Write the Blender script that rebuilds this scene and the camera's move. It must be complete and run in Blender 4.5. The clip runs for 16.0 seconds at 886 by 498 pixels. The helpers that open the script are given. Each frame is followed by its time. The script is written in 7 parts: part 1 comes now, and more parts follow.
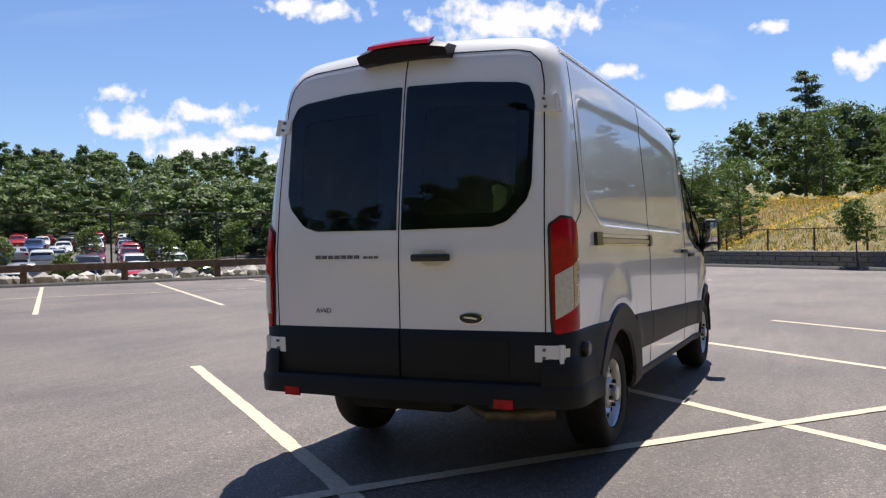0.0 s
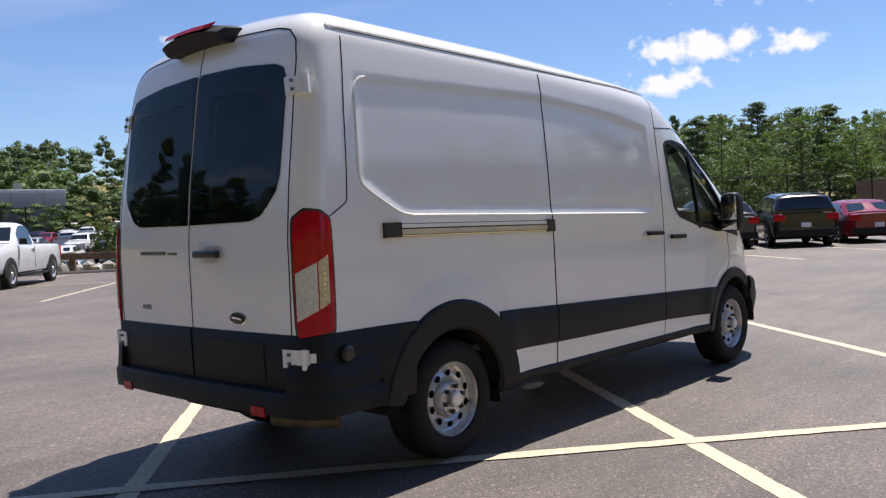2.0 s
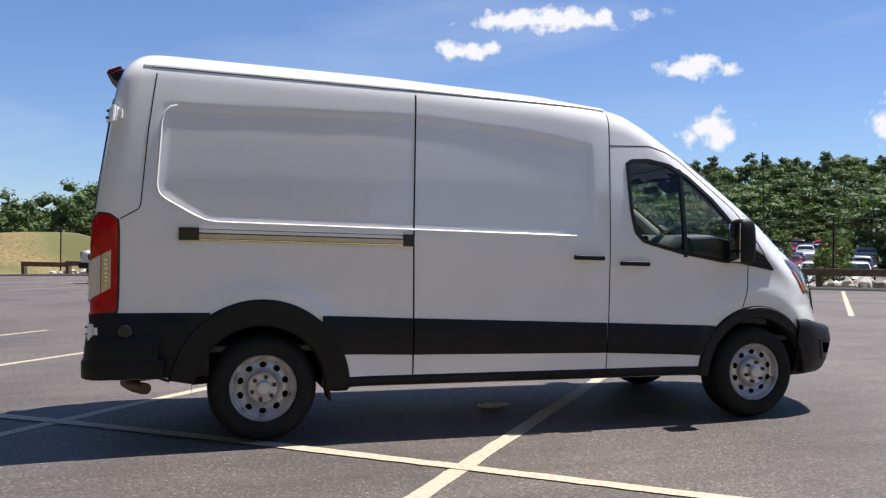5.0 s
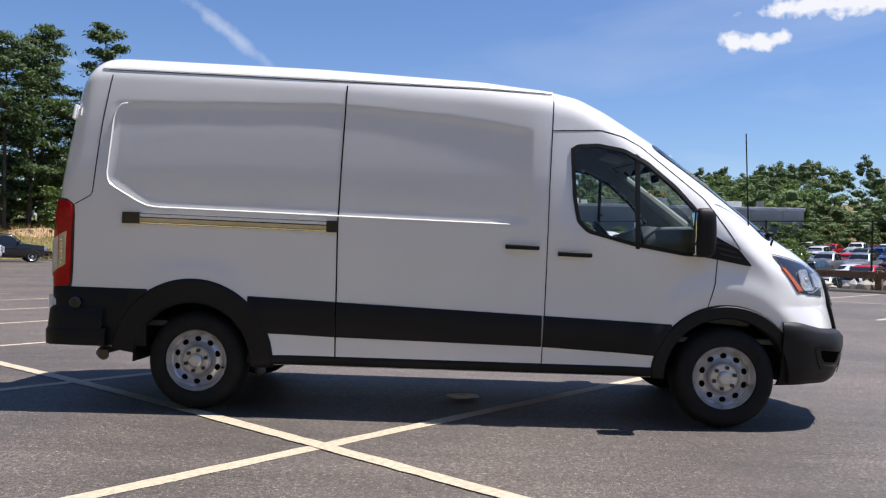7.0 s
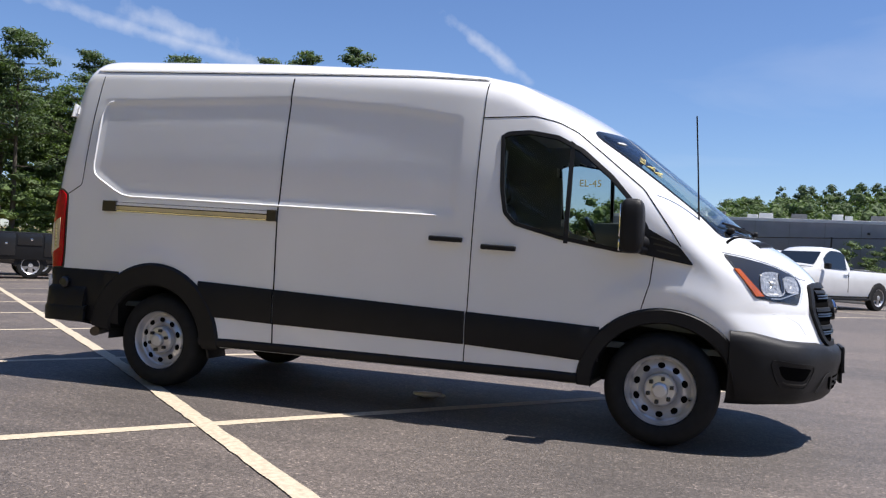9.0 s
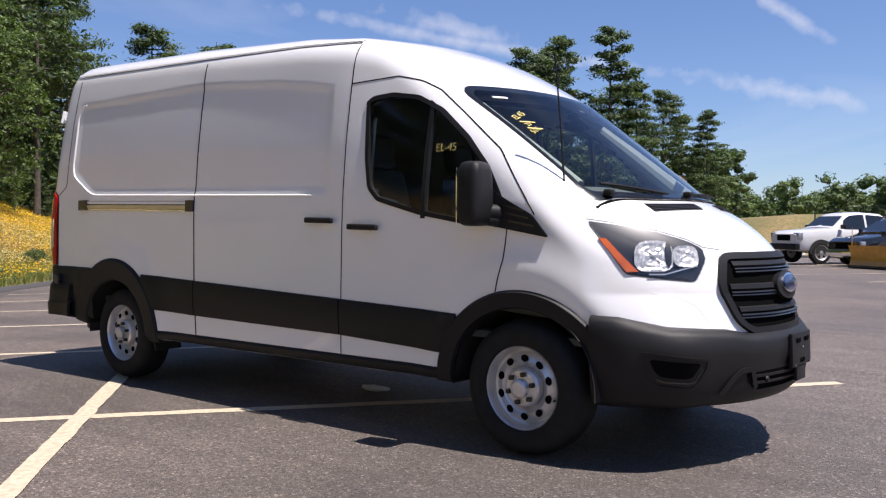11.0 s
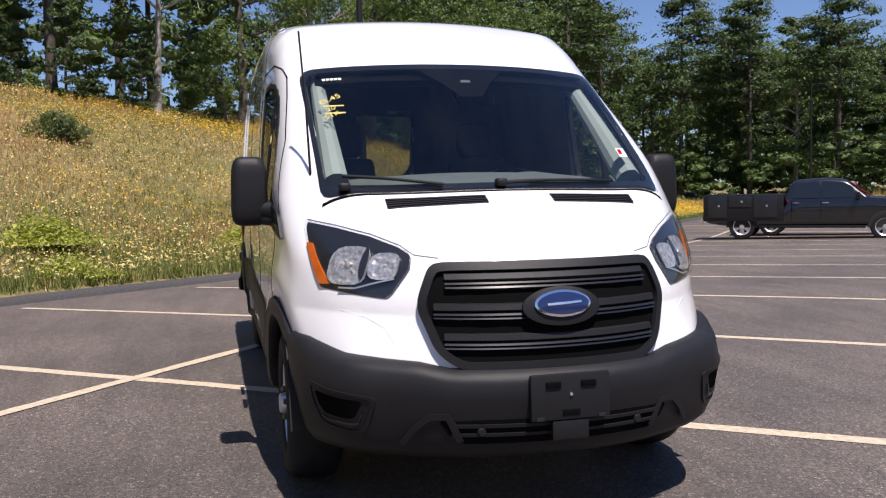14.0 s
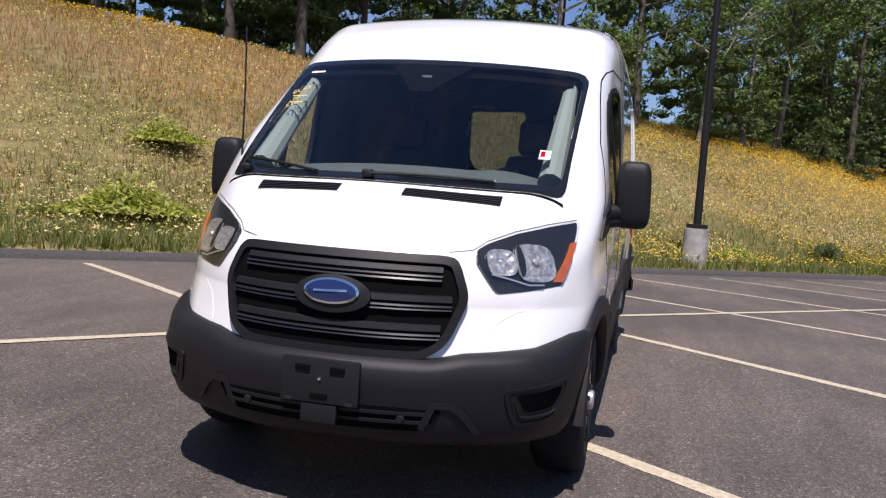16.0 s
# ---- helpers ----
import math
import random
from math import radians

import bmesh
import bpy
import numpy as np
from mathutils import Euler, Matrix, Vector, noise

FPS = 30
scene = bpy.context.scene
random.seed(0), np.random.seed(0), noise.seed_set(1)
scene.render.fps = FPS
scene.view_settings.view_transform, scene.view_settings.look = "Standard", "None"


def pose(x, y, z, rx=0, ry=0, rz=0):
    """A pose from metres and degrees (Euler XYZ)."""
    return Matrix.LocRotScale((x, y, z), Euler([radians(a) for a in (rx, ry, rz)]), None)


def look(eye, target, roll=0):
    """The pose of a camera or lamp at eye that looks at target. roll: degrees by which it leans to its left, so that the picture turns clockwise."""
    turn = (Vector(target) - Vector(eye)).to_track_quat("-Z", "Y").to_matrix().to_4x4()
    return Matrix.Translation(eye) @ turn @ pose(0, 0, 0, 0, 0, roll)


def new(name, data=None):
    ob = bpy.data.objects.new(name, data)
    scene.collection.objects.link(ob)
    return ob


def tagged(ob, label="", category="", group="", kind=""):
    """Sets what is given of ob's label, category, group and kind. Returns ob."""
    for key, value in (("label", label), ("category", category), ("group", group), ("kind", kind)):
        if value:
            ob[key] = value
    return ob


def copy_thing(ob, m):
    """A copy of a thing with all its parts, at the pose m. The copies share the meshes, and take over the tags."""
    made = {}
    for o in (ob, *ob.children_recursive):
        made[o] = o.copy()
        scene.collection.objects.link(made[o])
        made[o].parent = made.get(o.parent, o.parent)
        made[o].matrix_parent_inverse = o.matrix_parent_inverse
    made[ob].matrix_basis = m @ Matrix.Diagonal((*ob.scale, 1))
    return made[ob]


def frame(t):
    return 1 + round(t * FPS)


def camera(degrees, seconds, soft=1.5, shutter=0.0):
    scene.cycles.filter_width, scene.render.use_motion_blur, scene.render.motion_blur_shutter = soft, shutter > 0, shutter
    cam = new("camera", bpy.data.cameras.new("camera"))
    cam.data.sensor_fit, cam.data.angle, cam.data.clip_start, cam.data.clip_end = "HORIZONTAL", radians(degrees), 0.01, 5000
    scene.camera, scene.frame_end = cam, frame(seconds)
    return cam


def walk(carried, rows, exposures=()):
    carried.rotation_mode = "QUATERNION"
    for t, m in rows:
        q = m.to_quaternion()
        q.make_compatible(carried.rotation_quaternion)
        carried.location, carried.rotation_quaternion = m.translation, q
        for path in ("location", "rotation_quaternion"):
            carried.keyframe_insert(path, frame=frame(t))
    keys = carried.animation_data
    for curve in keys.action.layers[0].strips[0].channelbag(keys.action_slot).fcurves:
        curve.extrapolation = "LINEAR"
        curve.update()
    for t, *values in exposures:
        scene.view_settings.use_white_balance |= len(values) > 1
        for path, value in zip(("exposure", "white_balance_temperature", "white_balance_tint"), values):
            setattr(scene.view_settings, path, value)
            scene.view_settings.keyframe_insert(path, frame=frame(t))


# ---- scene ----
cam = camera(54.6, 16.0, 1.25)
PATH = [
    (0, (-5.375, -2.355, 1.353), (-3.57, -1.494, 1.333), -1.3),
    (0.5, (-4.986, -2.839, 1.343), (-3.25, -1.847, 1.319), -1.9),
    (1, (-4.561, -3.386, 1.359), (-2.904, -2.267, 1.324), -2.5),
    (1.5, (-4.059, -3.832, 1.362), (-2.502, -2.577, 1.317), -2.4),
    (2, (-3.555, -4.309, 1.378), (-2.098, -2.941, 1.313), -2.7),
    (2.5, (-3.049, -4.733, 1.335), (-1.717, -3.241, 1.285), -2.7),
    (3, (-2.575, -5.195, 1.361), (-1.373, -3.597, 1.311), -1.9),
    (3.5, (-2.075, -5.603, 1.346), (-1.01, -3.91, 1.319), -0.9),
    (4, (-1.562, -5.98, 1.306), (-0.651, -4.2, 1.298), -0.9),
    (4.2, (-1.234, -6.147, 1.285), (-0.427, -4.317, 1.293), -0.5),
    (6.3, (1.006, -6.942, 1.205), (1.202, -4.951, 1.211), 1.3),
    (6.5, (1.369, -6.971, 1.2), (1.461, -4.973, 1.211), 1.7),
    (7, (2.006, -6.916, 1.187), (1.925, -4.918, 1.186), 1.6),
    (7.5, (2.64, -6.877, 1.16), (2.389, -4.893, 1.161), 1.8),
    (8, (3.204, -6.704, 1.107), (2.798, -4.745, 1.109), 2.8),
    (8.2, (3.403, -6.646, 1.102), (2.94, -4.7, 1.103), 3.3),
    (10.3, (5.48, -5.379, 1.148), (4.442, -3.669, 1.141), 1.2),
    (10.5, (5.706, -5.157, 1.149), (4.593, -3.495, 1.123), 1.3),
    (11, (6.108, -4.622, 1.149), (4.868, -3.052, 1.108), 0.3),
    (11.5, (6.409, -4.047, 1.125), (5.039, -2.59, 1.083), -0.1),
    (12, (6.746, -3.495, 1.176), (5.257, -2.162, 1.107), -1.0),
    (12.5, (6.99, -2.891, 1.225), (5.391, -1.695, 1.127), -1.4),
    (13, (7.291, -2.35, 1.27), (5.569, -1.337, 1.171), -1.7),
    (13.5, (7.514, -1.804, 1.323), (5.67, -1.039, 1.199), -1.9),
    (14, (7.742, -1.23, 1.314), (5.810, -0.727, 1.185), -1.1),
    (14.5, (7.878, -0.564, 1.357), (5.9, -0.324, 1.187), -1.4),
    (15, (7.928, 0.028, 1.351), (5.934, 0.004, 1.198), 0.9),
    (15.5, (7.909, 0.641, 1.339), (5.933, 0.372, 1.185), 3.2),
    (16, (7.844, 1.173, 1.331), (5.903, 0.712, 1.181), 4.0),
]
# the clip's camera opens up on the shaded side and closes again on the sunlit front
walk(cam, [(t, look(eye, target, roll)) for t, eye, target, roll in PATH],
     [(0, 0.85, 6600, 12), (2.5, 0.85, 6600, 12), (4, 0.82, 6550, 12), (6.5, 0.76, 6350, 12), (8, 0.78, 6350, 12), (10.5, 0.82, 6480, 15), (11.5, 0.82, 6650, 18), (12, 0.82, 6650, 18), (13.5, 0.70, 6600, 18), (14, 0.62, 6550, 18), (14.5, 0.46, 6450, 18), (16, 0.46, 6430, 18)])

# ---- light ----
SUN = Vector((0.42, 0.07, 1.0)).normalized()
world = bpy.data.worlds.new("sky")
scene.world = world
world.use_nodes = True
wn = world.node_tree
wn.nodes.clear()
w_out = wn.nodes.new("ShaderNodeOutputWorld")
w_bg = wn.nodes.new("ShaderNodeBackground")
w_sky = wn.nodes.new("ShaderNodeTexSky")
w_sky.sky_type = "NISHITA"
w_sky.sun_disc = False
w_sky.sun_elevation = math.asin(SUN.z)
w_sky.sun_rotation = math.atan2(SUN.x, SUN.y)
w_sky.air_density, w_sky.dust_density, w_sky.ozone_density = 1.0, 0.1, 2.5
w_bg.inputs[1].default_value = 0.060


def wnode(kind, **values):
    n = wn.nodes.new(kind)
    for k, v in values.items():
        n.inputs[int(k[1:])].default_value = v
    return n


def wmath(op, a, b=None, clamp=False):
    n = wn.nodes.new("ShaderNodeMath")
    n.operation, n.use_clamp = op, clamp
    for k, v in enumerate((a, b)):
        if v is None:
            continue
        if isinstance(v, (int, float)):
            n.inputs[k].default_value = v
        else:
            wn.links.new(v, n.inputs[k])
    return n.outputs[0]


# Fair-weather clouds: bearing, height, half width and half height, in degrees.
CLOUDS = [(46, 9.7, 1.6, 0.6), (45, 7.6, 3.4, 0.9), (41, 8.5, 3.6, 0.7), (41.3, 6.4, 3.2, 1.3), (37.5, 7.2, 2, 0.5), (20.8, 14.2, 6, 1.5), (33, 15.1, 3.2, 0.8), (9, 8.6, 2.4, 0.7),
          (13.9, 10.6, 1.7, 0.5), (4.3, 12.7, 1.1, 0.5), (-1.2, 10.1, 2.2, 0.9), (58, 12, 2.4, 0.8), (57, 8, 1.8, 1.1), (26, 10.2, 4.4, 1.0), (28, 8.2, 2.6, 0.8), (20.6, 9.8, 1.5, 0.8),
          (67.4, 15.2, 5.4, 0.8), (72.6, 13.3, 2.6, 0.6), (34.7, 5.4, 3.6, 1.0), (-14, 13, 4, 1.2), (-30, 9, 5, 1.3), (88, 18, 4, 0.9)]
w_tc = wn.nodes.new("ShaderNodeTexCoord")
w_sep = wn.nodes.new("ShaderNodeSeparateXYZ")
wn.links.new(w_tc.outputs["Generated"], w_sep.inputs[0])
w_az = wmath("MULTIPLY", wmath("ARCTAN2", w_sep.outputs[1], w_sep.outputs[0]), 57.2958)
w_el = wmath("MULTIPLY", wmath("ARCSINE", w_sep.outputs[2]), 57.2958)
w_pos = wn.nodes.new("ShaderNodeCombineXYZ")
wn.links.new(w_az, w_pos.inputs[0])
wn.links.new(w_el, w_pos.inputs[1])
w_puff = wn.nodes.new("ShaderNodeTexNoise")
w_puff.inputs["Scale"].default_value, w_puff.inputs["Detail"].default_value, w_puff.inputs["Roughness"].default_value = 0.75, 7, 0.52
wn.links.new(w_pos.outputs[0], w_puff.inputs["Vector"])
w_all = None
for ca, ce, cw, ch in CLOUDS:
    sub = wnode("ShaderNodeVectorMath", _1=(ca, ce, 0))
    sub.operation = "SUBTRACT"
    wn.links.new(w_pos.outputs[0], sub.inputs[0])
    mul = wnode("ShaderNodeVectorMath", _1=(1 / cw, 1 / ch, 0))
    mul.operation = "MULTIPLY"
    wn.links.new(sub.outputs[0], mul.inputs[0])
    ln = wn.nodes.new("ShaderNodeVectorMath")
    ln.operation = "LENGTH"
    wn.links.new(mul.outputs[0], ln.inputs[0])
    one = wmath("SUBTRACT", 1.0, ln.outputs["Value"])
    w_all = one if w_all is None else wmath("MAXIMUM", w_all, one)
w_fluff = wmath("MULTIPLY", wmath("SUBTRACT", w_puff.outputs["Fac"], 0.5), 3.4)
w_mask = wmath("MULTIPLY", wmath("ADD", wmath("ADD", w_all, w_fluff), 0.05), 1.7, clamp=True)
w_mask = wmath("MULTIPLY", w_mask, wmath("MULTIPLY", wmath("ADD", w_all, 0.6), 3.0, clamp=True))
# thin streaks of high cloud
w_map = wnode("ShaderNodeMapping", _3=(0.035, 0.16, 1.0))
w_map.inputs[2].default_value = (0, 0, radians(24))
wn.links.new(w_pos.outputs[0], w_map.inputs[0])
w_thin = wn.nodes.new("ShaderNodeTexNoise")
w_thin.inputs["Scale"].default_value, w_thin.inputs["Detail"].default_value, w_thin.inputs["Distortion"].default_value = 1.0, 8, 0.8
wn.links.new(w_map.outputs[0], w_thin.inputs["Vector"])
w_streak = wmath("MULTIPLY", wmath("MULTIPLY", wmath("SUBTRACT", w_thin.outputs["Fac"], 0.54), 3.0, clamp=True), 0.26)
# drawn-out wisps: bearing, height, half length, half width and slant, in degrees
for sa, se, sl, sw, st in [(106.8, 13.4, 4.6, 0.55, 35), (127.5, 13.2, 5.5, 0.9, 12), (126, 12.2, 16, 0.6, 9.3), (106, 8.5, 7.5, 0.8, 12)]:
    sub = wnode("ShaderNodeVectorMath", _1=(sa, se, 0))
    sub.operation = "SUBTRACT"
    wn.links.new(w_pos.outputs[0], sub.inputs[0])
    ends = []
    for way in ((math.cos(radians(st)) / sl, math.sin(radians(st)) / sl, 0), (-math.sin(radians(st)) / sw, math.cos(radians(st)) / sw, 0)):
        dot = wnode("ShaderNodeVectorMath", _1=way)
        dot.operation = "DOT_PRODUCT"
        wn.links.new(sub.outputs[0], dot.inputs[0])
        ends.append(wmath("MULTIPLY", dot.outputs["Value"], dot.outputs["Value"]))
    near = wmath("SUBTRACT", 1.0, wmath("SQRT", wmath("ADD", ends[0], ends[1])))
    wisp = wmath("ADD", near, wmath("MULTIPLY", wmath("SUBTRACT", w_puff.outputs["Fac"], 0.55), 1.8), clamp=True)
    w_streak = wmath("MAXIMUM", w_streak, wmath("MULTIPLY", wmath("MULTIPLY", wisp, wmath("MULTIPLY", wmath("ADD", near, 0.5), 2.0, clamp=True)), 0.4))
w_cover = wmath("MAXIMUM", w_mask, w_streak)
w_mix = wn.nodes.new("ShaderNodeMix")
w_mix.data_type = "RGBA"
w_mix.inputs[7].default_value = (9.0, 9.1, 9.4, 1)
wn.links.new(w_cover, w_mix.inputs[0])
w_tint = wnode("ShaderNodeVectorMath", _1=(0.86, 0.98, 1.22))
w_tint.operation = "MULTIPLY"
wn.links.new(w_sky.outputs[0], w_tint.inputs[0])
wn.links.new(w_tint.outputs[0], w_mix.inputs[6])
wn.links.new(w_mix.outputs[2], w_bg.inputs[0])
wn.links.new(w_bg.outputs[0], w_out.inputs[0])
sun_data = bpy.data.lights.new("sun", "SUN")
sun_data.energy, sun_data.angle, sun_data.color = 4.5, radians(0.53), (1.0, 0.955, 0.895)
sun = new("sun", sun_data)
sun.matrix_world = look(SUN * 60, (0, 0, 0))


# ---- materials ----
def material(name, color, rough=0.5, metal=0.0, vary=0.0, scale=6.0, bump=0.0, bump_scale=60.0, coat=0.0, spread=0.0, second=None, second_scale=0.5):
    """A surface with two scales of colour change and a fine relief. spread: change from piece to piece."""
    m = bpy.data.materials.new(name)
    m.use_nodes = True
    nt = m.node_tree
    b = nt.nodes["Principled BSDF"]
    b.inputs["Base Color"].default_value = (*color, 1)
    b.inputs["Roughness"].default_value = rough
    b.inputs["Metallic"].default_value = metal
    b.inputs["Coat Weight"].default_value = coat
    b.inputs["Coat Roughness"].default_value = 0.04
    tc = nt.nodes.new("ShaderNodeTexCoord")
    last = None
    if vary or second:
        n = nt.nodes.new("ShaderNodeTexNoise")
        n.inputs["Scale"].default_value, n.inputs["Detail"].default_value = scale, 6
        nt.links.new(tc.outputs["Object"], n.inputs["Vector"])
        r = nt.nodes.new("ShaderNodeMapRange")
        r.inputs[1].default_value, r.inputs[2].default_value = 0.3, 0.7
        r.inputs[3].default_value, r.inputs[4].default_value = 1 - vary, 1 + vary
        nt.links.new(n.outputs["Fac"], r.inputs[0])
        mul = nt.nodes.new("ShaderNodeVectorMath")
        mul.operation = "SCALE"
        mul.inputs[0].default_value = color
        nt.links.new(r.outputs[0], mul.inputs["Scale"])
        last = mul.outputs[0]
        if second:
            n2 = nt.nodes.new("ShaderNodeTexNoise")
            n2.inputs["Scale"].default_value, n2.inputs["Detail"].default_value = second_scale, 5
            nt.links.new(tc.outputs["Object"], n2.inputs["Vector"])
            r2 = nt.nodes.new("ShaderNodeMapRange")
            r2.inputs[1].default_value, r2.inputs[2].default_value = 0.42, 0.62
            nt.links.new(n2.outputs["Fac"], r2.inputs[0])
            mx = nt.nodes.new("ShaderNodeMix")
            mx.data_type = "RGBA"
            mx.inputs[7].default_value = (*second, 1)
            nt.links.new(r2.outputs[0], mx.inputs[0])
            nt.links.new(last, mx.inputs[6])
            last = mx.outputs[2]
    if spread:
        oi = nt.nodes.new("ShaderNodeNewGeometry")
        r3 = nt.nodes.new("ShaderNodeMapRange")
        r3.inputs[3].default_value, r3.inputs[4].default_value = 1 - spread, 1 + spread
        nt.links.new(oi.outputs["Random Per Island"], r3.inputs[0])
        m2 = nt.nodes.new("ShaderNodeVectorMath")
        m2.operation = "SCALE"
        m2.inputs[0].default_value = color
        if last:
            nt.links.new(last, m2.inputs[0])
        nt.links.new(r3.outputs[0], m2.inputs["Scale"])
        last = m2.outputs[0]
    if last:
        nt.links.new(last, b.inputs["Base Color"])
    if bump:
        nb = nt.nodes.new("ShaderNodeTexNoise")
        nb.inputs["Scale"].default_value, nb.inputs["Detail"].default_value = bump_scale, 4
        nt.links.new(tc.outputs["Object"], nb.inputs["Vector"])
        bp = nt.nodes.new("ShaderNodeBump")
        bp.inputs["Strength"].default_value, bp.inputs["Distance"].default_value = bump, 0.01
        nt.links.new(nb.outputs["Fac"], bp.inputs["Height"])
        nt.links.new(bp.outputs[0], b.inputs["Normal"])
    return m


def pane_material(name, tint, gloss=1.0, rough=0.0):
    """A thin pane: light goes through tinted, and the surface mirrors by its Fresnel gloss."""
    m = bpy.data.materials.new(name)
    m.use_nodes = True
    nt = m.node_tree
    nt.nodes.clear()
    out = nt.nodes.new("ShaderNodeOutputMaterial")
    tr = nt.nodes.new("ShaderNodeBsdfTransparent")
    tr.inputs[0].default_value = (*tint, 1)
    gl = nt.nodes.new("ShaderNodeBsdfGlossy")
    gl.inputs["Roughness"].default_value = rough
    gl.inputs["Color"].default_value = (gloss, gloss, gloss, 1)
    lw = nt.nodes.new("ShaderNodeLayerWeight")
    pw = nt.nodes.new("ShaderNodeMath")
    pw.operation = "POWER"
    pw.inputs[1].default_value = 5.0
    nt.links.new(lw.outputs["Facing"], pw.inputs[0])
    fr = nt.nodes.new("ShaderNodeMapRange")
    fr.inputs[3].default_value, fr.inputs[4].default_value = 0.06, 0.96
    nt.links.new(pw.outputs[0], fr.inputs[0])
    mx = nt.nodes.new("ShaderNodeMixShader")
    nt.links.new(fr.outputs[0], mx.inputs[0])
    nt.links.new(tr.outputs[0], mx.inputs[1])
    nt.links.new(gl.outputs[0], mx.inputs[2])
    nt.links.new(mx.outputs[0], out.inputs[0])
    return m


M_WHITE = material("white_paint", (0.86, 0.86, 0.855), 0.24, vary=0.02, scale=1.5, coat=1.0)
M_WHITE.node_tree.nodes["Principled BSDF"].inputs["Coat Roughness"].default_value = 0.02
M_LINER = material("grey_trim", (0.30, 0.31, 0.31), 0.7, vary=0.15, scale=4)
M_BLACK = material("black_plastic", (0.012, 0.012, 0.013), 0.5, vary=0.12, scale=3, bump=0.15, bump_scale=500)
M_BLACK.node_tree.nodes["Principled BSDF"].inputs["Specular IOR Level"].default_value = 0.26
# Flat near-black; in slots, intakes and wheel holes it paints the shade inside.
M_GAP = material("dark_gap", (0.006, 0.006, 0.006), 0.9)
M_GAP.node_tree.nodes["Principled BSDF"].inputs["Specular IOR Level"].default_value = 0.0
M_RUBBER = material("tyre_rubber", (0.013, 0.013, 0.013), 0.75, vary=0.2, scale=20)
M_RUBBER.node_tree.nodes["Principled BSDF"].inputs["Specular IOR Level"].default_value = 0.3
M_ASPHALT = material("asphalt", (0.137, 0.112, 0.095), 0.62, vary=0.30, scale=30, bump=0.9, bump_scale=130, second=(0.096, 0.081, 0.071), second_scale=0.35)


def add_aggregate(m):
    """Pale and dark stones in the binder, and a few dark drips."""
    nt = m.node_tree
    b = nt.nodes["Principled BSDF"]
    src = b.inputs["Base Color"].links[0].from_socket
    tc = nt.nodes.new("ShaderNodeTexCoord")
    vo = nt.nodes.new("ShaderNodeTexVoronoi")
    vo.inputs["Scale"].default_value = 95
    nt.links.new(tc.outputs["Object"], vo.inputs["Vector"])
    sep = nt.nodes.new("ShaderNodeSeparateColor")
    nt.links.new(vo.outputs["Color"], sep.inputs[0])
    mr = nt.nodes.new("ShaderNodeValToRGB")
    e = mr.color_ramp.elements
    e[0].position, e[0].color = 0.0, (0.50, 0.50, 0.50, 1)
    e[1].position, e[1].color = 1.0, (2.5, 2.42, 2.3, 1)
    for pos, k in ((0.25, 0.80), (0.74, 1.0), (0.92, 1.35), (0.97, 1.8)):
        q = e.new(pos)
        q.color = (k, k, k, 1)
    nt.links.new(sep.outputs[0], mr.inputs[0])
    mu = nt.nodes.new("ShaderNodeVectorMath")
    mu.operation = "MULTIPLY"
    nt.links.new(src, mu.inputs[0])
    nt.links.new(mr.outputs[0], mu.inputs[1])
    dr = nt.nodes.new("ShaderNodeTexNoise")
    dr.inputs["Scale"].default_value, dr.inputs["Detail"].default_value = 1.3, 5
    nt.links.new(tc.outputs["Object"], dr.inputs["Vector"])
    mp = nt.nodes.new("ShaderNodeMapRange")
    mp.inputs[1].default_value, mp.inputs[2].default_value = 0.66, 0.76
    mp.inputs[3].default_value, mp.inputs[4].default_value = 1.0, 0.6
    nt.links.new(dr.outputs["Fac"], mp.inputs[0])
    sc = nt.nodes.new("ShaderNodeVectorMath")
    sc.operation = "SCALE"
    nt.links.new(mu.outputs[0], sc.inputs[0])
    nt.links.new(mp.outputs[0], sc.inputs["Scale"])
    # wear in drawn-out streaks, as wheels and sweeping leave it
    mp2 = nt.nodes.new("ShaderNodeMapping")
    mp2.inputs[2].default_value, mp2.inputs[3].default_value = (0, 0, radians(-40)), (0.35, 2.2, 1)
    nt.links.new(tc.outputs["Object"], mp2.inputs[0])
    st = nt.nodes.new("ShaderNodeTexNoise")
    st.inputs["Scale"].default_value, st.inputs["Detail"].default_value, st.inputs["Roughness"].default_value = 1.6, 8, 0.65
    nt.links.new(mp2.outputs[0], st.inputs["Vector"])
    sr = nt.nodes.new("ShaderNodeMapRange")
    sr.inputs[1].default_value, sr.inputs[2].default_value = 0.32, 0.70
    sr.inputs[3].default_value, sr.inputs[4].default_value = 0.80, 1.18
    nt.links.new(st.outputs["Fac"], sr.inputs[0])
    s2 = nt.nodes.new("ShaderNodeVectorMath")
    s2.operation = "SCALE"
    nt.links.new(sc.outputs[0], s2.inputs[0])
    nt.links.new(sr.outputs[0], s2.inputs["Scale"])
    nt.links.new(s2.outputs[0], b.inputs["Base Color"])


add_aggregate(M_ASPHALT)
M_LINE = material("line_paint", (0.48, 0.405, 0.295), 0.7, vary=0.22, scale=30, bump=0.3, bump_scale=150)
M_GROUND = material("meadow_soil", (0.20, 0.15, 0.062), 0.95, vary=0.45, scale=5, second=(0.115, 0.115, 0.036), second_scale=0.16)


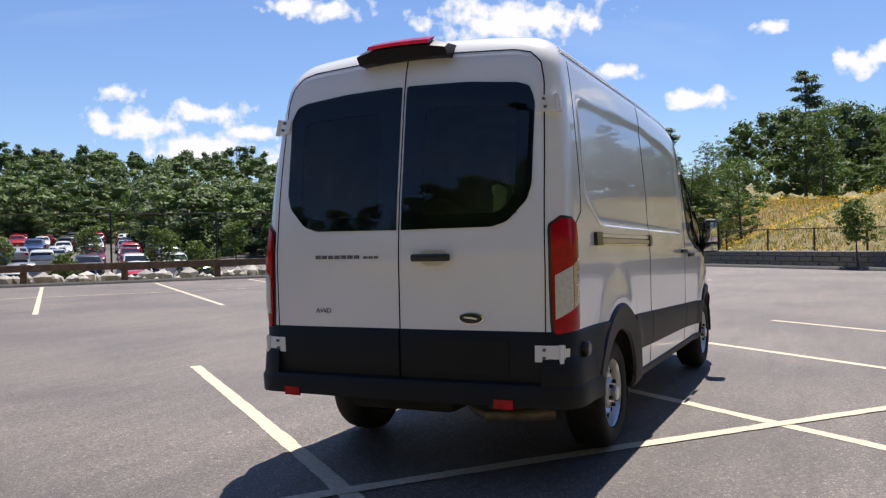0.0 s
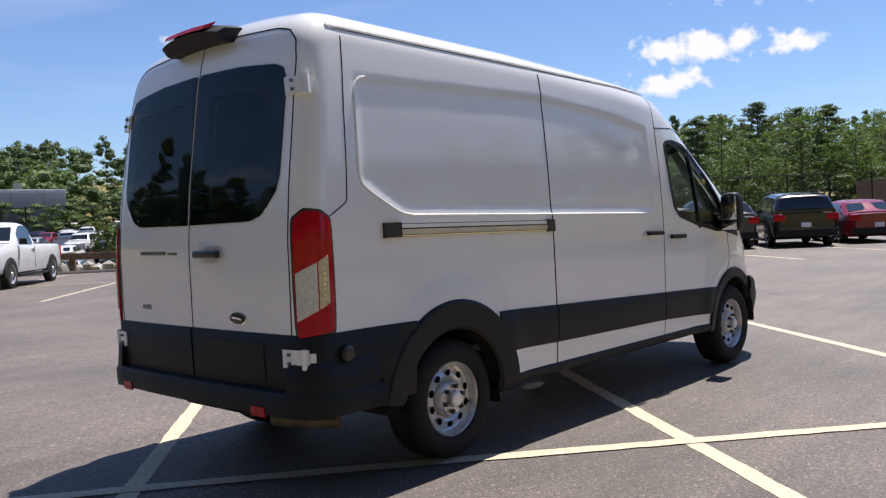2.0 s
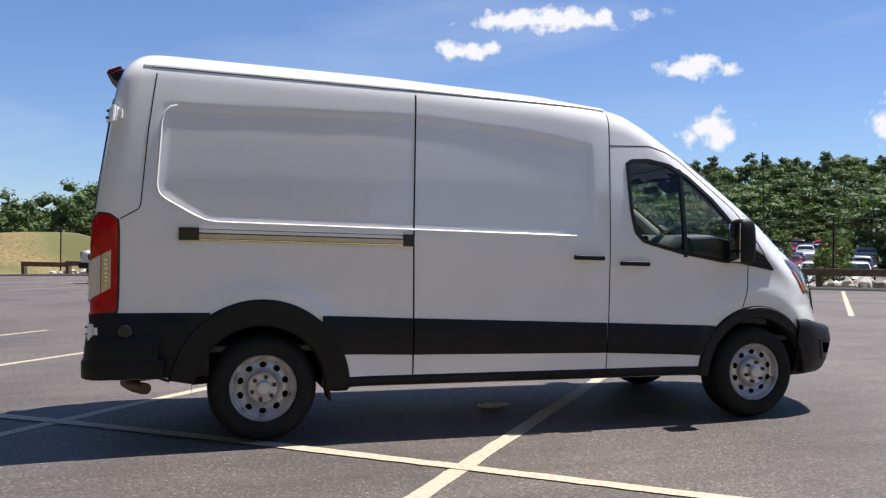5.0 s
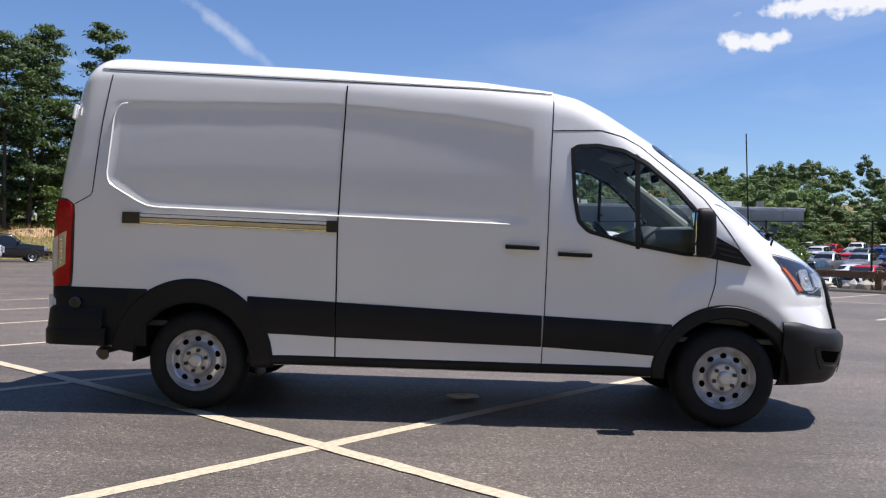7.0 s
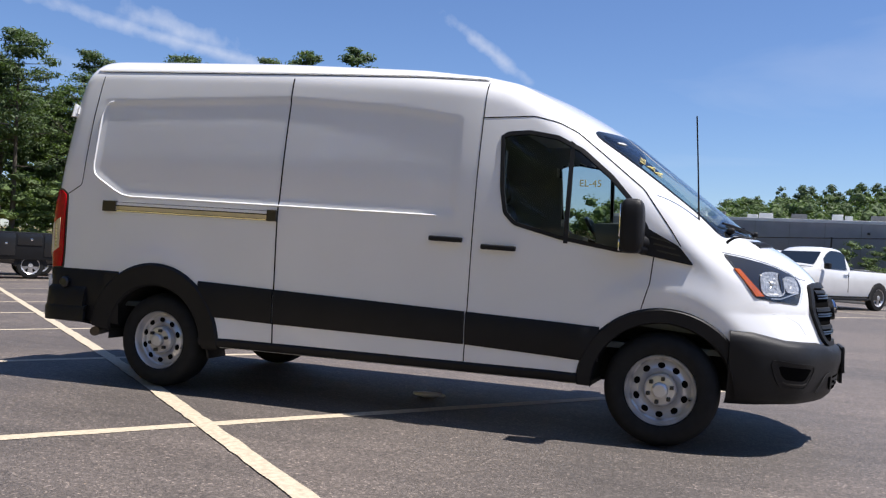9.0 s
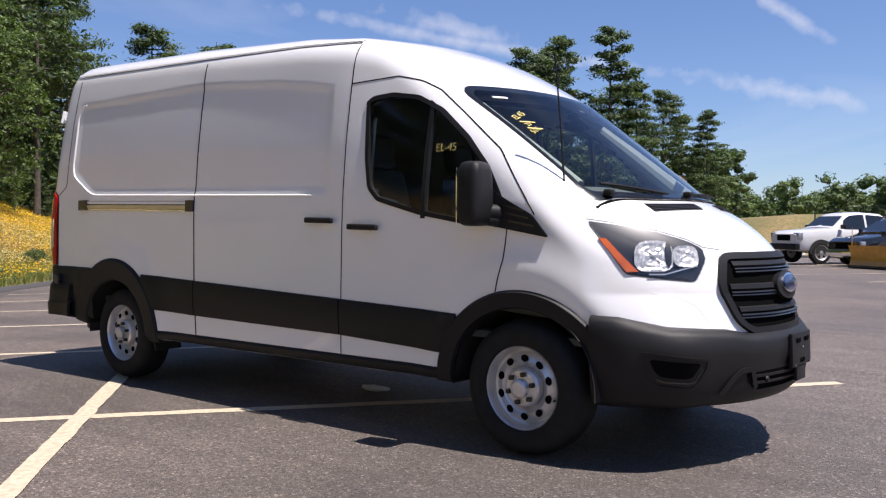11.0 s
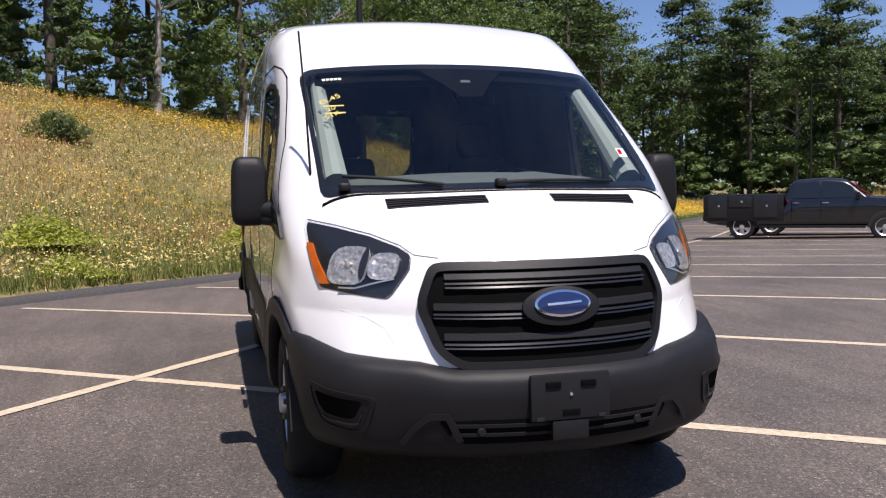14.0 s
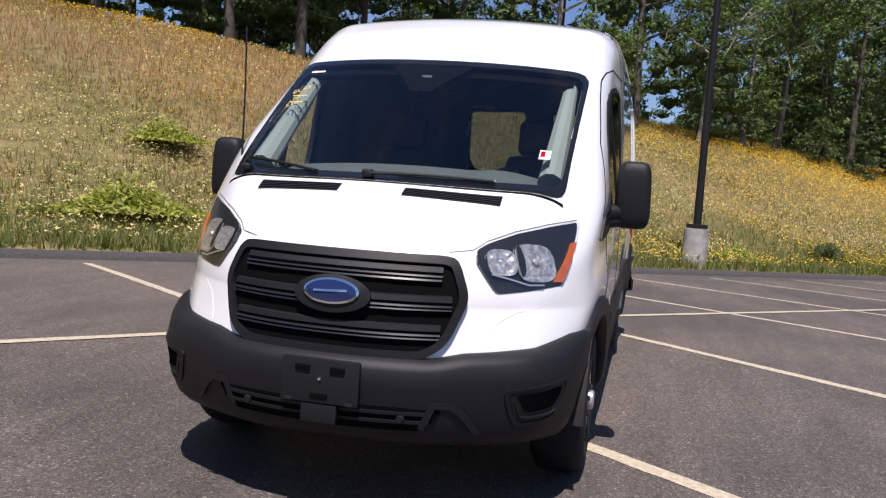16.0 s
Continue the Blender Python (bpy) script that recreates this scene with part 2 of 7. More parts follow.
# ---- mesh helpers ----
def link_mesh(name, verts, faces, mat, parent=None, label="", smooth=True, sharp=35):
    me = bpy.data.meshes.new(name)
    me.from_pydata([tuple(map(float, v)) for v in verts], [], faces)
    me.validate()
    if smooth:
        me.shade_smooth()
        me.set_sharp_from_angle(angle=radians(sharp))
    me.materials.append(mat)
    ob = new(name, me)
    if parent is not None:
        ob.parent = parent
    if label:
        ob["label"] = label
    return ob


def part(name, bm, mat, parent, label="", smooth=True, sharp=35):
    me = bpy.data.meshes.new(name)
    bmesh.ops.recalc_face_normals(bm, faces=bm.faces)
    bm.to_mesh(me)
    bm.free()
    if smooth:
        me.shade_smooth()
        me.set_sharp_from_angle(angle=radians(sharp))
    me.materials.append(mat)
    ob = new(name, me)
    ob.parent = parent
    if label:
        ob["label"] = label
    return ob


def table(knots, soft=0.05):
    """A smooth curve through knots (a, b)."""
    a = np.array([k[0] for k in knots], float)
    b = np.array([k[1] for k in knots], float)
    xs = np.arange(a[0] - 0.5, a[-1] + 0.5, 0.01)
    ys = np.interp(xs, a, b)
    n = max(1, int(soft / 0.01))
    k = np.exp(-0.5 * (np.arange(-3 * n, 3 * n + 1) / n) ** 2)
    k /= k.sum()
    ys = np.convolve(np.pad(ys, 3 * n, mode="edge"), k, "valid")
    return lambda v: np.interp(v, xs, ys)


# ---- plan of the lot: u runs across the rows, v along the kerb ----
TH = radians(50)
CU, SU = math.cos(TH), math.sin(TH)


def dip(x):
    """The gentle fall of the lot away behind the van."""
    d = x + 0.8
    return np.maximum(-0.0135 * (np.sqrt(d * d + 1) - d), -0.55)


def lot(u, v, z=0.0):
    x = 1.165 + u * CU - v * SU
    return (x, -1.874 + u * SU + v * CU, z + float(dip(x)))


def lot_uv(x, y):
    x, y = x - 1.165, y + 1.874
    return x * CU + y * SU, -x * SU + y * CU


LOT_U1, LOT_V0, LOT_V1 = 30.0, -20.5, 60.0


def kerb_u(v):
    """Where the lot ends at the foot of the bank."""
    return np.interp(v, [-20, 4, 20, 60], [-5.75, -5.75, -5.0, -3.0])


def sstep(a, b, x):
    t = np.clip((x - a) / (b - a), 0, 1)
    return t * t * (3 - 2 * t)


def low_z(u):
    """The second car park, below the rail and rising away from it."""
    return -1.9 + 0.047 * np.clip(u - 40, 0, 88)


def ground_height(u, v):
    """The land round the lot, which is cut level into it."""
    u, v = np.asarray(u, float), np.asarray(v, float)
    ridge = np.interp(v, [-60, -12, 6, 13, 33, 43, 62, 80, 110], [6.4, 6.9, 7.0, 6.5, 5.9, 5.4, 4.4, 3.0, 2.4])
    d = kerb_u(v) - u
    h = ridge * sstep(-1.5, 22, d) * np.clip(0.75 + 0.25 * sstep(0, 14, d), 0, 1)
    h = np.where(d > 0, h, 0.0) * sstep(-14, -4, v + 0 * u) + np.where(d > 0, ridge * sstep(0, 20, d), 0) * (1 - sstep(-14, -4, v))
    east = LOT_V0 - v
    h = np.maximum(h, np.where(east > 0, 5.5 * sstep(3, 34, east) * (1 - 0.95 * sstep(0.98, 1.4, (u + 4.8) / np.maximum(4 - v, 1.0))), 0))
    far = u - LOT_U1
    # a grassy mound closes the far corner
    mound = sstep(42, 52, v) * (1 - sstep(44, 58, u))
    h = h + sstep(2.5, 10, far) * (low_z(u) - 0.08) * (1 - mound) + 10.2 * sstep(90, 152, far)
    end = v - LOT_V1
    out = np.hypot(np.maximum(far - 0.4, 0), np.maximum(end - 0.4, 0))
    h = h + mound * sstep(0.2, 10, out) * (1.2 + 1.7 * sstep(14, 32, u)) * sstep(-12, 4, u)
    return h


axis_v = np.unique(np.concatenate([np.linspace(-1500, -110, 12), np.arange(-110, -19, 3), [LOT_V0], np.arange(-18, 62, 2), np.arange(62, 110, 3), np.linspace(110, 1500, 14)]))
off_u = np.concatenate([np.linspace(-1500, -90, 12), np.arange(-90, -26, 4), np.arange(-26, 0, 0.8), [0.0]])
in_u = np.concatenate([np.linspace(0.05, 0.98, 10), [1.0]])
out_u = np.concatenate([np.arange(30, 46, 1), np.arange(46, 190, 6), np.linspace(190, 1500, 12)])
gu = np.stack([np.concatenate([kerb_u(v) + off_u, kerb_u(v) + (LOT_U1 - kerb_u(v)) * in_u, out_u]) for v in axis_v], 1)
gv = np.repeat(axis_v[None], gu.shape[0], 0)
gz = ground_height(gu, gv)
inside = (gu >= kerb_u(gv) - 1e-6) & (gu <= LOT_U1 + 1e-6) & (gv >= LOT_V0) & (gv <= LOT_V1)
gz = np.where(inside, -0.06, gz)
gx, gy = 1.165 + gu * CU - gv * SU, -1.874 + gu * SU + gv * CU


def grid_faces(n, m, wrap=False):
    f = []
    for i in range(n - 1):
        for j in range(m if wrap else m - 1):
            k = (j + 1) % m
            f.append((i * m + j, (i + 1) * m + j, (i + 1) * m + k, i * m + k))
    return f


ground = link_mesh("ground", np.stack([gx, gy, gz + np.where(np.hypot(gx, gy) < 200, dip(gx), 0)], -1).reshape(-1, 3), grid_faces(*gu.shape), M_GROUND, sharp=80)
tagged(ground, "dry meadow ground rolling round the car park", "ground", kind="structure")

lot_v = np.linspace(LOT_V0, LOT_V1, 151)
au = np.stack([kerb_u(v) + (LOT_U1 - kerb_u(v)) * np.linspace(0, 1, 61) for v in lot_v], 1)
av = np.repeat(lot_v[None], 61, 0)
asphalt = link_mesh("pavement", np.stack([1.165 + au * CU - av * SU, -1.874 + au * SU + av * CU, dip(1.165 + au * CU - av * SU)], -1).reshape(-1, 3), grid_faces(*au.shape), M_ASPHALT)
tagged(asphalt, "worn grey asphalt of a marked car park", "pavement", kind="structure")


def stripe(u0, v0, u1, v1, w=0.115, z=0.003):
    """A painted line, as a thin coat on the asphalt with a worn, uneven edge."""
    a, b = Vector((u0, v0)), Vector((u1, v1))
    d = (b - a).normalized()
    s = Vector((-d.y, d.x))
    n = max(2, int((b - a).length / 0.12))
    vs, fs = [], []
    for i in range(n + 1):
        p = a.lerp(b, i / n)
        for k in (-1, 1):
            q = p + s * (k * (w / 2 + random.uniform(-0.006, 0.006)))
            vs.append(lot(q.x, q.y, z))
    for i in range(n):
        fs.append((2 * i, 2 * i + 2, 2 * i + 3, 2 * i + 1))
    ob = link_mesh("painted_line", vs, fs, M_LINE, asphalt)
    return ob


STALLS = [-13.8, -11.0, -8.2, -5.42, -2.72, 3.26, 6.5, 9.6, 12.65] + [12.65 + 3.05 * k for k in range(1, 14)]
for v in STALLS:
    stripe(float(kerb_u(v)) + 0.5, v, 5.4, v)
stripe(-5.25, -0.18, 5.4, 0.267)
stripe(-0.03, -14, -0.03, 52, z=0.007)
for v in [-13.0, -9.4, -5.64, -2.3, 1.2, 5.05, 8.75, 12.45] + [12.45 + 3.7 * k for k in range(1, 9)]:
    stripe(15.2, v, 29.3, v)
stripe(22.1, -17, 22.1, 41, z=0.007)

# ---- the van ----
VTOP = table([(-1.3, 2.50), (-0.95, 2.535), (-0.6, 2.56), (0.85, 2.51), (2.0, 2.44), (2.45, 2.385), (2.75, 2.32), (3.0, 2.215), (3.2, 2.105), (3.38, 1.99), (4.2, 1.345), (4.28, 1.31), (4.4, 1.25), (4.53, 1.17), (4.6, 1.115), (4.68, 1.03), (4.9, 0.75)], 0.04)
VSIDE = table([(0.2, 0.95), (0.4, 0.985), (0.75, 1.0), (1.2, 1.0), (1.4, 0.995), (1.7, 0.978), (2.0, 0.95), (2.2, 0.925), (2.35, 0.90), (2.6, 0.86)], 0.05)
VNOSE = table([(0.2, 4.6), (0.3, 4.68), (0.45, 4.73), (0.62, 4.745), (0.75, 4.73), (0.9, 4.715), (1.05, 4.66), (1.15, 4.58), (1.3, 4.45), (2.5, 3.6)], 0.04)
VREAR = table([(0.2, -1.02), (0.8, -1.035), (1.3, -1.035), (1.6, -1.005), (2.0, -0.945), (2.2, -0.915), (2.38, -0.875), (2.63, -0.76)], 0.05)
VTAPER = table([(2.5, 0.0), (3.2, 0.008), (3.7, 0.025), (3.95, 0.05), (4.1, 0.08), (4.25, 0.125), (4.45, 0.2)], 0.06)
VLEAN = table([(2.4, 0.0), (3.2, 1.0), (4.5, 1.0)], 0.1)
VBOW = table([(2.5, 0.0), (3.05, 0.3), (4.8, 0.3)], 0.1)
VCROWN = table([(2.4, 0.09), (3.1, 0.035), (3.6, 0.0), (4.12, 0.0), (4.42, 0.11), (4.6, 0.12)], 0.1)


def smax(a, b, k):
    return np.maximum(a, b) + np.maximum(k - np.abs(a - b), 0) ** 2 / (4 * k)


def panel_depth(x, z):
    """How far inside the pressed field of the cargo side a place lies."""
    top = np.interp(x, [-0.7, 1.05, 1.9, 2.4], [2.165, 2.175, 2.10, 2.02])
    low = np.interp(x, [-0.7, 2.4], [1.425, 1.36])
    d = np.minimum(np.minimum(x - (-0.625 + 0.06 * (z - 1.6)), 2.36 - x), np.minimum(top - z, z - low))
    return np.minimum(d, ((x + 0.635) * 0.49 + (z - 1.665) * 0.87) + 0.06)


def van_field(p, sculpt=True):
    """Below nought inside the van's outer skin."""
    x, y, z = p[..., 0], np.abs(p[..., 1]), p[..., 2]
    w = VSIDE(z) - VTAPER(x) - VLEAN(x) * 0.10 * np.maximum(z - 1.3, 0)
    if sculpt:
        w = w - 0.009 * sstep(0.0, 0.05, panel_depth(x, z))
        for hx in (0.03, 3.72):
            r = np.hypot(x - hx, (z - 0.36) * 0.95)
            w = w + 0.022 * np.exp(-((r - 0.55) / 0.11) ** 2)
    top = VTOP(x + VBOW(x) * y * y) - VCROWN(x) * y * y
    slope = 1 + 0.3 * sstep(2.9, 3.3, x) * (1 - sstep(4.1, 4.3, x))
    a = np.interp(z, [0.6, 0.85], [0.5, 0.66])
    nose = VNOSE(z) - a * y ** 2.2
    rear = VREAR(z) + 0.04 * y * y
    f = smax(y - w, (z - top) / slope, 0.16)
    f = smax(f, x - nose, 0.08)
    f = smax(f, rear - x, 0.14)
    floor = np.interp(x, [-0.55, -0.3, 0.4, 4.2, 4.4], [0.43, 0.40, 0.34, 0.34, 0.29])
    return smax(f, floor - z, 0.04)


def cast(start, way, reach, off=0.0, sculpt=True):
    """From inside along a way to the skin."""
    lo, hi = np.zeros(start.shape[:-1]), np.full(start.shape[:-1], float(reach))
    for _ in range(24):
        mid = (lo + hi) / 2
        out = van_field(start + way * mid[..., None], sculpt) > off
        hi, lo = np.where(out, mid, hi), np.where(out, lo, mid)
    return start + way * lo[..., None]


def skin_normal(p):
    e = 0.004
    g = np.stack([van_field(p + e * np.eye(3)[i]) - van_field(p - e * np.eye(3)[i]) for i in range(3)], -1)
    return g / (np.linalg.norm(g, axis=-1, keepdims=True) + 1e-9)


def van_shell(step, off, sculpt):
    """A closed box of quads, cast outwards from a spine onto the skin."""
    nx, ny, nz = int(5.75 / step), int(2.0 / step), int(2.2 / step)
    ids, pts, faces = {}, [], []

    def vid(i, j, k):
        key = (i, j, k)
        if key not in ids:
            ids[key] = len(pts)
            pts.append(key)
        return ids[key]
    for i in range(nx):
        for j in range(ny):
            faces.append((vid(i, j, nz), vid(i + 1, j, nz), vid(i + 1, j + 1, nz), vid(i, j + 1, nz)))
            faces.append((vid(i, j, 0), vid(i, j + 1, 0), vid(i + 1, j + 1, 0), vid(i + 1, j, 0)))
        for k in range(nz):
            faces.append((vid(i, 0, k), vid(i + 1, 0, k), vid(i + 1, 0, k + 1), vid(i, 0, k + 1)))
            faces.append((vid(i, ny, k), vid(i, ny, k + 1), vid(i + 1, ny, k + 1), vid(i + 1, ny, k)))
    for j in range(ny):
        for k in range(nz):
            faces.append((vid(0, j, k), vid(0, j, k + 1), vid(0, j + 1, k + 1), vid(0, j + 1, k)))
            faces.append((vid(nx, j, k), vid(nx, j + 1, k), vid(nx, j + 1, k + 1), vid(nx, j, k + 1)))
    q = np.array(pts, float) / np.array([nx, ny, nz])
    x = -1.03 + 5.75 * q[:, 0]
    y = -1 + 2 * q[:, 1]
    z = 0.31 + q[:, 2] * (VTOP(x) - 0.31)
    p = np.stack([x, y, z], -1)
    cx = np.clip(x, 0.0, 3.75)
    c = np.stack([cx, 0 * x, np.interp(cx, [0, 2.6, 3.75], [1.3, 1.25, 0.8])], -1)
    d = p - c
    d /= np.linalg.norm(d, axis=-1, keepdims=True)
    return cast(c, d, 3.2, off, sculpt), np.array(faces)


van = new("cargo_van")
tagged(van, "white mid-roof cargo van with black lower cladding, parked across painted lines", "van")
SHELL, SHELL_FACES = van_shell(0.026, 0.0, True)


def inside_poly(a, b, poly):
    hit = np.zeros(a.shape, bool)
    n = len(poly)
    for i in range(n):
        (x0, y0), (x1, y1) = poly[i], poly[(i + 1) % n]
        if y0 != y1:
            hit ^= ((y0 > b) != (y1 > b)) & (a < (x1 - x0) * (b - y0) / (y1 - y0) + x0)
    return hit


SIDE_WINDOW = [(2.64, 1.90), (2.68, 1.925), (2.82, 1.935), (3.0, 1.905), (3.165, 1.82), (3.36, 1.655), (3.51, 1.487), (3.60, 1.33), (3.60, 1.19), (3.43, 1.19), (3.07, 1.25), (2.76, 1.33), (2.69, 1.40), (2.66, 1.56)]


def open_cells(p, faces, grow=0.0):
    """Drops the faces at the windows and in the wheel arches."""
    c = p[faces].mean(1)
    x, y, z = c[:, 0], np.abs(c[:, 1]), c[:, 2]
    cut = inside_poly(x, z, SIDE_WINDOW) & (y > 0.6)
    bow = x + 0.3 * y * y
    cut |= (bow > 3.414) & (bow < 4.218) & (y < 0.785) & (z > 1.22)
    cut |= (x < -0.6) & (y > 0.12) & (y < 0.72) & (z > 1.48) & (z < 2.14)
    cut |= (x > 4.25) & (z < 0.58)
    for hx in (0.03, 3.72):
        cut |= (np.hypot(x - hx, z - 0.36) < 0.43 + grow) & (y > 0.45)
    return faces[~cut]


# ---- van: materials of its parts ----
M_GLASS = pane_material("clear_glass", (0.80, 0.87, 0.84))
M_SIDE_GLASS = pane_material("side_glass", (0.80, 0.84, 0.82), 0.5)
M_DARK_GLASS = pane_material("privacy_glass", (0.30, 0.33, 0.32), 0.6)
M_LENS = pane_material("lamp_lens", (0.93, 0.94, 0.95), 0.8)
M_FRIT = material("black_frit", (0.012, 0.012, 0.013), 0.12)
M_GLOSS = material("gloss_black", (0.015, 0.015, 0.016), 0.30, coat=0.2)
M_STEEL = material("silver_wheel_paint", (0.62, 0.62, 0.63), 0.28, 0.6, vary=0.12, scale=9)
M_CHROME = material("chrome", (0.82, 0.83, 0.84), 0.12, 1.0, vary=0.04, scale=20)
M_RED = material("red_lens", (0.46, 0.003, 0.010), 0.12, vary=0.25, scale=14)
M_RED.node_tree.nodes["Principled BSDF"].inputs["Specular IOR Level"].default_value = 0.3
M_CLEARRED = material("pale_lamp", (0.68, 0.66, 0.60), 0.22, vary=0.12, scale=45, coat=0.5, bump=0.4, bump_scale=160)
M_BULB = material("pale_amber_lamp", (0.68, 0.56, 0.33), 0.25, vary=0.12, scale=40, coat=0.4, bump=0.4, bump_scale=160)
M_AMBER = material("amber_lens", (0.55, 0.11, 0.012), 0.15, vary=0.15, scale=20, coat=0.7)
M_RAIL = material("brushed_rail", (0.66, 0.60, 0.48), 0.35, 0.7, vary=0.1, scale=5)
M_BLUE = material("blue_badge", (0.012, 0.022, 0.085), 0.2, coat=0.8)
M_GREY = material("grey_lettering", (0.14, 0.14, 0.15), 0.4, 0.3)
M_SEAT = material("charcoal_cloth", (0.05, 0.05, 0.055), 0.9, vary=0.2, scale=60)
M_DASH = material("dash_plastic", (0.085, 0.100, 0.098), 0.65, vary=0.1, scale=8)
M_INNER = material("pale_headliner", (0.25, 0.28, 0.26), 0.85, vary=0.08, scale=3)
M_MARK = material("yellow_grease_pencil", (0.55, 0.46, 0.15), 0.7)
M_LABEL = material("white_label", (0.75, 0.74, 0.72), 0.6)
M_UNDER = material("underbody", (0.02, 0.019, 0.018), 0.85, vary=0.3, scale=8)
M_REFL = material("lamp_reflector", (0.62, 0.60, 0.56), 0.34, 0.7, vary=0.45, scale=60)
M_MIRROR = material("mirror_glass", (0.85, 0.87, 0.9), 0.03, 1.0)
M_RUST = material("dull_steel_pipe", (0.16, 0.13, 0.10), 0.55, 0.5, vary=0.3, scale=12)

# ---- van: ways onto its skin ----


def _at(start, way, reach, off):
    p = cast(start, way, reach)
    return p + skin_normal(p) * np.asarray(off, float)[..., None] if np.ndim(off) else p + skin_normal(p) * off


def on_side(s):
    def f(a, b, off=0.0):
        a, b = np.asarray(a, float), np.asarray(b, float)
        return _at(np.stack([a, 0 * a, b], -1), np.array([0, s, 0.0]), 1.5, off)
    return f


def on_front(a, b, off=0.0):
    a, b = np.asarray(a, float), np.asarray(b, float)
    return _at(np.stack([0 * a + 3.7, a, b], -1), np.array([1.0, 0, 0]), 1.6, off)


def on_rear(a, b, off=0.0):
    a, b = np.asarray(a, float), np.asarray(b, float)
    return _at(np.stack([0 * a + 0.3, a, b], -1), np.array([-1.0, 0, 0]), 2.0, off)


def on_top(a, b, off=0.0):
    a, b = np.asarray(a, float), np.asarray(b, float)
    return _at(np.stack([a, b, 0 * a + 0.9], -1), np.array([0, 0, 1.0]), 2.2, off)


def on_wrap(cx, sx, s=1):
    """Round a corner: a is the angle in degrees from the van's long axis, b the height."""
    def f(a, b, off=0.0):
        a, b = np.radians(np.asarray(a, float)), np.asarray(b, float)
        way = np.stack([sx * np.cos(a), s * np.sin(a), 0 * a], -1)
        return _at(np.stack([0 * b + cx, 0 * b, b], -1), way, 1.8, off)
    return f


def rounded(pts, r=0.03, per=5):
    """A polygon with its corners rounded."""
    out, n = [], len(pts)
    for i in range(n):
        p, a, b = np.array(pts[i], float), np.array(pts[i - 1], float), np.array(pts[(i + 1) % n], float)
        la, lb = np.linalg.norm(a - p), np.linalg.norm(b - p)
        p0, p1 = p + (a - p) * min(r / la, 0.45), p + (b - p) * min(r / lb, 0.45)
        for k in range(per):
            t = k / (per - 1)
            out.append((1 - t) ** 2 * p0 + 2 * t * (1 - t) * p + t * t * p1)
    return np.array(out)


def dense(poly, n=120):
    """The outline in n even steps."""
    q = np.vstack([poly, poly[:1]])
    d = np.concatenate([[0], np.cumsum(np.linalg.norm(np.diff(q, axis=0), axis=1))])
    t = np.linspace(0, d[-1], n, endpoint=False)
    return np.stack([np.interp(t, d, q[:, 0]), np.interp(t, d, q[:, 1])], -1)


def skin(name, grid, proj, off, thick, mat, parent, label="", wrap=False, cap=False, sharp=40, inner=False):
    """A plate that follows the skin. grid: rows of 2D places; its edge is drawn down by thick. off: one height, or one for each row."""
    grid = np.asarray(grid, float)
    n, m = grid.shape[:2]
    o = np.broadcast_to(np.asarray(off, float).reshape(-1, 1) if np.ndim(off) == 1 else np.asarray(off, float), (n, m))
    p = proj(grid[..., 0], grid[..., 1], o)
    vs = list(p.reshape(-1, 3))
    fs = grid_faces(n, m, wrap)

    def drop(idx, closed):
        base = len(vs)
        q = np.array([grid[i // m, i % m] for i in idx])
        oo = np.array([o[i // m, i % m] for i in idx]) - thick
        vs.extend(proj(q[:, 0], q[:, 1], oo))
        k = len(idx)
        for a in range(k if closed else k - 1):
            b = (a + 1) % k
            fs.append((idx[a], idx[b], base + b, base + a))
    if wrap:
        drop(list(range(m)), True)
        if cap:
            fs.append(tuple(range((n - 1) * m, n * m)))
        else:
            drop(list(range((n - 1) * m, n * m))[::-1], True)
    else:
        rim = [j for j in range(m)] + [i * m + m - 1 for i in range(1, n)] + [(n - 1) * m + j for j in range(m - 2, -1, -1)] + [i * m for i in range(n - 2, 0, -1)]
        drop(rim, True)
    bm = bmesh.new()
    bv = [bm.verts.new(tuple(map(float, v))) for v in vs]
    for f in fs:
        try:
            bm.faces.new([bv[i] for i in f])
        except ValueError:
            pass
    return part(name, bm, mat, parent, label, sharp=sharp)


def plate(name, outline, proj, off, thick, mat, parent, label="", n=96, dome=0.0):
    """A plate of any star-shaped outline."""
    o = dense(np.asarray(outline, float), n)
    c = o.mean(0)
    sc = [1.0, 0.985, 0.9, 0.7, 0.45, 0.2, 0.03]
    offs = np.array([off + dome * (1 - t * t) for t in sc])
    return skin(name, [c + (o - c) * t for t in sc], proj, offs, thick, mat, parent, label, wrap=True, cap=True)


def band(name, outer, inner, proj, off, thick, mat, parent, label="", n=120):
    """A ring between two outlines that start at like places."""
    a, b = dense(np.asarray(outer, float), n), dense(np.asarray(inner, float), n)
    k = np.argmin(np.linalg.norm(b - a[0] * 1.0, axis=1))
    b = np.roll(b, -k, axis=0)
    return skin(name, [a, a * 0.8 + b * 0.2, a * 0.5 + b * 0.5, b * 0.8 + a * 0.2, b], proj, off, thick, mat, parent, label, wrap=True)


def grow(poly, d):
    """An outline moved out by d."""
    o = dense(np.asarray(poly, float), 120)
    t = np.roll(o, -1, 0) - np.roll(o, 1, 0)
    nn = np.stack([t[:, 1], -t[:, 0]], -1)
    nn /= np.linalg.norm(nn, axis=1, keepdims=True) + 1e-9
    area = np.sum(o[:, 0] * np.roll(o[:, 1], -1) - o[:, 1] * np.roll(o[:, 0], -1))
    return o + nn * (d if area > 0 else -d)


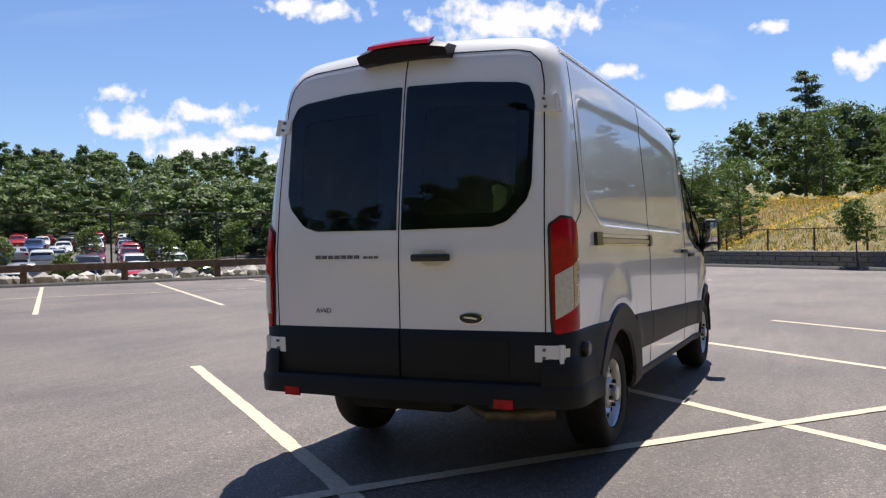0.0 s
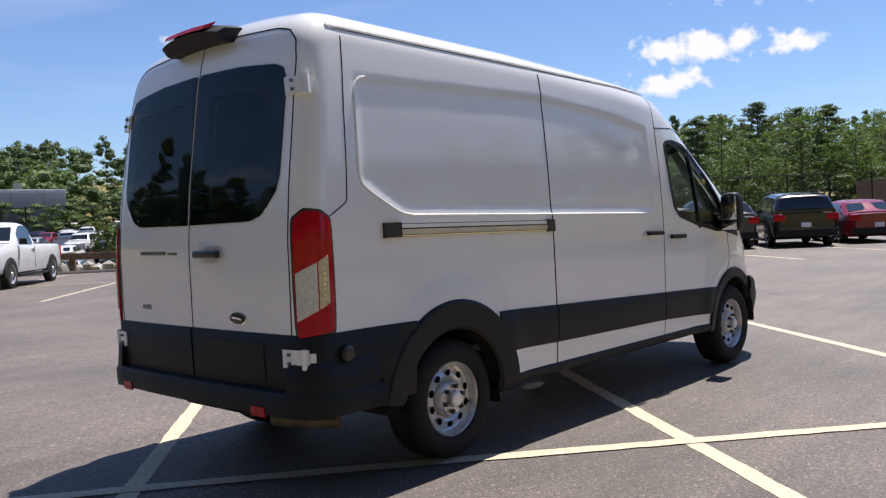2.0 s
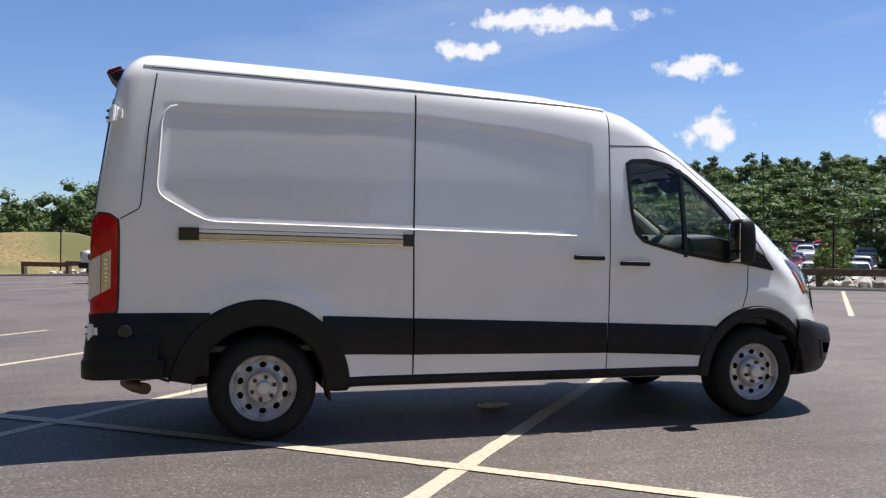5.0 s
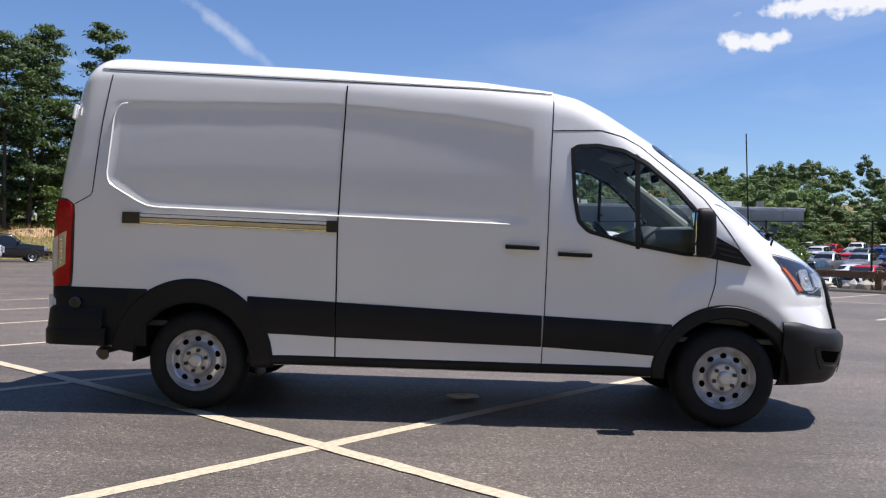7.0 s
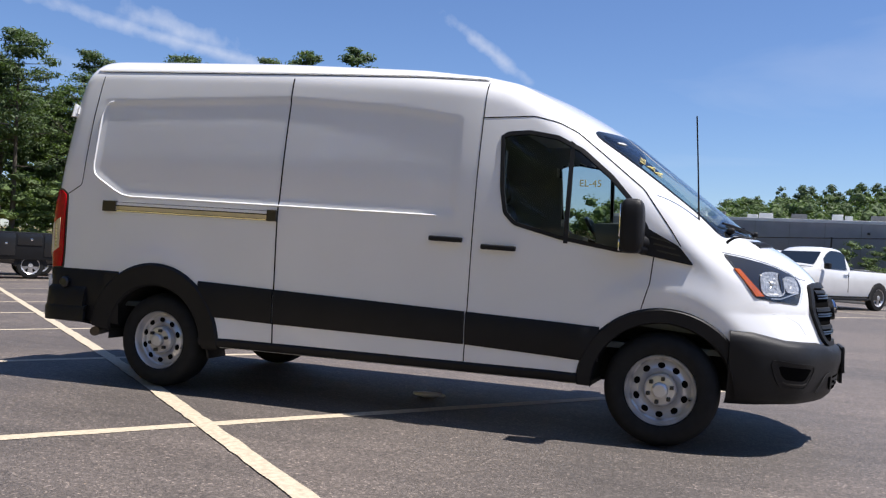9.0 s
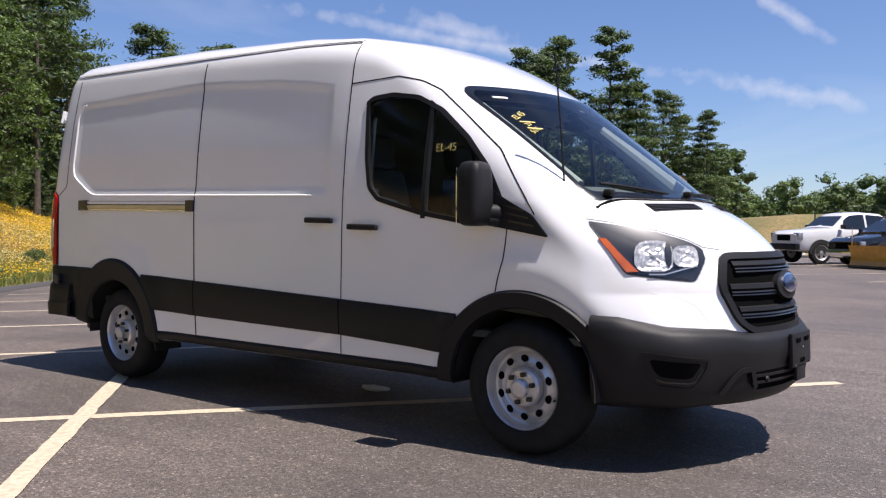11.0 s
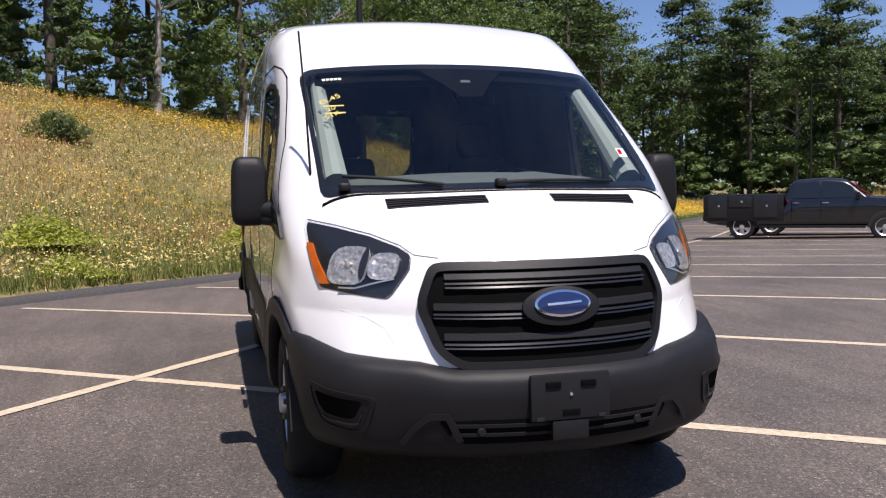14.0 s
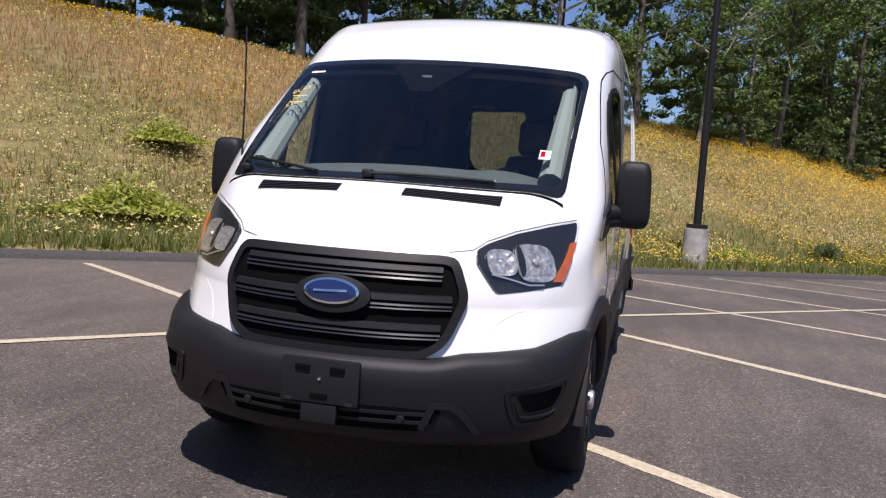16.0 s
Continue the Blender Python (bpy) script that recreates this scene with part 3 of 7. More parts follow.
def seam(name, pts, proj, width=0.0065, off=0.0015, mat=None, parent=None, step=0.03):
    """A dark panel gap along a line on the skin."""
    q = np.array(pts, float)
    d = np.concatenate([[0], np.cumsum(np.linalg.norm(np.diff(q, axis=0), axis=1))])
    t = np.linspace(0, d[-1], min(90, max(3, int(d[-1] / step))))
    line = np.stack([np.interp(t, d, q[:, 0]), np.interp(t, d, q[:, 1])], -1)
    g = np.gradient(line, axis=0)
    nn = np.stack([-g[:, 1], g[:, 0]], -1)
    nn /= np.linalg.norm(nn, axis=1, keepdims=True) + 1e-9
    rows = [line + nn * (k * width / 2) for k in (-1, 0, 1)]
    return skin(name, rows, proj, off, 0.004, mat or M_GAP, parent or van, "")


def tube(name, pts, r, mat, parent, label="", n=10, caps=True):
    """A round bar along a line of places; r may be a list."""
    pts = [Vector(p) for p in pts]
    rs = r if isinstance(r, (list, tuple)) else [r] * len(pts)
    vs, fs = [], []
    for i, p in enumerate(pts):
        d = (pts[min(i + 1, len(pts) - 1)] - pts[max(i - 1, 0)]).normalized()
        a = d.orthogonal().normalized() if abs(d.z) > 0.95 else d.cross(Vector((0, 0, 1))).normalized()
        b = d.cross(a)
        for k in range(n):
            t = 2 * math.pi * k / n
            vs.append(p + (a * math.cos(t) + b * math.sin(t)) * rs[i])
    for i in range(len(pts) - 1):
        for k in range(n):
            j = (k + 1) % n
            fs.append((i * n + k, i * n + j, (i + 1) * n + j, (i + 1) * n + k))
    if caps:
        fs.append(tuple(range(n))[::-1])
        fs.append(tuple(range((len(pts) - 1) * n, len(pts) * n)))
    return link_mesh(name, vs, fs, mat, parent, label)


def block(name, m, size, mat, parent, label="", bevel=0.01, seg=2, taper=None):
    """A bevelled box at a pose. taper: scale of the top in x and y."""
    bm = bmesh.new()
    bmesh.ops.create_cube(bm, size=1.0)
    for v in bm.verts:
        v.co = Vector((v.co.x * size[0], v.co.y * size[1], v.co.z * size[2]))
        if taper and v.co.z > 0:
            v.co.x *= taper[0]
            v.co.y *= taper[1]
    if bevel:
        bmesh.ops.bevel(bm, geom=bm.edges[:], offset=bevel, segments=seg, profile=0.6, affect="EDGES")
    bmesh.ops.transform(bm, matrix=m, verts=bm.verts)
    return part(name, bm, mat, parent, label, sharp=50)


def writing(name, text, m, size, mat, parent, label=""):
    """Letters in the built-in font, turned into a thin mesh."""
    cu = bpy.data.curves.new(name, "FONT")
    cu.body, cu.size, cu.extrude = text, size, 0.0008
    tmp = new("tmp", cu)
    me = bpy.data.meshes.new_from_object(tmp)
    bpy.data.objects.remove(tmp)
    bpy.data.curves.remove(cu)
    me.transform(m)
    me.materials.clear()
    me.materials.append(mat)
    ob = new(name, me)
    ob.parent = parent
    if label:
        ob["label"] = label
    return ob


def lathe(profile, n=48):
    """A turned form round the y axis from (radius, y) pairs."""
    vs, m = [], len(profile)
    for r, h in profile:
        for i in range(n):
            a = 2 * math.pi * i / n
            vs.append((r * math.cos(a), h, r * math.sin(a)))
    fs = []
    for k in range(m - 1):
        for i in range(n):
            j = (i + 1) % n
            fs.append((k * n + i, k * n + j, (k + 1) * n + j, (k + 1) * n + i))
    return vs, fs


# ---- van: shell, liner and glass ----
body = link_mesh("body", SHELL, [tuple(f) for f in open_cells(SHELL, SHELL_FACES)], M_WHITE, van, "white painted steel body", sharp=60)
LIN, LIN_FACES = van_shell(0.05, -0.05, False)
lin_c = LIN[LIN_FACES].mean(1)
LIN_FACES = LIN_FACES[(lin_c[:, 2] > 0.45) | (np.abs(lin_c[:, 1]) < 0.7)]
cab = link_mesh("cargo_lining", LIN, [tuple(f)[::-1] for f in open_cells(LIN, LIN_FACES, 0.06) if not (LIN[f].mean(0)[0] > 4.05 and LIN[f].mean(0)[2] > 1.2)], M_LINER, van, "dark grey interior lining", sharp=60)
wy = np.linspace(-1, 1, 33)


def screen(x0, x1, half0, half1, n=17):
    rows = []
    for t in np.linspace(0, 1, n):
        h = half0 + (half1 - half0) * t
        y = wy * h
        rows.append(np.stack([x0 + (x1 - x0) * t - 0.3 * y * y, y], -1))
    return np.array(rows)


def screen_outline(x0, x1, h0, h1, r):
    flat = rounded([(x0, -h0), (x1, -h1), (x1, h1), (x0, h0)], r)
    o = dense(flat, 160)
    return np.stack([o[:, 0] - 0.3 * o[:, 1] ** 2, o[:, 1]], -1)


windscreen = skin("windscreen", screen(3.401, 4.231, 0.795, 0.79), on_top, 0.007, 0.004, M_GLASS, van, "clear laminated windscreen")
windscreen.visible_shadow = False
frit = band("windscreen_border", screen_outline(3.391, 4.241, 0.805, 0.80, 0.06), screen_outline(3.43, 4.19, 0.782, 0.778, 0.06), on_top, 0.003, 0.02, M_FRIT, van, "black glass border", n=160)
shade = skin("sensor_shade", [np.stack([np.full(9, xb) - 0.3 * np.linspace(-h, h, 9) ** 2, np.linspace(-h, h, 9)], -1) for xb, h in ((3.411, 0.23), (3.476, 0.19), (3.546, 0.12), (3.606, 0.075), (3.636, 0.06))], on_top, 0.002, 0.003, M_GAP, van, "black printed patch round the sensor")
block("camera_housing", pose(3.50, 0, 1.815, 0, 38, 0), (0.13, 0.10, 0.03), M_GAP, shade, "black sensor housing behind the glass", 0.012)
block("sensor_eye", Matrix.Translation(tuple(on_top(np.array([3.526]), np.array([0.0]), 0.003)[0])) @ pose(0, 0, 0, 0, 38, 0), (0.02, 0.05, 0.004), M_GREY, shade, "", 0.001)

for s in (-1, 1):
    side = on_side(s)
    pane = plate("door_glass", SIDE_WINDOW, side, 0.0, 0.004, M_SIDE_GLASS, van, "raised side window glass")
    pane.visible_shadow = False
    band("window_frame", grow(SIDE_WINDOW, 0.010), grow(SIDE_WINDOW, -0.016), side, 0.006, 0.03, M_BLACK, van, "black rubber window surround")
    skin("window_divider", [[(3.085, 1.22), (3.085, 1.4), (3.085, 1.6), (3.085, 1.88)], [(3.112, 1.22), (3.112, 1.4), (3.112, 1.6), (3.112, 1.86)]], side, 0.008, 0.03, M_BLACK, van)
    plate("mirror_sail", rounded([(3.56, 1.36), (3.61, 1.33), (3.79, 1.235), (3.885, 1.12), (3.63, 1.165), (3.50, 1.19)], 0.02), side, 0.012, 0.02, M_BLACK, van, "black mirror base panel")
    for k in range(3):
        skin("sail_slat", [[(3.62 + 0.02 * k, 1.29 - 0.04 * k), (3.74 + 0.03 * k, 1.262 - 0.04 * k)], [(3.62 + 0.02 * k, 1.280 - 0.04 * k), (3.74 + 0.03 * k, 1.252 - 0.04 * k)]], side, 0.016, 0.01, M_GLOSS, van)

    # lower cladding, sill and wheel arch flares
    for x0, x1 in ((0.42, 1.028), (1.038, 2.458), (2.468, 3.34)):
        xs = np.linspace(x0, x1, 30)
        top = np.interp(xs, [0.36, 1.02, 2.46, 3.36], [0.822, 0.796, 0.745, 0.712])
        low = np.interp(xs, [0.5, 1.03, 2.46, 3.25], [0.566, 0.551, 0.53, 0.495])
        skin("side_cladding", [np.stack([xs, low + (top - low) * t], -1) for t in (0, 0.06, 0.5, 0.94, 1)], side, np.array([0.006, 0.014, 0.016, 0.014, 0.006]), 0.012, M_BLACK, van, "matt black moulding")
    xs = np.linspace(0.42, 3.30, 60)
    skin("sill_trim", [np.stack([xs, 0 * xs + z], -1) for z in (0.352, 0.37, 0.40, 0.415)], side, np.array([0.004, 0.012, 0.012, 0.0]), 0.012, M_BLACK, van)
    for hx, a0, a1, tz in ((0.03, -8, 188, 0.575), (3.72, -8, 190, 0.50)):
        th = np.radians(np.linspace(a0, a1, 60))
        rows = []
        for t, o in ((0, 0), (0.1, 1), (0.5, 1), (0.9, 1), (1, 0)):
            r = 0.405 + (tz - 0.405) * t
            rows.append(np.stack([hx + r * np.cos(th) * (1.03 if hx > 1 else 1.0), 0.355 + r * np.sin(th)], -1))
        g = np.array(rows)
        g[..., 1] = np.maximum(g[..., 1], 0.33)
        skin("wheel_arch", g, side, np.array([0.010, 0.026, 0.024, 0.020, 0.004]), 0.03, M_BLACK, van, "matt black wheel arch moulding")
        # dark well behind the wheel
        th = np.radians(np.linspace(-4, 184, 32))
        vs = [(hx + r * math.cos(q), s * (0.97 - d), 0.36 + r * math.sin(q)) for r, d in ((0.43, 0.0), (0.43, 0.40), (0.02, 0.41)) for q in th]
        link_mesh("wheel_well", vs, grid_faces(3, 32), M_UNDER, van, "dark plastic wheel well")

    # panel gaps
    seam("panel_gap", [(2.51, 2.27), (2.49, 1.63), (2.483, 1.2), (2.475, 0.74), (2.463, 0.41)], side)
    seam("panel_gap", [(2.50, 2.025), (2.84, 2.04), (3.0, 2.0), (3.12, 1.94), (3.30, 1.795), (3.56, 1.58), (3.74, 1.33), (3.80, 1.235)], side)
    seam("panel_gap", [(3.645, 1.17), (3.63, 1.0), (3.585, 0.84)], side)
    seam("panel_gap", [(-0.625, 2.36), (-0.67, 2.0), (-0.712, 1.5), (-0.83, 1.43)], side)
    seam("roof_gutter", [(-0.66, 2.40), (1.05, 2.345), (2.0, 2.31), (2.5, 2.28)], side, 0.007, 0.001, M_GREY)
    seam("gutter_lip", [(-0.70, 2.416), (1.05, 2.361), (2.0, 2.326), (2.5, 2.296)], side, 0.018, 0.010, M_WHITE)
    if s < 0:
        seam("panel_gap", [(1.058, 2.315), (1.04, 1.72), (1.03, 1.32), (1.034, 0.775), (1.034, 0.41)], side, 0.010)

    # the crisp lower lip of the pressed cargo panel
    seam("pressed_lip", [(-0.50, 2.156), (-0.545, 2.147), (-0.574, 2.115), (-0.592, 2.05), (-0.617, 1.64), (-0.604, 1.592), (-0.56, 1.556), (-0.385, 1.458), (-0.325, 1.432), (-0.26, 1.42), (1.0, 1.392), (2.22, 1.366)], side, 0.015, np.array([0.002, 0.0075, 0.0]), M_WHITE, van, 0.02)
    # door handles
    hs = ((2.67, 1.172), (2.31, 1.212)) if s < 0 else ((2.67, 1.172),)
    for hx, hz in hs:
        plate("handle_dish", rounded([(hx - 0.075, hz), (hx - 0.04, hz + 0.042), (hx + 0.04, hz + 0.042), (hx + 0.075, hz), (hx + 0.04, hz - 0.04), (hx - 0.04, hz - 0.04)], 0.03), side, 0.003, 0.006, M_WHITE, van)
        y = side(np.array([hx]), np.array([hz]))[0][1]
        block("door_handle", pose(hx, y + s * 0.028, hz, 0, 1.2, 0), (0.235, 0.026, 0.034), M_BLACK, van, "black grab handle", 0.011, 3)

    # tail lamp and lower rear corner
    corner = on_wrap(-0.45, -1, s)
    def across(pts):
        return [(58.2 + (q - 55.3) * 0.747, z) for q, z in pts]
    lamp = plate("tail_lamp_rim", rounded(across([(55.3, 0.825), (70.3, 0.85), (70.3, 1.42), (66, 1.465), (60, 1.475), (55.3, 1.42)]), 0.6), corner, 0.004, 0.01, M_GLOSS, van)
    tl = plate("tail_lamp", rounded(across([(56.2, 0.838), (69.3, 0.862), (69.3, 1.415), (65.6, 1.452), (60.3, 1.46), (56.2, 1.412)]), 0.6), corner, 0.012, 0.018, M_RED, van, "red tail lamp lens", dome=0.010)
    plate("clear_section", across([(57.0, 0.918), (60, 0.945), (63.2, 0.972), (63.2, 1.205), (60, 1.182), (57.0, 1.154)]), corner, 0.0225, 0.012, M_CLEARRED, tl, "pale reversing lamp section", dome=0.002)
    plate("turn_section", across([(63.6, 0.975), (65, 0.985), (67.0, 1.005), (67.0, 1.237), (65, 1.222), (63.6, 1.208)]), corner, 0.0225, 0.012, M_BULB, tl, "pale amber lamp section", dome=0.002)
    for k in range(7):
        z = 1.02 + k * 0.026
        plate("lens_dot", across([(65.3 + 0.55 * math.cos(q), z + 0.007 * math.sin(q)) for q in np.linspace(0, 2 * math.pi, 10, endpoint=False)]), corner, 0.027, 0.006, M_CHROME, tl, n=10)
    # hinges, upper and lower
    for hz, hm, da in ((2.085, M_WHITE, 5.0), (0.735, M_WHITE, 0.0)):
        hinge = skin("door_hinge", np.stack(np.meshgrid(np.linspace(55.5 + da, 61.5 + da, 4), [hz - 0.045, hz - 0.02, hz + 0.02, hz + 0.045]), -1), corner, 0.02, 0.03, hm, van, "white pressed hinge")
        skin("hinge_arm", np.stack(np.meshgrid(np.linspace(59.5 + da, 63.0 + da, 4), [hz - 0.026, hz, hz + 0.026]), -1), corner, 0.012, 0.03, hm, hinge)
        p = corner(np.array([60.6 + da, 60.6 + da]), np.array([hz - 0.05, hz + 0.05]), 0.026)
        tube("hinge_pin", [tuple(p[0]), tuple(p[1])], 0.014, hm, hinge)
        for dz in (-0.022, 0.022):
            p = corner(np.array([57.3 + da]), np.array([hz + dz]), 0.026)[0]
            block("bolt", pose(*p), (0.016, 0.016, 0.016), M_GREY, hinge, "", 0.004)
    p = on_side(s)(np.array([-0.79]), np.array([0.742]), 0.0)[0]
    vs, fs = lathe([(0.0, -0.04), (0.03, -0.04), (0.042, -0.03), (0.044, 0.0)], 24)
    link_mesh("round_cap", [(v[0] + p[0], p[1] - (-s) * 0.0 + s * -v[1] + s * 0.01, v[2] + p[2]) for v in vs], fs, M_GLOSS, van, "glossy black round cap")

# sliding door rail
for z0, z1, o, mm, nm in ((1.306, 1.378, 0.004, M_GLOSS, "rail_channel"), (1.354, 1.374, 0.012, M_WHITE, "rail_strip"), (1.318, 1.346, 0.016, M_RAIL, "rail_strip"), (1.307, 1.315, 0.013, M_CHROME, "rail_strip")):
    xs = np.linspace(-0.475, 1.028, 40) if o < 0.01 else np.linspace(-0.37, 0.955, 40)
    dz = -0.026 * (xs + 0.47) / 1.5
    skin(nm, [np.stack([xs, z + dz], -1) for z in (z0, (z0 + z1) / 2, z1)], on_side(-1), o, 0.012, mm, van, "bright sliding door rail" if o > 0.01 else "")
for x0, x1 in ((-0.482, -0.36), (0.955, 1.03)):
    d0 = -0.026 * (x0 + 0.47) / 1.5
    skin("rail_end", np.stack(np.meshgrid(np.linspace(x0, x1, 5), np.linspace(1.303 + d0, 1.382 + d0, 5)), -1), on_side(-1), 0.022, 0.025, M_GLOSS, van, "black rail end cap")

# ---- van: rear doors ----
for s in (-1, 1):
    out = [(s * 0.016, 1.418), (s * 0.57, 1.422), (s * 0.66, 1.45), (s * 0.77, 1.565), (s * 0.795, 1.65), (s * 0.80, 2.12), (s * 0.765, 2.195), (s * 0.70, 2.218), (s * 0.40, 2.248), (s * 0.016, 2.258)]
    g = plate("rear_window", out, on_rear, 0.008, 0.006, M_DARK_GLASS, van, "dark privacy glass in the rear door")
    g.visible_shadow = False
    band("rear_window_border", out, rounded([(s * 0.14, 1.50), (s * 0.62, 1.50), (s * 0.70, 1.60), (s * 0.70, 2.10), (s * 0.14, 2.12)], 0.05), on_rear, 0.003, 0.03, M_FRIT, van)
    seam("panel_gap", [(s * 0.862, 0.50), (s * 0.872, 1.2), (s * 0.862, 1.8), (s * 0.845, 2.22), (s * 0.82, 2.33), (s * 0.76, 2.39), (s * 0.66, 2.415), (s * 0.3, 2.435), (0, 2.44)], on_rear, 0.0065)
seam("panel_gap", [(0.0, 0.50), (0.0, 2.43)], on_rear, 0.0075)
wrap_rear = on_wrap(-0.45, -1)
ph = np.linspace(-99, 99, 90)
skin("rear_lower_panel", [np.stack([ph, np.full(90, z) + 0.004 * np.cos(np.radians(ph))], -1) for z in (0.445, 0.47, 0.65, 0.835, 0.848)], wrap_rear, np.array([0.0, 0.014, 0.014, 0.014, 0.004]), 0.014, M_BLACK, van, "matt black lower rear panel")
ph = np.linspace(-84, 84, 80)
skin("rear_bumper", [np.stack([ph, np.full(80, z)], -1) for z in (0.42, 0.428, 0.46, 0.54, 0.565, 0.575)], wrap_rear, np.array([0.02, 0.045, 0.066, 0.064, 0.05, 0.015]), 0.02, M_BLACK, van, "matt black step bumper")
for a0, a1 in ((57, 82), (-82, -57)):
    pp = np.linspace(a0, a1, 20)
    skin("bumper_corner", [np.stack([pp, np.full(20, z)], -1) for z in (0.55, 0.58, 0.69, 0.715)], wrap_rear, np.array([0.05, 0.048, 0.034, 0.012]), 0.03, M_BLACK, van)
seam("panel_gap", [(0.0, 0.56), (0.0, 0.845)], on_rear, 0.010, 0.0165)
for y0 in (-0.64, 0.73):
    z = np.array([0.455, 0.488])
    skin("reflector", np.stack(np.meshgrid(np.linspace(y0 - 0.055, y0 + 0.055, 6), z), -1), on_rear, 0.072, 0.01, M_RED, van, "red reflector strip")
skin("plate_recess", np.stack(np.meshgrid(np.linspace(-0.66, -0.13, 8), np.linspace(0.61, 0.80, 5)), -1), on_rear, 0.018, 0.006, M_BLACK, van, "black number plate recess, empty")
plate("handle_dish", rounded([(-0.30, 1.30), (-0.14, 1.30), (-0.12, 1.25), (-0.17, 1.21), (-0.27, 1.21), (-0.32, 1.25)], 0.03), on_rear, 0.003, 0.006, M_STEEL, van, "grey handle recess")
hp = on_rear(np.array([-0.215]), np.array([1.258]))[0]
block("rear_door_handle", pose(hp[0] - 0.03, -0.215, 1.258), (0.03, 0.24, 0.042), M_GLOSS, van, "black rear door handle", 0.014, 3)
# maker's lettering as bars, the drive badge in letters
for k in range(7):
    x0 = 0.575 - k * 0.046
    skin("lettering_bar", np.stack(np.meshgrid([x0 - 0.036, x0], [1.256, 1.277]), -1), on_rear, 0.004, 0.005, M_GREY, van)
for k in range(3):
    x0 = 0.235 - k * 0.036
    skin("lettering_bar", np.stack(np.meshgrid([x0 - 0.029, x0], [1.256, 1.270]), -1), on_rear, 0.004, 0.005, M_GREY, van)
ap = on_rear(np.array([0.53]), np.array([0.95]))[0]
writing("drive_badge", "AWD", Matrix.Translation((ap[0] - 0.004, 0.578, 0.932)) @ pose(0, 0, 0, 90, 0, -90), 0.045, M_GREY, van, "grey raised letters AWD")
ell = [(-0.445 + 0.075 * math.cos(a), 0.918 + 0.034 * math.sin(a)) for a in np.linspace(0, 2 * math.pi, 40, endpoint=False)]
rb = plate("maker_badge", ell, on_rear, 0.006, 0.008, M_CHROME, van, "oval badge with a chrome rim", dome=0.004)
plate("badge_face", [(-0.445 + (p[0] + 0.445) * 0.88, 0.918 + (p[1] - 0.918) * 0.8) for p in ell], on_rear, 0.011, 0.004, M_GLOSS, rb, dome=0.003)
skin("badge_bar", [[(-0.485, 0.912), (-0.445, 0.916), (-0.405, 0.920)], [(-0.485, 0.921), (-0.445, 0.926), (-0.405, 0.929)]], on_rear, 0.016, 0.003, M_CHROME, rb)
# brake lamp pod at the roof's edge
vs, fs = [], []
ty = np.linspace(-0.29, 0.29, 25)
for y in ty:
    e = max(0.0, 1 - (abs(y) / 0.29) ** 3)
    for px, pz in ((-0.74, 2.50), (-0.86, 2.515 + 0.035 * e), (-0.97, 2.505 + 0.03 * e), (-1.02 - 0.03 * e, 2.475 + 0.01 * e), (-0.985, 2.432), (-0.88, 2.43)):
        vs.append((px + 0.055, y, pz - 0.012 - 0.16 * y * y))
for i in range(24):
    for k in range(6):
        j = (k + 1) % 6
        fs.append((i * 6 + k, i * 6 + j, (i + 1) * 6 + j, (i + 1) * 6 + k))
fs += [tuple(range(6)), tuple(range(24 * 6, 25 * 6))[::-1]]
pod = link_mesh("brake_lamp_pod", vs, fs, M_BLACK, van, "black high brake lamp pod", sharp=40)
vs, fs = [], []
for y in np.linspace(-0.20, 0.20, 13):
    for px, pz in ((-0.95, 2.538), (-1.03, 2.506), (-1.045, 2.482), (-0.99, 2.50)):
        vs.append((px + 0.047, y, pz + 0.0 - 0.16 * y * y))
for i in range(12):
    for k in range(4):
        j = (k + 1) % 4
        fs.append((i * 4 + k, i * 4 + j, (i + 1) * 4 + j, (i + 1) * 4 + k))
fs += [tuple(range(4)), tuple(range(48, 52))[::-1]]
link_mesh("brake_lamp_lens", vs, fs, M_RED, pod, "red brake lamp lens")

# ---- van: front ----
wrap_front = on_wrap(3.9, 1)
ph = np.linspace(-77.5, 77.5, 120)
ztop = np.interp(np.abs(ph), [0, 28, 36, 44, 56, 70, 80, 97], [0.660, 0.660, 0.682, 0.688, 0.70, 0.745, 0.75, 0.745])
zlow = np.interp(np.abs(ph), [0, 60, 80, 97], [0.312, 0.308, 0.30, 0.30])
rows, offs = [], []
SWELL = np.array([(0, 0.0), (0.03, 0.03), (0.12, 0.04), (0.25, 0.042), (0.4, 0.044), (0.7, 0.052), (0.86, 0.05), (0.93, 0.04), (0.98, 0.024), (1, 0.004)])


def swell(q, o):
    """How far the bumper stands off the body, by the angle round the nose and the swell at that height."""
    q = np.abs(q)
    return o + np.maximum(o - 0.022, 0) * (0.5 * (1 - sstep(25, 45, q)) + 1.0 * np.exp(-((q - 52) / 13) ** 2) - 0.3 * sstep(66, 77, q))


for t, o in SWELL:
    rows.append(np.stack([ph, zlow + (ztop - zlow) * t], -1))
    offs.append(swell(ph, o))


def wrap_bumper(q, z, off=0.0):
    """Round the front, with the lower part carried straight down and slightly in."""
    z = np.asarray(z, float)
    low = np.maximum(0.46 - z, 0)
    p = wrap_front(q, np.maximum(z, 0.46), off)
    way = p - np.array([3.9, 0, 0])
    way[..., 2] = 0
    way /= np.linalg.norm(way, axis=-1, keepdims=True)
    p = p - way * (0.10 * low + 1.4 * low * low)[..., None]
    p[..., 2] -= low
    return p


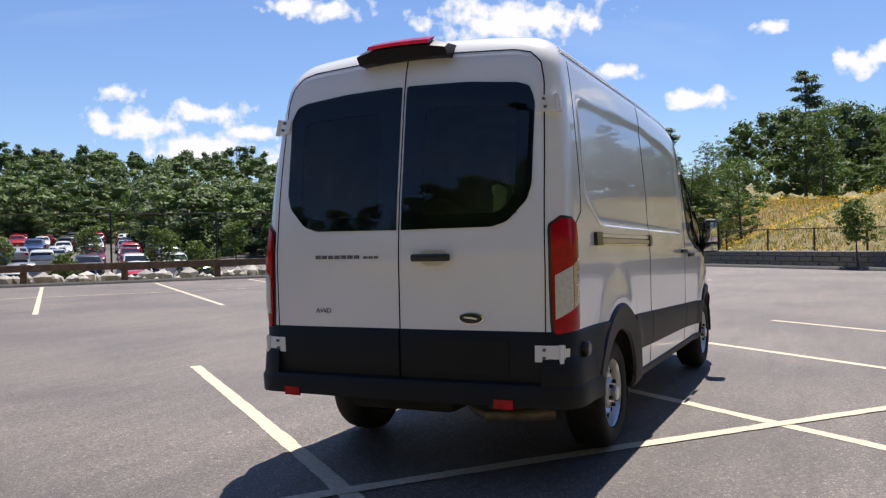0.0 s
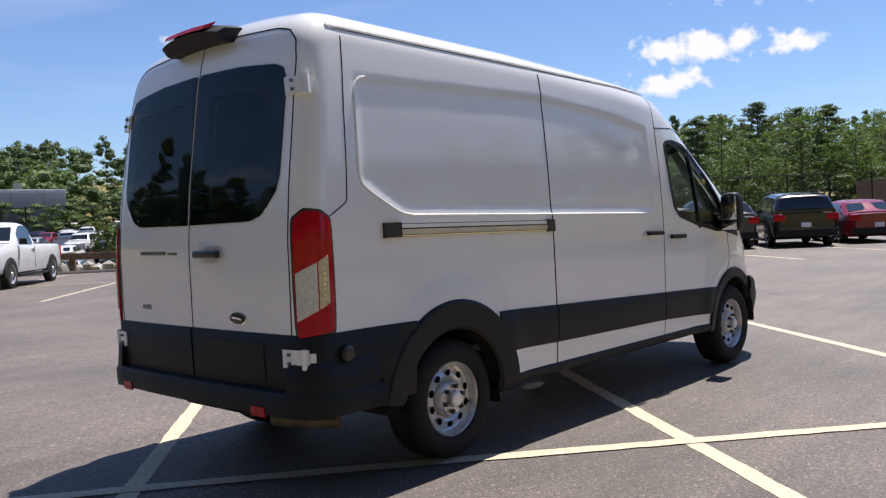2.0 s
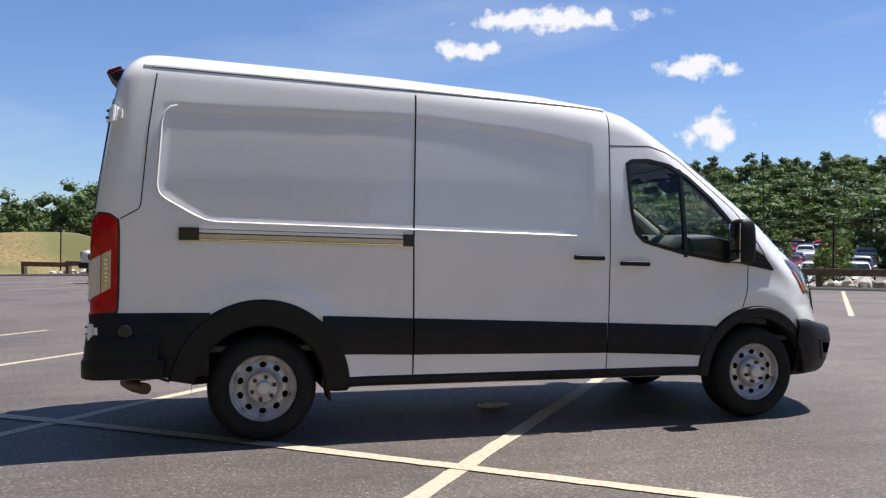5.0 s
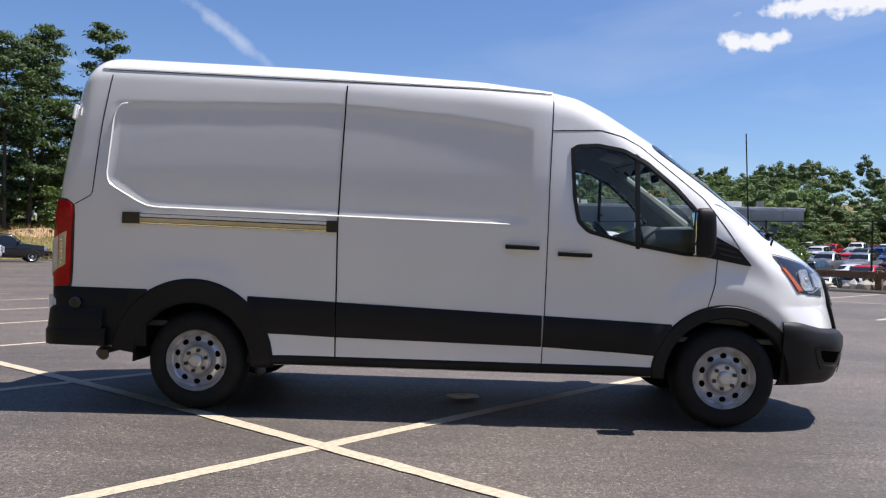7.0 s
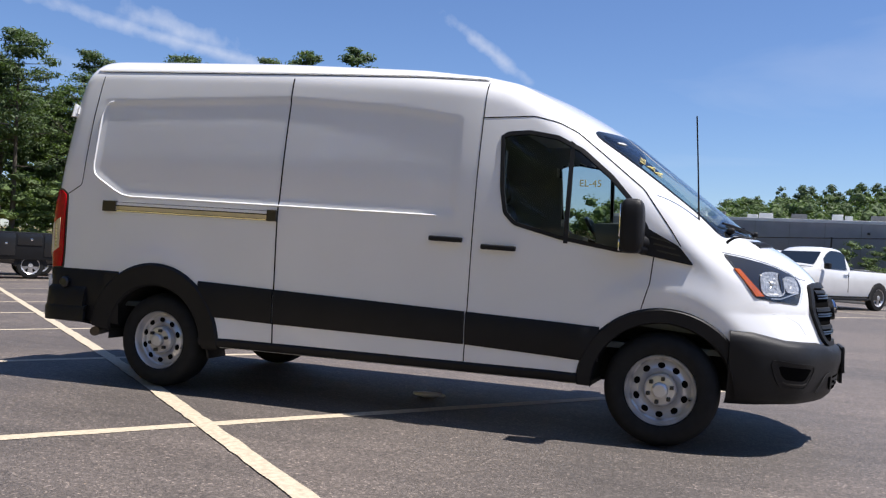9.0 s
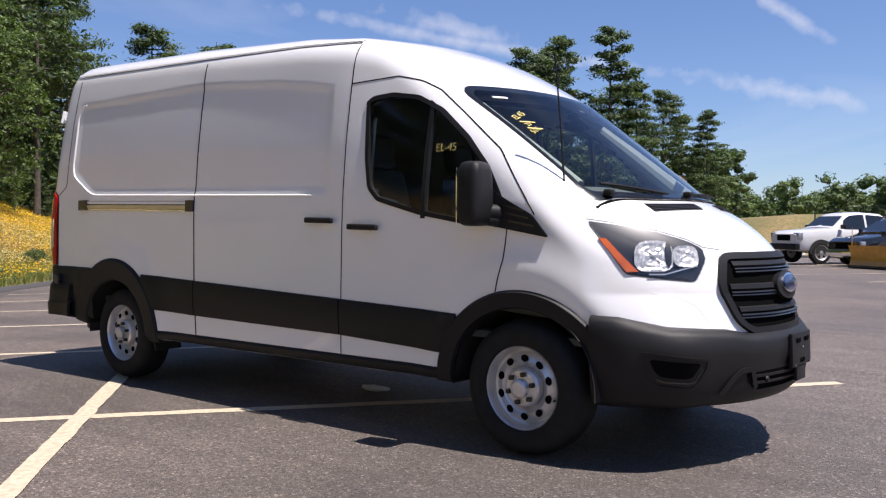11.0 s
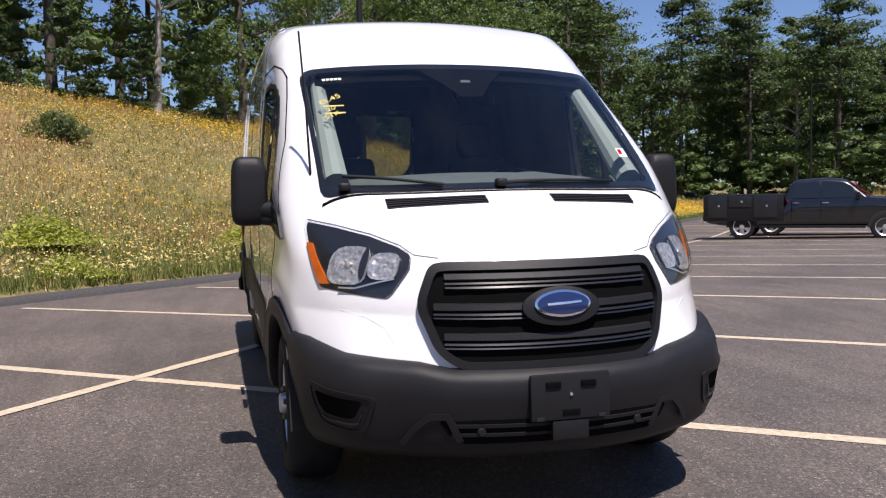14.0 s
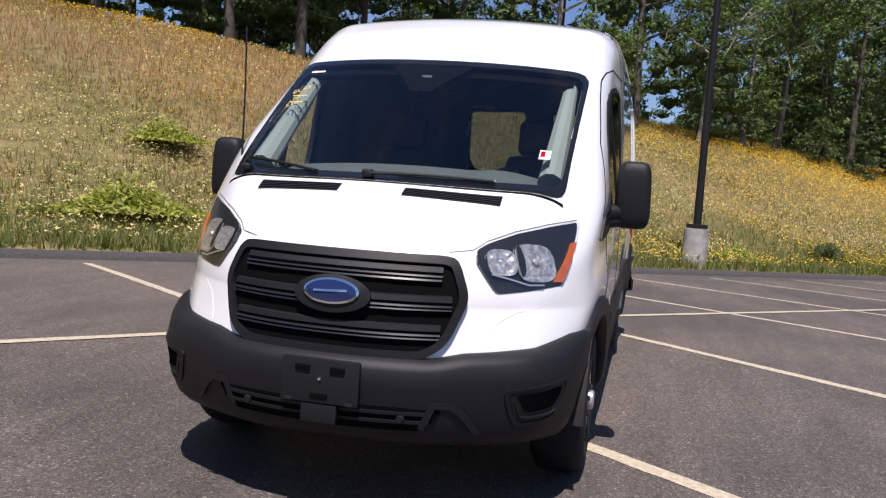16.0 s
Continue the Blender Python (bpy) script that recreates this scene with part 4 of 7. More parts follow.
skin("front_bumper", rows, wrap_bumper, np.array(offs), 0.02, M_BLACK, van, "matt black front bumper")
def on_bumper(y, z, off=0.0):
    """Straight onto the bumper's face."""
    z = np.asarray(z, float)
    low = np.maximum(0.46 - z, 0)
    p = on_front(y, np.maximum(z, 0.46), off)
    p[..., 0] -= 0.10 * low + 1.4 * low * low
    p[..., 2] -= low
    return p


# lower intake, a flat black plate for its shaded depth, with its dark bars and the raised lip round it
skin("lower_intake", [np.stack([np.linspace(-h, h, 24), np.full(24, z)], -1) for h, z in ((0.43, 0.498), (0.44, 0.47), (0.415, 0.43), (0.37, 0.40), (0.355, 0.392))], on_bumper, 0.058, 0.006, M_GAP, van, "dark lower air intake")
for z in (0.462, 0.428):
    xs = np.linspace(-0.40, 0.40, 20)
    skin("intake_bar", [np.stack([xs, np.full(20, z + d)], -1) for d in (-0.006, 0.006)], on_bumper, 0.063, 0.015, M_BLACK, van)
for s in (-1, 1):
    seam("bumper_lip", [(s * 0.37, 0.40), (s * 0.41, 0.492), (s * 0.47, 0.498), (s * 0.52, 0.46), (s * 0.565, 0.385)], on_bumper, 0.024, 0.063, M_BLACK)
    vs, fs = lathe([(0.0, -0.010), (0.013, -0.010), (0.018, 0.0)], 20)
    p = on_bumper(np.array([s * 0.30]), np.array([0.44]), 0.060)[0]
    link_mesh("sensor_cap", [(p[0] - v[1], p[1] + v[0], p[2] + v[2]) for v in vs], fs, M_BLACK, van)
    corner = on_wrap(3.9, 1, s)
    fog = np.array([(52.5, 0.414), (50.5, 0.43), (47.2, 0.545), (48.2, 0.562), (57, 0.578), (65.5, 0.592), (66.8, 0.575), (65.0, 0.48), (62.5, 0.428), (57, 0.418)])

    fog[:, 0] -= 2.5

    def on_corner(q, z, off=0.0):
        q = np.asarray(q, float)
        lo, hi = np.interp(np.abs(q), ph[60:], zlow[60:]), np.interp(np.abs(q), ph[60:], ztop[60:])
        return wrap_bumper(s * q, z, off + swell(q, np.interp((z - lo) / (hi - lo), SWELL[:, 0], SWELL[:, 1])))
    pocket = band("fog_pocket", rounded(fog, 1.0), rounded((fog - fog.mean(0)) * np.array([0.88, 0.84]) + fog.mean(0), 1.0), on_corner, 0.005, 0.01, M_BLACK, van, "raised rim of the corner pocket in the bumper")
    plate("pocket_floor", (fog - fog.mean(0)) * np.array([0.86, 0.80]) + fog.mean(0), on_corner, 0.0015, 0.004, M_BLACK, pocket)
    # black plate on the pocket floor, painted for the shade of its slot
    plate("fog_slot", (fog - fog.mean(0)) * np.array([0.66, 0.48]) + fog.mean(0) + np.array([0.2, 0.012]), on_corner, 0.003, 0.003, M_GAP, pocket)
    seam("fog_bar", [(48.3, 0.50), (49.8, 0.458), (51.5, 0.452), (57.5, 0.456), (59.5, 0.466)], on_corner, 0.007, 0.007, M_GLOSS, pocket)
    # headlamp
    shape = [(81, 1.205), (70, 1.182), (57, 1.148), (46, 1.105), (41, 1.072), (40, 1.03), (45.5, 0.908), (56, 0.922), (68, 0.945), (74.5, 1.09)]
    lampbox = plate("headlamp", rounded(shape, 1.2), corner, 0.002, 0.01, M_GLOSS, van, "dark headlamp housing")
    rl = np.random.RandomState(5)

    def facets(name, cx, cz, rx, rz, turn, rings, label):
        """A faceted bright bowl of uneven flat pieces."""
        rows, offs = [], []
        for r in rings:
            q = np.linspace(0, 2 * math.pi, 16, endpoint=False) + turn
            cq, sq = np.cos(q), np.sin(q)
            rows.append(np.stack([cx + rx * r * np.sign(cq) * np.abs(cq) ** 0.62, cz + rz * r * np.sign(sq) * np.abs(sq) ** 0.62], -1))
            offs.append(0.005 + 0.008 * r * r + rl.uniform(-0.0028, 0.0028, 16) * (r < 0.95))
        o = np.array(offs)
        return skin(name, np.array(rows), corner, o, 0.006, M_REFL, lampbox, label, wrap=True, cap=True, sharp=6)
    facets("reflector_bowl", 59.3, 1.030, 6.4, 0.074, 0.1, (1.0, 0.86, 0.72, 0.58, 0.44, 0.30, 0.12), "bright faceted reflector bowl")
    facets("side_reflector", 48.4, 1.030, 4.6, 0.050, 0.5, (1.0, 0.80, 0.62, 0.42, 0.24, 0.10), "small bright reflector")
    plate("lamp_bezel", [(54.6 + 1.1 * math.cos(q), 1.04 + 0.06 * math.sin(q)) for q in np.linspace(0, 2 * math.pi, 16, endpoint=False)], corner, 0.016, 0.006, M_GLOSS, lampbox, n=16)
    plate("bulb", [(59.5 + 1.1 * math.cos(q), 1.035 + 0.013 * math.sin(q)) for q in np.linspace(0, 2 * math.pi, 12, endpoint=False)], corner, 0.012, 0.006, M_REFL, lampbox, n=12, dome=0.004)
    seam("chrome_streak", [(44.5, 0.985), (50, 0.968), (56, 0.945), (61, 0.945)], corner, 0.006, 0.012, M_STEEL, lampbox)
    plate("turn_lamp", [(76.5, 1.118), (74.3, 1.116), (70.2, 1.05), (64.2, 0.958), (67.8, 0.956), (72.1, 1.04)], corner, 0.010, 0.01, M_AMBER, lampbox, "amber turn lamp")
    lens = plate("lamp_lens", rounded(shape, 1.2), corner, 0.020, 0.018, M_LENS, lampbox, "clear lamp lens", dome=0.006)
    lens.visible_shadow = False
    seam("panel_gap", [(81, 1.215), (70, 1.192), (57, 1.157), (46, 1.114), (40.5, 1.077), (33, 1.065)], corner, 0.0032, 0.0015, M_GREY)
    # pressed step below the lamp
    seam("pressed_step", [(60, 0.858), (52, 0.838), (46, 0.80), (42.5, 0.735), (41.5, 0.70)], corner, 0.016, np.array([-0.002, 0.0012, -0.002]), M_WHITE)
    # bonnet vents
    y = np.linspace(0.145, 0.555, 14) * s
    skin("bonnet_vent", [np.stack([x1 - 0.3 * y * y, y], -1) for x1 in (4.290, 4.328, 4.353)], on_top, np.array([0.004, 0.002, 0.004]), 0.006, M_GLOSS, van, "black bonnet vent")
    for d in (4.303, 4.316, 4.329, 4.342):
        skin("vent_slat", [np.stack([x1 - 0.3 * y * y, y], -1) for x1 in (d - 0.003, d + 0.003)], on_top, 0.008, 0.006, M_BLACK, van)
seam("panel_gap", [(4.251 - 0.3 * t * t, t) for t in np.linspace(-0.80, 0.80, 30)], on_top, 0.012)

GR = [(-0.42, 1.042), (0.42, 1.042), (0.458, 1.026), (0.51, 0.89), (0.45, 0.71), (0.37, 0.652), (-0.37, 0.652), (-0.45, 0.71), (-0.51, 0.89), (-0.458, 1.026)]
grille = plate("grille", rounded(GR, 0.045), on_front, 0.006, 0.01, M_GAP, van, "black grille with three double bars", n=120)
band("grille_frame", rounded(GR, 0.045), grow(rounded(GR, 0.045), -0.030), on_front, 0.022, 0.022, M_BLACK, grille, "", n=140)
for z, h in ((0.978, 0.405), (0.868, 0.450), (0.757, 0.420)):
    for dz, t, o in ((0.014, 0.017, 0.018), (-0.012, 0.006, 0.024), (-0.026, 0.006, 0.021)):
        xs = np.linspace(-h, h, 40)
        end = np.abs(xs) > h - 0.02
        skin("grille_bar", [np.stack([xs, np.full(40, z + dz + k * t / 1.0)], -1) for k in (-1, -0.6, 0.6, 1)], on_front, np.array([o - 0.012, o, o - 0.003, o - 0.014]), 0.014, M_GLOSS if t < 0.01 else M_BLACK, grille)
ell = [(0.009 + 0.150 * math.cos(a), 0.876 + 0.068 * math.sin(a)) for a in np.linspace(0, 2 * math.pi, 48, endpoint=False)]
bb = plate("badge_mount", ell, on_front, 0.036, 0.03, M_BLACK, grille, "black oval badge mount", dome=0.005)
ell = [(0.009 + 0.108 * math.cos(a), 0.885 + 0.045 * math.sin(a)) for a in np.linspace(0, 2 * math.pi, 48, endpoint=False)]
plate("badge_rim", ell, on_front, 0.046, 0.02, M_CHROME, bb, "", dome=0.003)
ell = [(0.009 + 0.098 * math.cos(a), 0.885 + 0.037 * math.sin(a)) for a in np.linspace(0, 2 * math.pi, 48, endpoint=False)]
plate("badge_face", ell, on_front, 0.052, 0.006, M_BLUE, bb, "plain blue oval badge", dome=0.003)
skin("badge_bar", [[(-0.055, 0.880), (0.01, 0.882), (0.075, 0.886)], [(-0.055, 0.887), (0.01, 0.890), (0.075, 0.893)]], on_front, 0.0585, 0.003, M_CHROME, bb)
# number plate bracket
pb = on_front(np.array([0.01]), np.array([0.555]), 0.060)[0]
bracket = block("plate_bracket", pose(pb[0] + 0.012, 0.01, 0.555, 0, -2, 0), (0.022, 0.315, 0.172), M_BLACK, van, "empty black number plate bracket", 0.008)
for dy in (-0.07, 0.07):
    block("slot", pose(pb[0] + 0.026, 0.01 + dy, 0.603), (0.006, 0.06, 0.022), M_GAP, bracket, "", 0.002)
    block("bracket_clip", pose(pb[0] + 0.024, 0.01 + dy * 1.75, 0.478), (0.01, 0.03, 0.014), M_GLOSS, bracket, "", 0.002)
block("slot", pose(pb[0] + 0.026, 0.01, 0.497), (0.006, 0.07, 0.022), M_GAP, bracket, "", 0.002)
block("screw", pose(pb[0] + 0.026, 0.01, 0.565), (0.008, 0.012, 0.012), M_CHROME, bracket, "", 0.003)
block("tow_cover", pose(pb[0] + 0.012, 0.01, 0.43), (0.02, 0.145, 0.075), M_BLACK, van, "", 0.006)

# wipers and aerial
for y0, y1 in ((-0.70, -0.30), (-0.05, 0.50)):
    a = on_top(np.array([4.216 - 0.3 * y0 * y0]), np.array([y0]), 0.02)[0]
    pts = []
    for t in np.linspace(0, 1, 9):
        y = y0 + (y1 - y0) * t
        xx = 4.231 - 0.012 * math.sin(math.pi * t) - (0.07 * (1 - t) if y0 < -0.5 else 0.012 * t)
        pts.append(tuple(on_top(np.array([xx - 0.3 * y * y]), np.array([y]), 0.028)[0]))
    arm = tube("wiper_arm", pts, [0.008] * 3 + [0.006] * 6, M_BLACK, van, "black wiper arm", 8)
    pts = [(p[0] - 0.025, p[1], p[2] + 0.0) for p in pts[2:]]
    tube("wiper_blade", pts, 0.007, M_GLOSS, arm, "", 6)
    block("wiper_pivot", pose(*a), (0.05, 0.05, 0.035), M_BLACK, arm, "", 0.014, 3)
tube("aerial", [(3.905, -0.828, 1.245), (3.90, -0.828, 1.30), (3.893, -0.828, 1.38), (3.872, -0.84, 1.72), (3.85, -0.86, 2.045)], [0.02, 0.012, 0.006, 0.0045, 0.0045], M_BLACK, van, "thin black roof-height aerial", 8)

# mirrors
for s in (-1, 1):
    bm = bmesh.new()
    bmesh.ops.create_cube(bm, size=1.0)
    bmesh.ops.subdivide_edges(bm, edges=bm.edges[:], cuts=7, use_grid_fill=True)
    for v in bm.verts:
        q = v.co * 2
        r = (abs(q.x) ** 5 + abs(q.y) ** 5 + abs(q.z) ** 5) ** 0.2
        q = q / r
        bulge = 1 + 0.25 * max(0, q.x) * (1 - 0.3 * abs(q.z))
        v.co = Vector((3.515 + q.x * 0.062 * bulge, s * (1.085 + q.y * 0.085 * (1 - 0.06 * q.z)), 1.342 + q.z * 0.165))
    mir = part("door_mirror", bm, M_BLACK, van, "black tall door mirror", sharp=60)
    tube("mirror_arm", [(3.60, s * 0.93, 1.235), (3.57, s * 0.99, 1.25), (3.53, s * 1.06, 1.255)], [0.05, 0.042, 0.04], M_BLACK, mir, "", 12)
    tube("mirror_arm", [(3.60, s * 0.93, 1.195), (3.57, s * 0.99, 1.21), (3.53, s * 1.06, 1.215)], [0.04, 0.034, 0.03], M_BLACK, mir, "", 12)
    block("mirror_glass", pose(3.452, s * 1.085, 1.375), (0.008, 0.135, 0.20), M_MIRROR, mir, "mirror glass", 0.003)
    block("mirror_glass", pose(3.452, s * 1.085, 1.225), (0.008, 0.135, 0.07), M_MIRROR, mir, "small wide mirror glass", 0.003)

# ---- van: wheels ----
for hx in (0.048, 3.72):
    for s in (-1, 1):
        def turned(vs):
            return [(v[0] + hx, s * (0.775 - v[1]), v[2] + 0.352) for v in vs]
        vs, fs = lathe([(0.218, 0.02), (0.222, -0.165), (0.213, -0.178), (0.204, -0.165), (0.195, -0.12), (0.182, -0.112), (0.165, -0.128), (0.135, -0.142), (0.112, -0.128), (0.10, -0.115), (0.098, -0.16), (0.088, -0.172), (0.05, -0.176), (0.046, -0.205), (0.036, -0.212), (0.0, -0.213)], 64)
        rim = link_mesh("wheel", turned(vs), [f if s < 0 else f[::-1] for f in fs], M_STEEL, van, "silver steel wheel with round holes", sharp=30)
        prof = [(0.214, 0.05), (0.214, -0.17), (0.225, -0.185), (0.262, -0.197), (0.300, -0.193), (0.325, -0.178), (0.338, -0.158), (0.346, -0.13), (0.351, -0.09), (0.351, -0.03), (0.34, 0.02), (0.30, 0.05), (0.214, 0.05)]
        vs, fs = lathe(prof, 72)
        tyre = link_mesh("tyre", turned(vs), [f if s < 0 else f[::-1] for f in fs], M_RUBBER, rim, "black road tyre", sharp=30)
        # flat black discs on the closed rim paint the shade in its holes
        for k in range(10):
            a = 2 * math.pi * (k + 0.5) / 10
            r = 0.150
            o = []
            for j in range(14):
                b = 2 * math.pi * j / 14
                rr, aa = r + 0.019 * math.cos(b), a + 0.023 * math.sin(b) / r
                o.append((rr * math.cos(aa), -0.1405 - (0.002 if rr > 0.14 else 0.003), rr * math.sin(aa)))
            o = turned(o)
            link_mesh("wheel_hole", o, [tuple(range(14))], M_GAP, rim, "", smooth=False)
        for k in range(6):
            a = 2 * math.pi * k / 6 + 0.3
            cx_, cz_ = hx + 0.073 * math.cos(a), 0.352 + 0.073 * math.sin(a)
            block("lug_nut", pose(cx_, s * (0.775 + 0.182), cz_, 0, 0, 0), (0.024, 0.032, 0.024), M_GLOSS, rim, "", 0.006)
        tube("valve", [(hx + 0.18, s * (0.775 + 0.12), 0.352 - 0.05), (hx + 0.172, s * (0.775 + 0.145), 0.352 - 0.05)], 0.005, M_BLACK, rim, "", 6)

# ---- van: underside ----
block("chassis", pose(1.85, 0, 0.44), (4.6, 1.1, 0.16), M_UNDER, van, "dark underbody", 0.03)
tube("rear_axle", [(0.03, -0.72, 0.352), (0.03, 0.72, 0.352)], 0.06, M_UNDER, van, "", 14)
vs, fs = lathe([(0.0, -0.12), (0.10, -0.11), (0.14, -0.05), (0.14, 0.05), (0.10, 0.11), (0.0, 0.12)], 24)
link_mesh("differential", [(v[0] + 0.03, v[1], v[2] + 0.352) for v in vs], fs, M_UNDER, van)
tube("exhaust_pipe", [(0.6, -0.42, 0.40), (-0.4, -0.30, 0.40), (-0.74, -0.33, 0.37), (-0.83, -0.45, 0.345), (-0.76, -0.66, 0.345), (-0.68, -0.80, 0.35)], 0.037, M_RUST, van, "dull steel exhaust pipe", 14)
tube("silencer", [(0.9, -0.42, 0.40), (1.7, -0.42, 0.40)], 0.10, M_RUST, van, "", 18)
for s in (-1, 1):
    block("leaf_spring", pose(-0.1, s * 0.58, 0.40, 0, 3, 0), (1.3, 0.07, 0.03), M_UNDER, van, "", 0.008)
    block("mud_flap", pose(0.47, s * 0.84, 0.33, 0, -12, 0), (0.02, 0.22, 0.16), M_BLACK, van, "", 0.006)
block("spare_carrier", pose(-0.62, 0.1, 0.40), (0.5, 0.7, 0.12), M_UNDER, van, "", 0.05)

# ---- van: cab ----
floor_pan = block("cab_floor", pose(1.7, 0, 0.60), (5.2, 1.75, 0.04), M_DASH, van, "dark rubber floor", 0.01)
vs, fs = [], []
prof = [(3.32, 0.75), (3.28, 1.10), (3.33, 1.31), (3.45, 1.405), (3.70, 1.415), (3.93, 1.365), (4.06, 1.30), (4.12, 0.75)]
ys = np.linspace(-0.84, 0.84, 25)
for y in ys:
    hood = 0.03 * math.exp(-((y - 0.42) / 0.18) ** 2)
    for k, (px, pz) in enumerate(prof):
        vs.append((px - 0.3 * y * y * (1 if k > 2 else 0.3), y, pz + (hood if k in (2, 3) else 0) - (0.07 * y * y if k > 1 else 0)))
m_ = len(prof)
for i in range(len(ys) - 1):
    for k in range(m_):
        j = (k + 1) % m_
        fs.append((i * m_ + k, i * m_ + j, (i + 1) * m_ + j, (i + 1) * m_ + k))
fs += [tuple(range(m_)), tuple(range((len(ys) - 1) * m_, len(ys) * m_))[::-1]]
link_mesh("dashboard", vs, fs, M_DASH, van, "dark grey dashboard", sharp=40)
block("dash_screen", pose(3.29, 0.02, 1.33, 0, -15, 0), (0.03, 0.24, 0.14), M_GLOSS, van, "black centre screen", 0.01)
rim_pts = []
for k in range(33):
    a = 2 * math.pi * k / 32
    q = Vector((0, 0.19 * math.cos(a), 0.19 * math.sin(a)))
    q.rotate(Euler((0, radians(-38), 0)))
    rim_pts.append(tuple(q + Vector((3.10, 0.42, 1.30))))
wheel_ = tube("steering_wheel", rim_pts, 0.016, M_GLOSS, van, "black steering wheel", 10, caps=False)
block("wheel_hub", pose(3.12, 0.42, 1.29, 0, -38, 0), (0.05, 0.13, 0.14), M_DASH, wheel_, "", 0.03, 3)
for a in (90, 200, 340):
    q = Vector((0, 0.17 * math.cos(radians(a)), 0.17 * math.sin(radians(a))))
    q.rotate(Euler((0, radians(-38), 0)))
    tube("wheel_spoke", [(3.11, 0.42, 1.295), tuple(q + Vector((3.10, 0.42, 1.30)))], 0.015, M_DASH, wheel_, "", 8)
tube("steering_column", [(3.13, 0.42, 1.27), (3.40, 0.42, 1.12)], 0.045, M_DASH, wheel_, "", 12)
for y in (-0.45, 0.43):
    seat = block("seat", pose(2.62, y, 0.98, 0, -4, 0), (0.50, 0.50, 0.14), M_SEAT, van, "dark cloth front seat", 0.05, 3)
    block("seat_box", pose(2.62, y, 0.76), (0.42, 0.44, 0.30), M_DASH, seat, "", 0.02)
    block("backrest", pose(2.35, y, 1.25, 0, -12, 0), (0.14, 0.46, 0.60), M_SEAT, seat, "", 0.055, 3, (0.8, 0.82))
    block("headrest", pose(2.26, y, 1.665, 0, -10, 0), (0.12, 0.25, 0.23), M_SEAT, seat, "", 0.058, 4)
    for d in (-0.05, 0.05):
        tube("headrest_post", [(2.285, y + d, 1.47), (2.26, y + d, 1.66)], 0.007, M_CHROME, seat, "", 8)
for s in (-1, 1):
    xb = np.linspace(3.42, 4.10, 9)
    pts = [tuple(q) for q in on_top(xb - 0.3 * 0.735 ** 2, np.full(9, s * 0.735), -0.075)]
    tube("pillar_trim", pts, [0.036 + 0.003 * k for k in range(9)], M_INNER, van, "pale pillar trim", 10)
    pts = [(3.34, s * 0.72, 1.78), (3.38, s * 0.685, 1.74), (3.50, s * 0.69, 1.63), (3.54, s * 0.72, 1.60)]
    tube("grab_handle", pts, 0.013, M_LINER, van, "", 8)
    block("sun_visor", pose(3.12, s * 0.40, 1.985, 0, 14, 0), (0.18, 0.42, 0.02), M_LINER, van, "grey sun visor folded up", 0.008)
# added black strip: hides the lining's sunlit edge behind the top of the glass
hy = np.linspace(-0.74, 0.74, 25)
skin("lining_mask", [np.stack([xb - 0.3 * hy * hy, hy], -1) for xb in (3.37, 3.43, 3.475)], on_top, -0.03, 0.03, M_GAP, van, "black strip added to hide the sunlit lining edge above the windscreen")
block("rear_view_mirror", pose(3.42, 0.09, 1.80, 0, -10, 0), (0.03, 0.20, 0.06), M_GAP, van, "black inner mirror", 0.015)
block("overhead_shelf", pose(2.70, 0, 2.06), (0.25, 1.3, 0.05), M_LINER, van, "", 0.02)

# ---- van: notes on the glass ----


def on_glass(text, xb, y, size, turn, name="grease_pencil_note"):
    """A note on the windscreen: at bow place xb and side place y."""
    p = on_top(np.array([xb - 0.3 * y * y]), np.array([y]), 0.012)[0]
    n = skin_normal(p[None])[0]
    up = Vector((-0.78, 0, 0.63))
    n = Vector(n)
    up = (up - n * up.dot(n)).normalized()
    right = up.cross(n)
    m = Matrix((right, up, n)).transposed().to_4x4()
    m.translation = p
    return writing(name, text, m @ pose(0, 0, 0, 0, 0, turn), size, M_MARK, windscreen, "yellow handwritten note")


on_glass("EL45", 3.69, -0.73, 0.056, 17)
on_glass("20", 3.74, -0.705, 0.046, 15)
on_glass("51K", 3.795, -0.72, 0.050, 18)
for xb in (3.699, 3.749):
    y = np.linspace(-0.72, -0.625, 6)
    skin("note_line", [np.stack([xb + d - 0.3 * y * y, y], -1) for d in (-0.004, 0.004)], on_top, 0.012, 0.002, M_MARK, windscreen)
for k in range(5):
    y = np.array([-0.70, -0.685]) + 0.019 * k
    skin("label_bar", [np.stack([xb - 0.3 * y * y, y], -1) for xb in (3.492, 3.506)], on_top, 0.012, 0.002, M_LABEL, windscreen)
y = np.linspace(0.655, 0.705, 4)
st = skin("inspection_sticker", [np.stack([xb - 0.3 * y * y, y], -1) for xb in (3.99, 4.045)], on_top, 0.012, 0.002, M_LABEL, windscreen, "small white and red sticker")
y = np.linspace(0.66, 0.68, 3)
skin("sticker_block", [np.stack([xb - 0.3 * y * y, y], -1) for xb in (4.0, 4.03)], on_top, 0.015, 0.002, M_RED, st)
gp = on_side(-1)(np.array([3.13]), np.array([1.60]), 0.004)[0]
door_note = writing("grease_pencil_note", "EL-45", Matrix.Translation((3.16, gp[1] - 0.006, 1.585)) @ pose(0, 0, 0, 84, 0, 0), 0.062, M_MARK, van, "yellow handwritten note on the side glass")

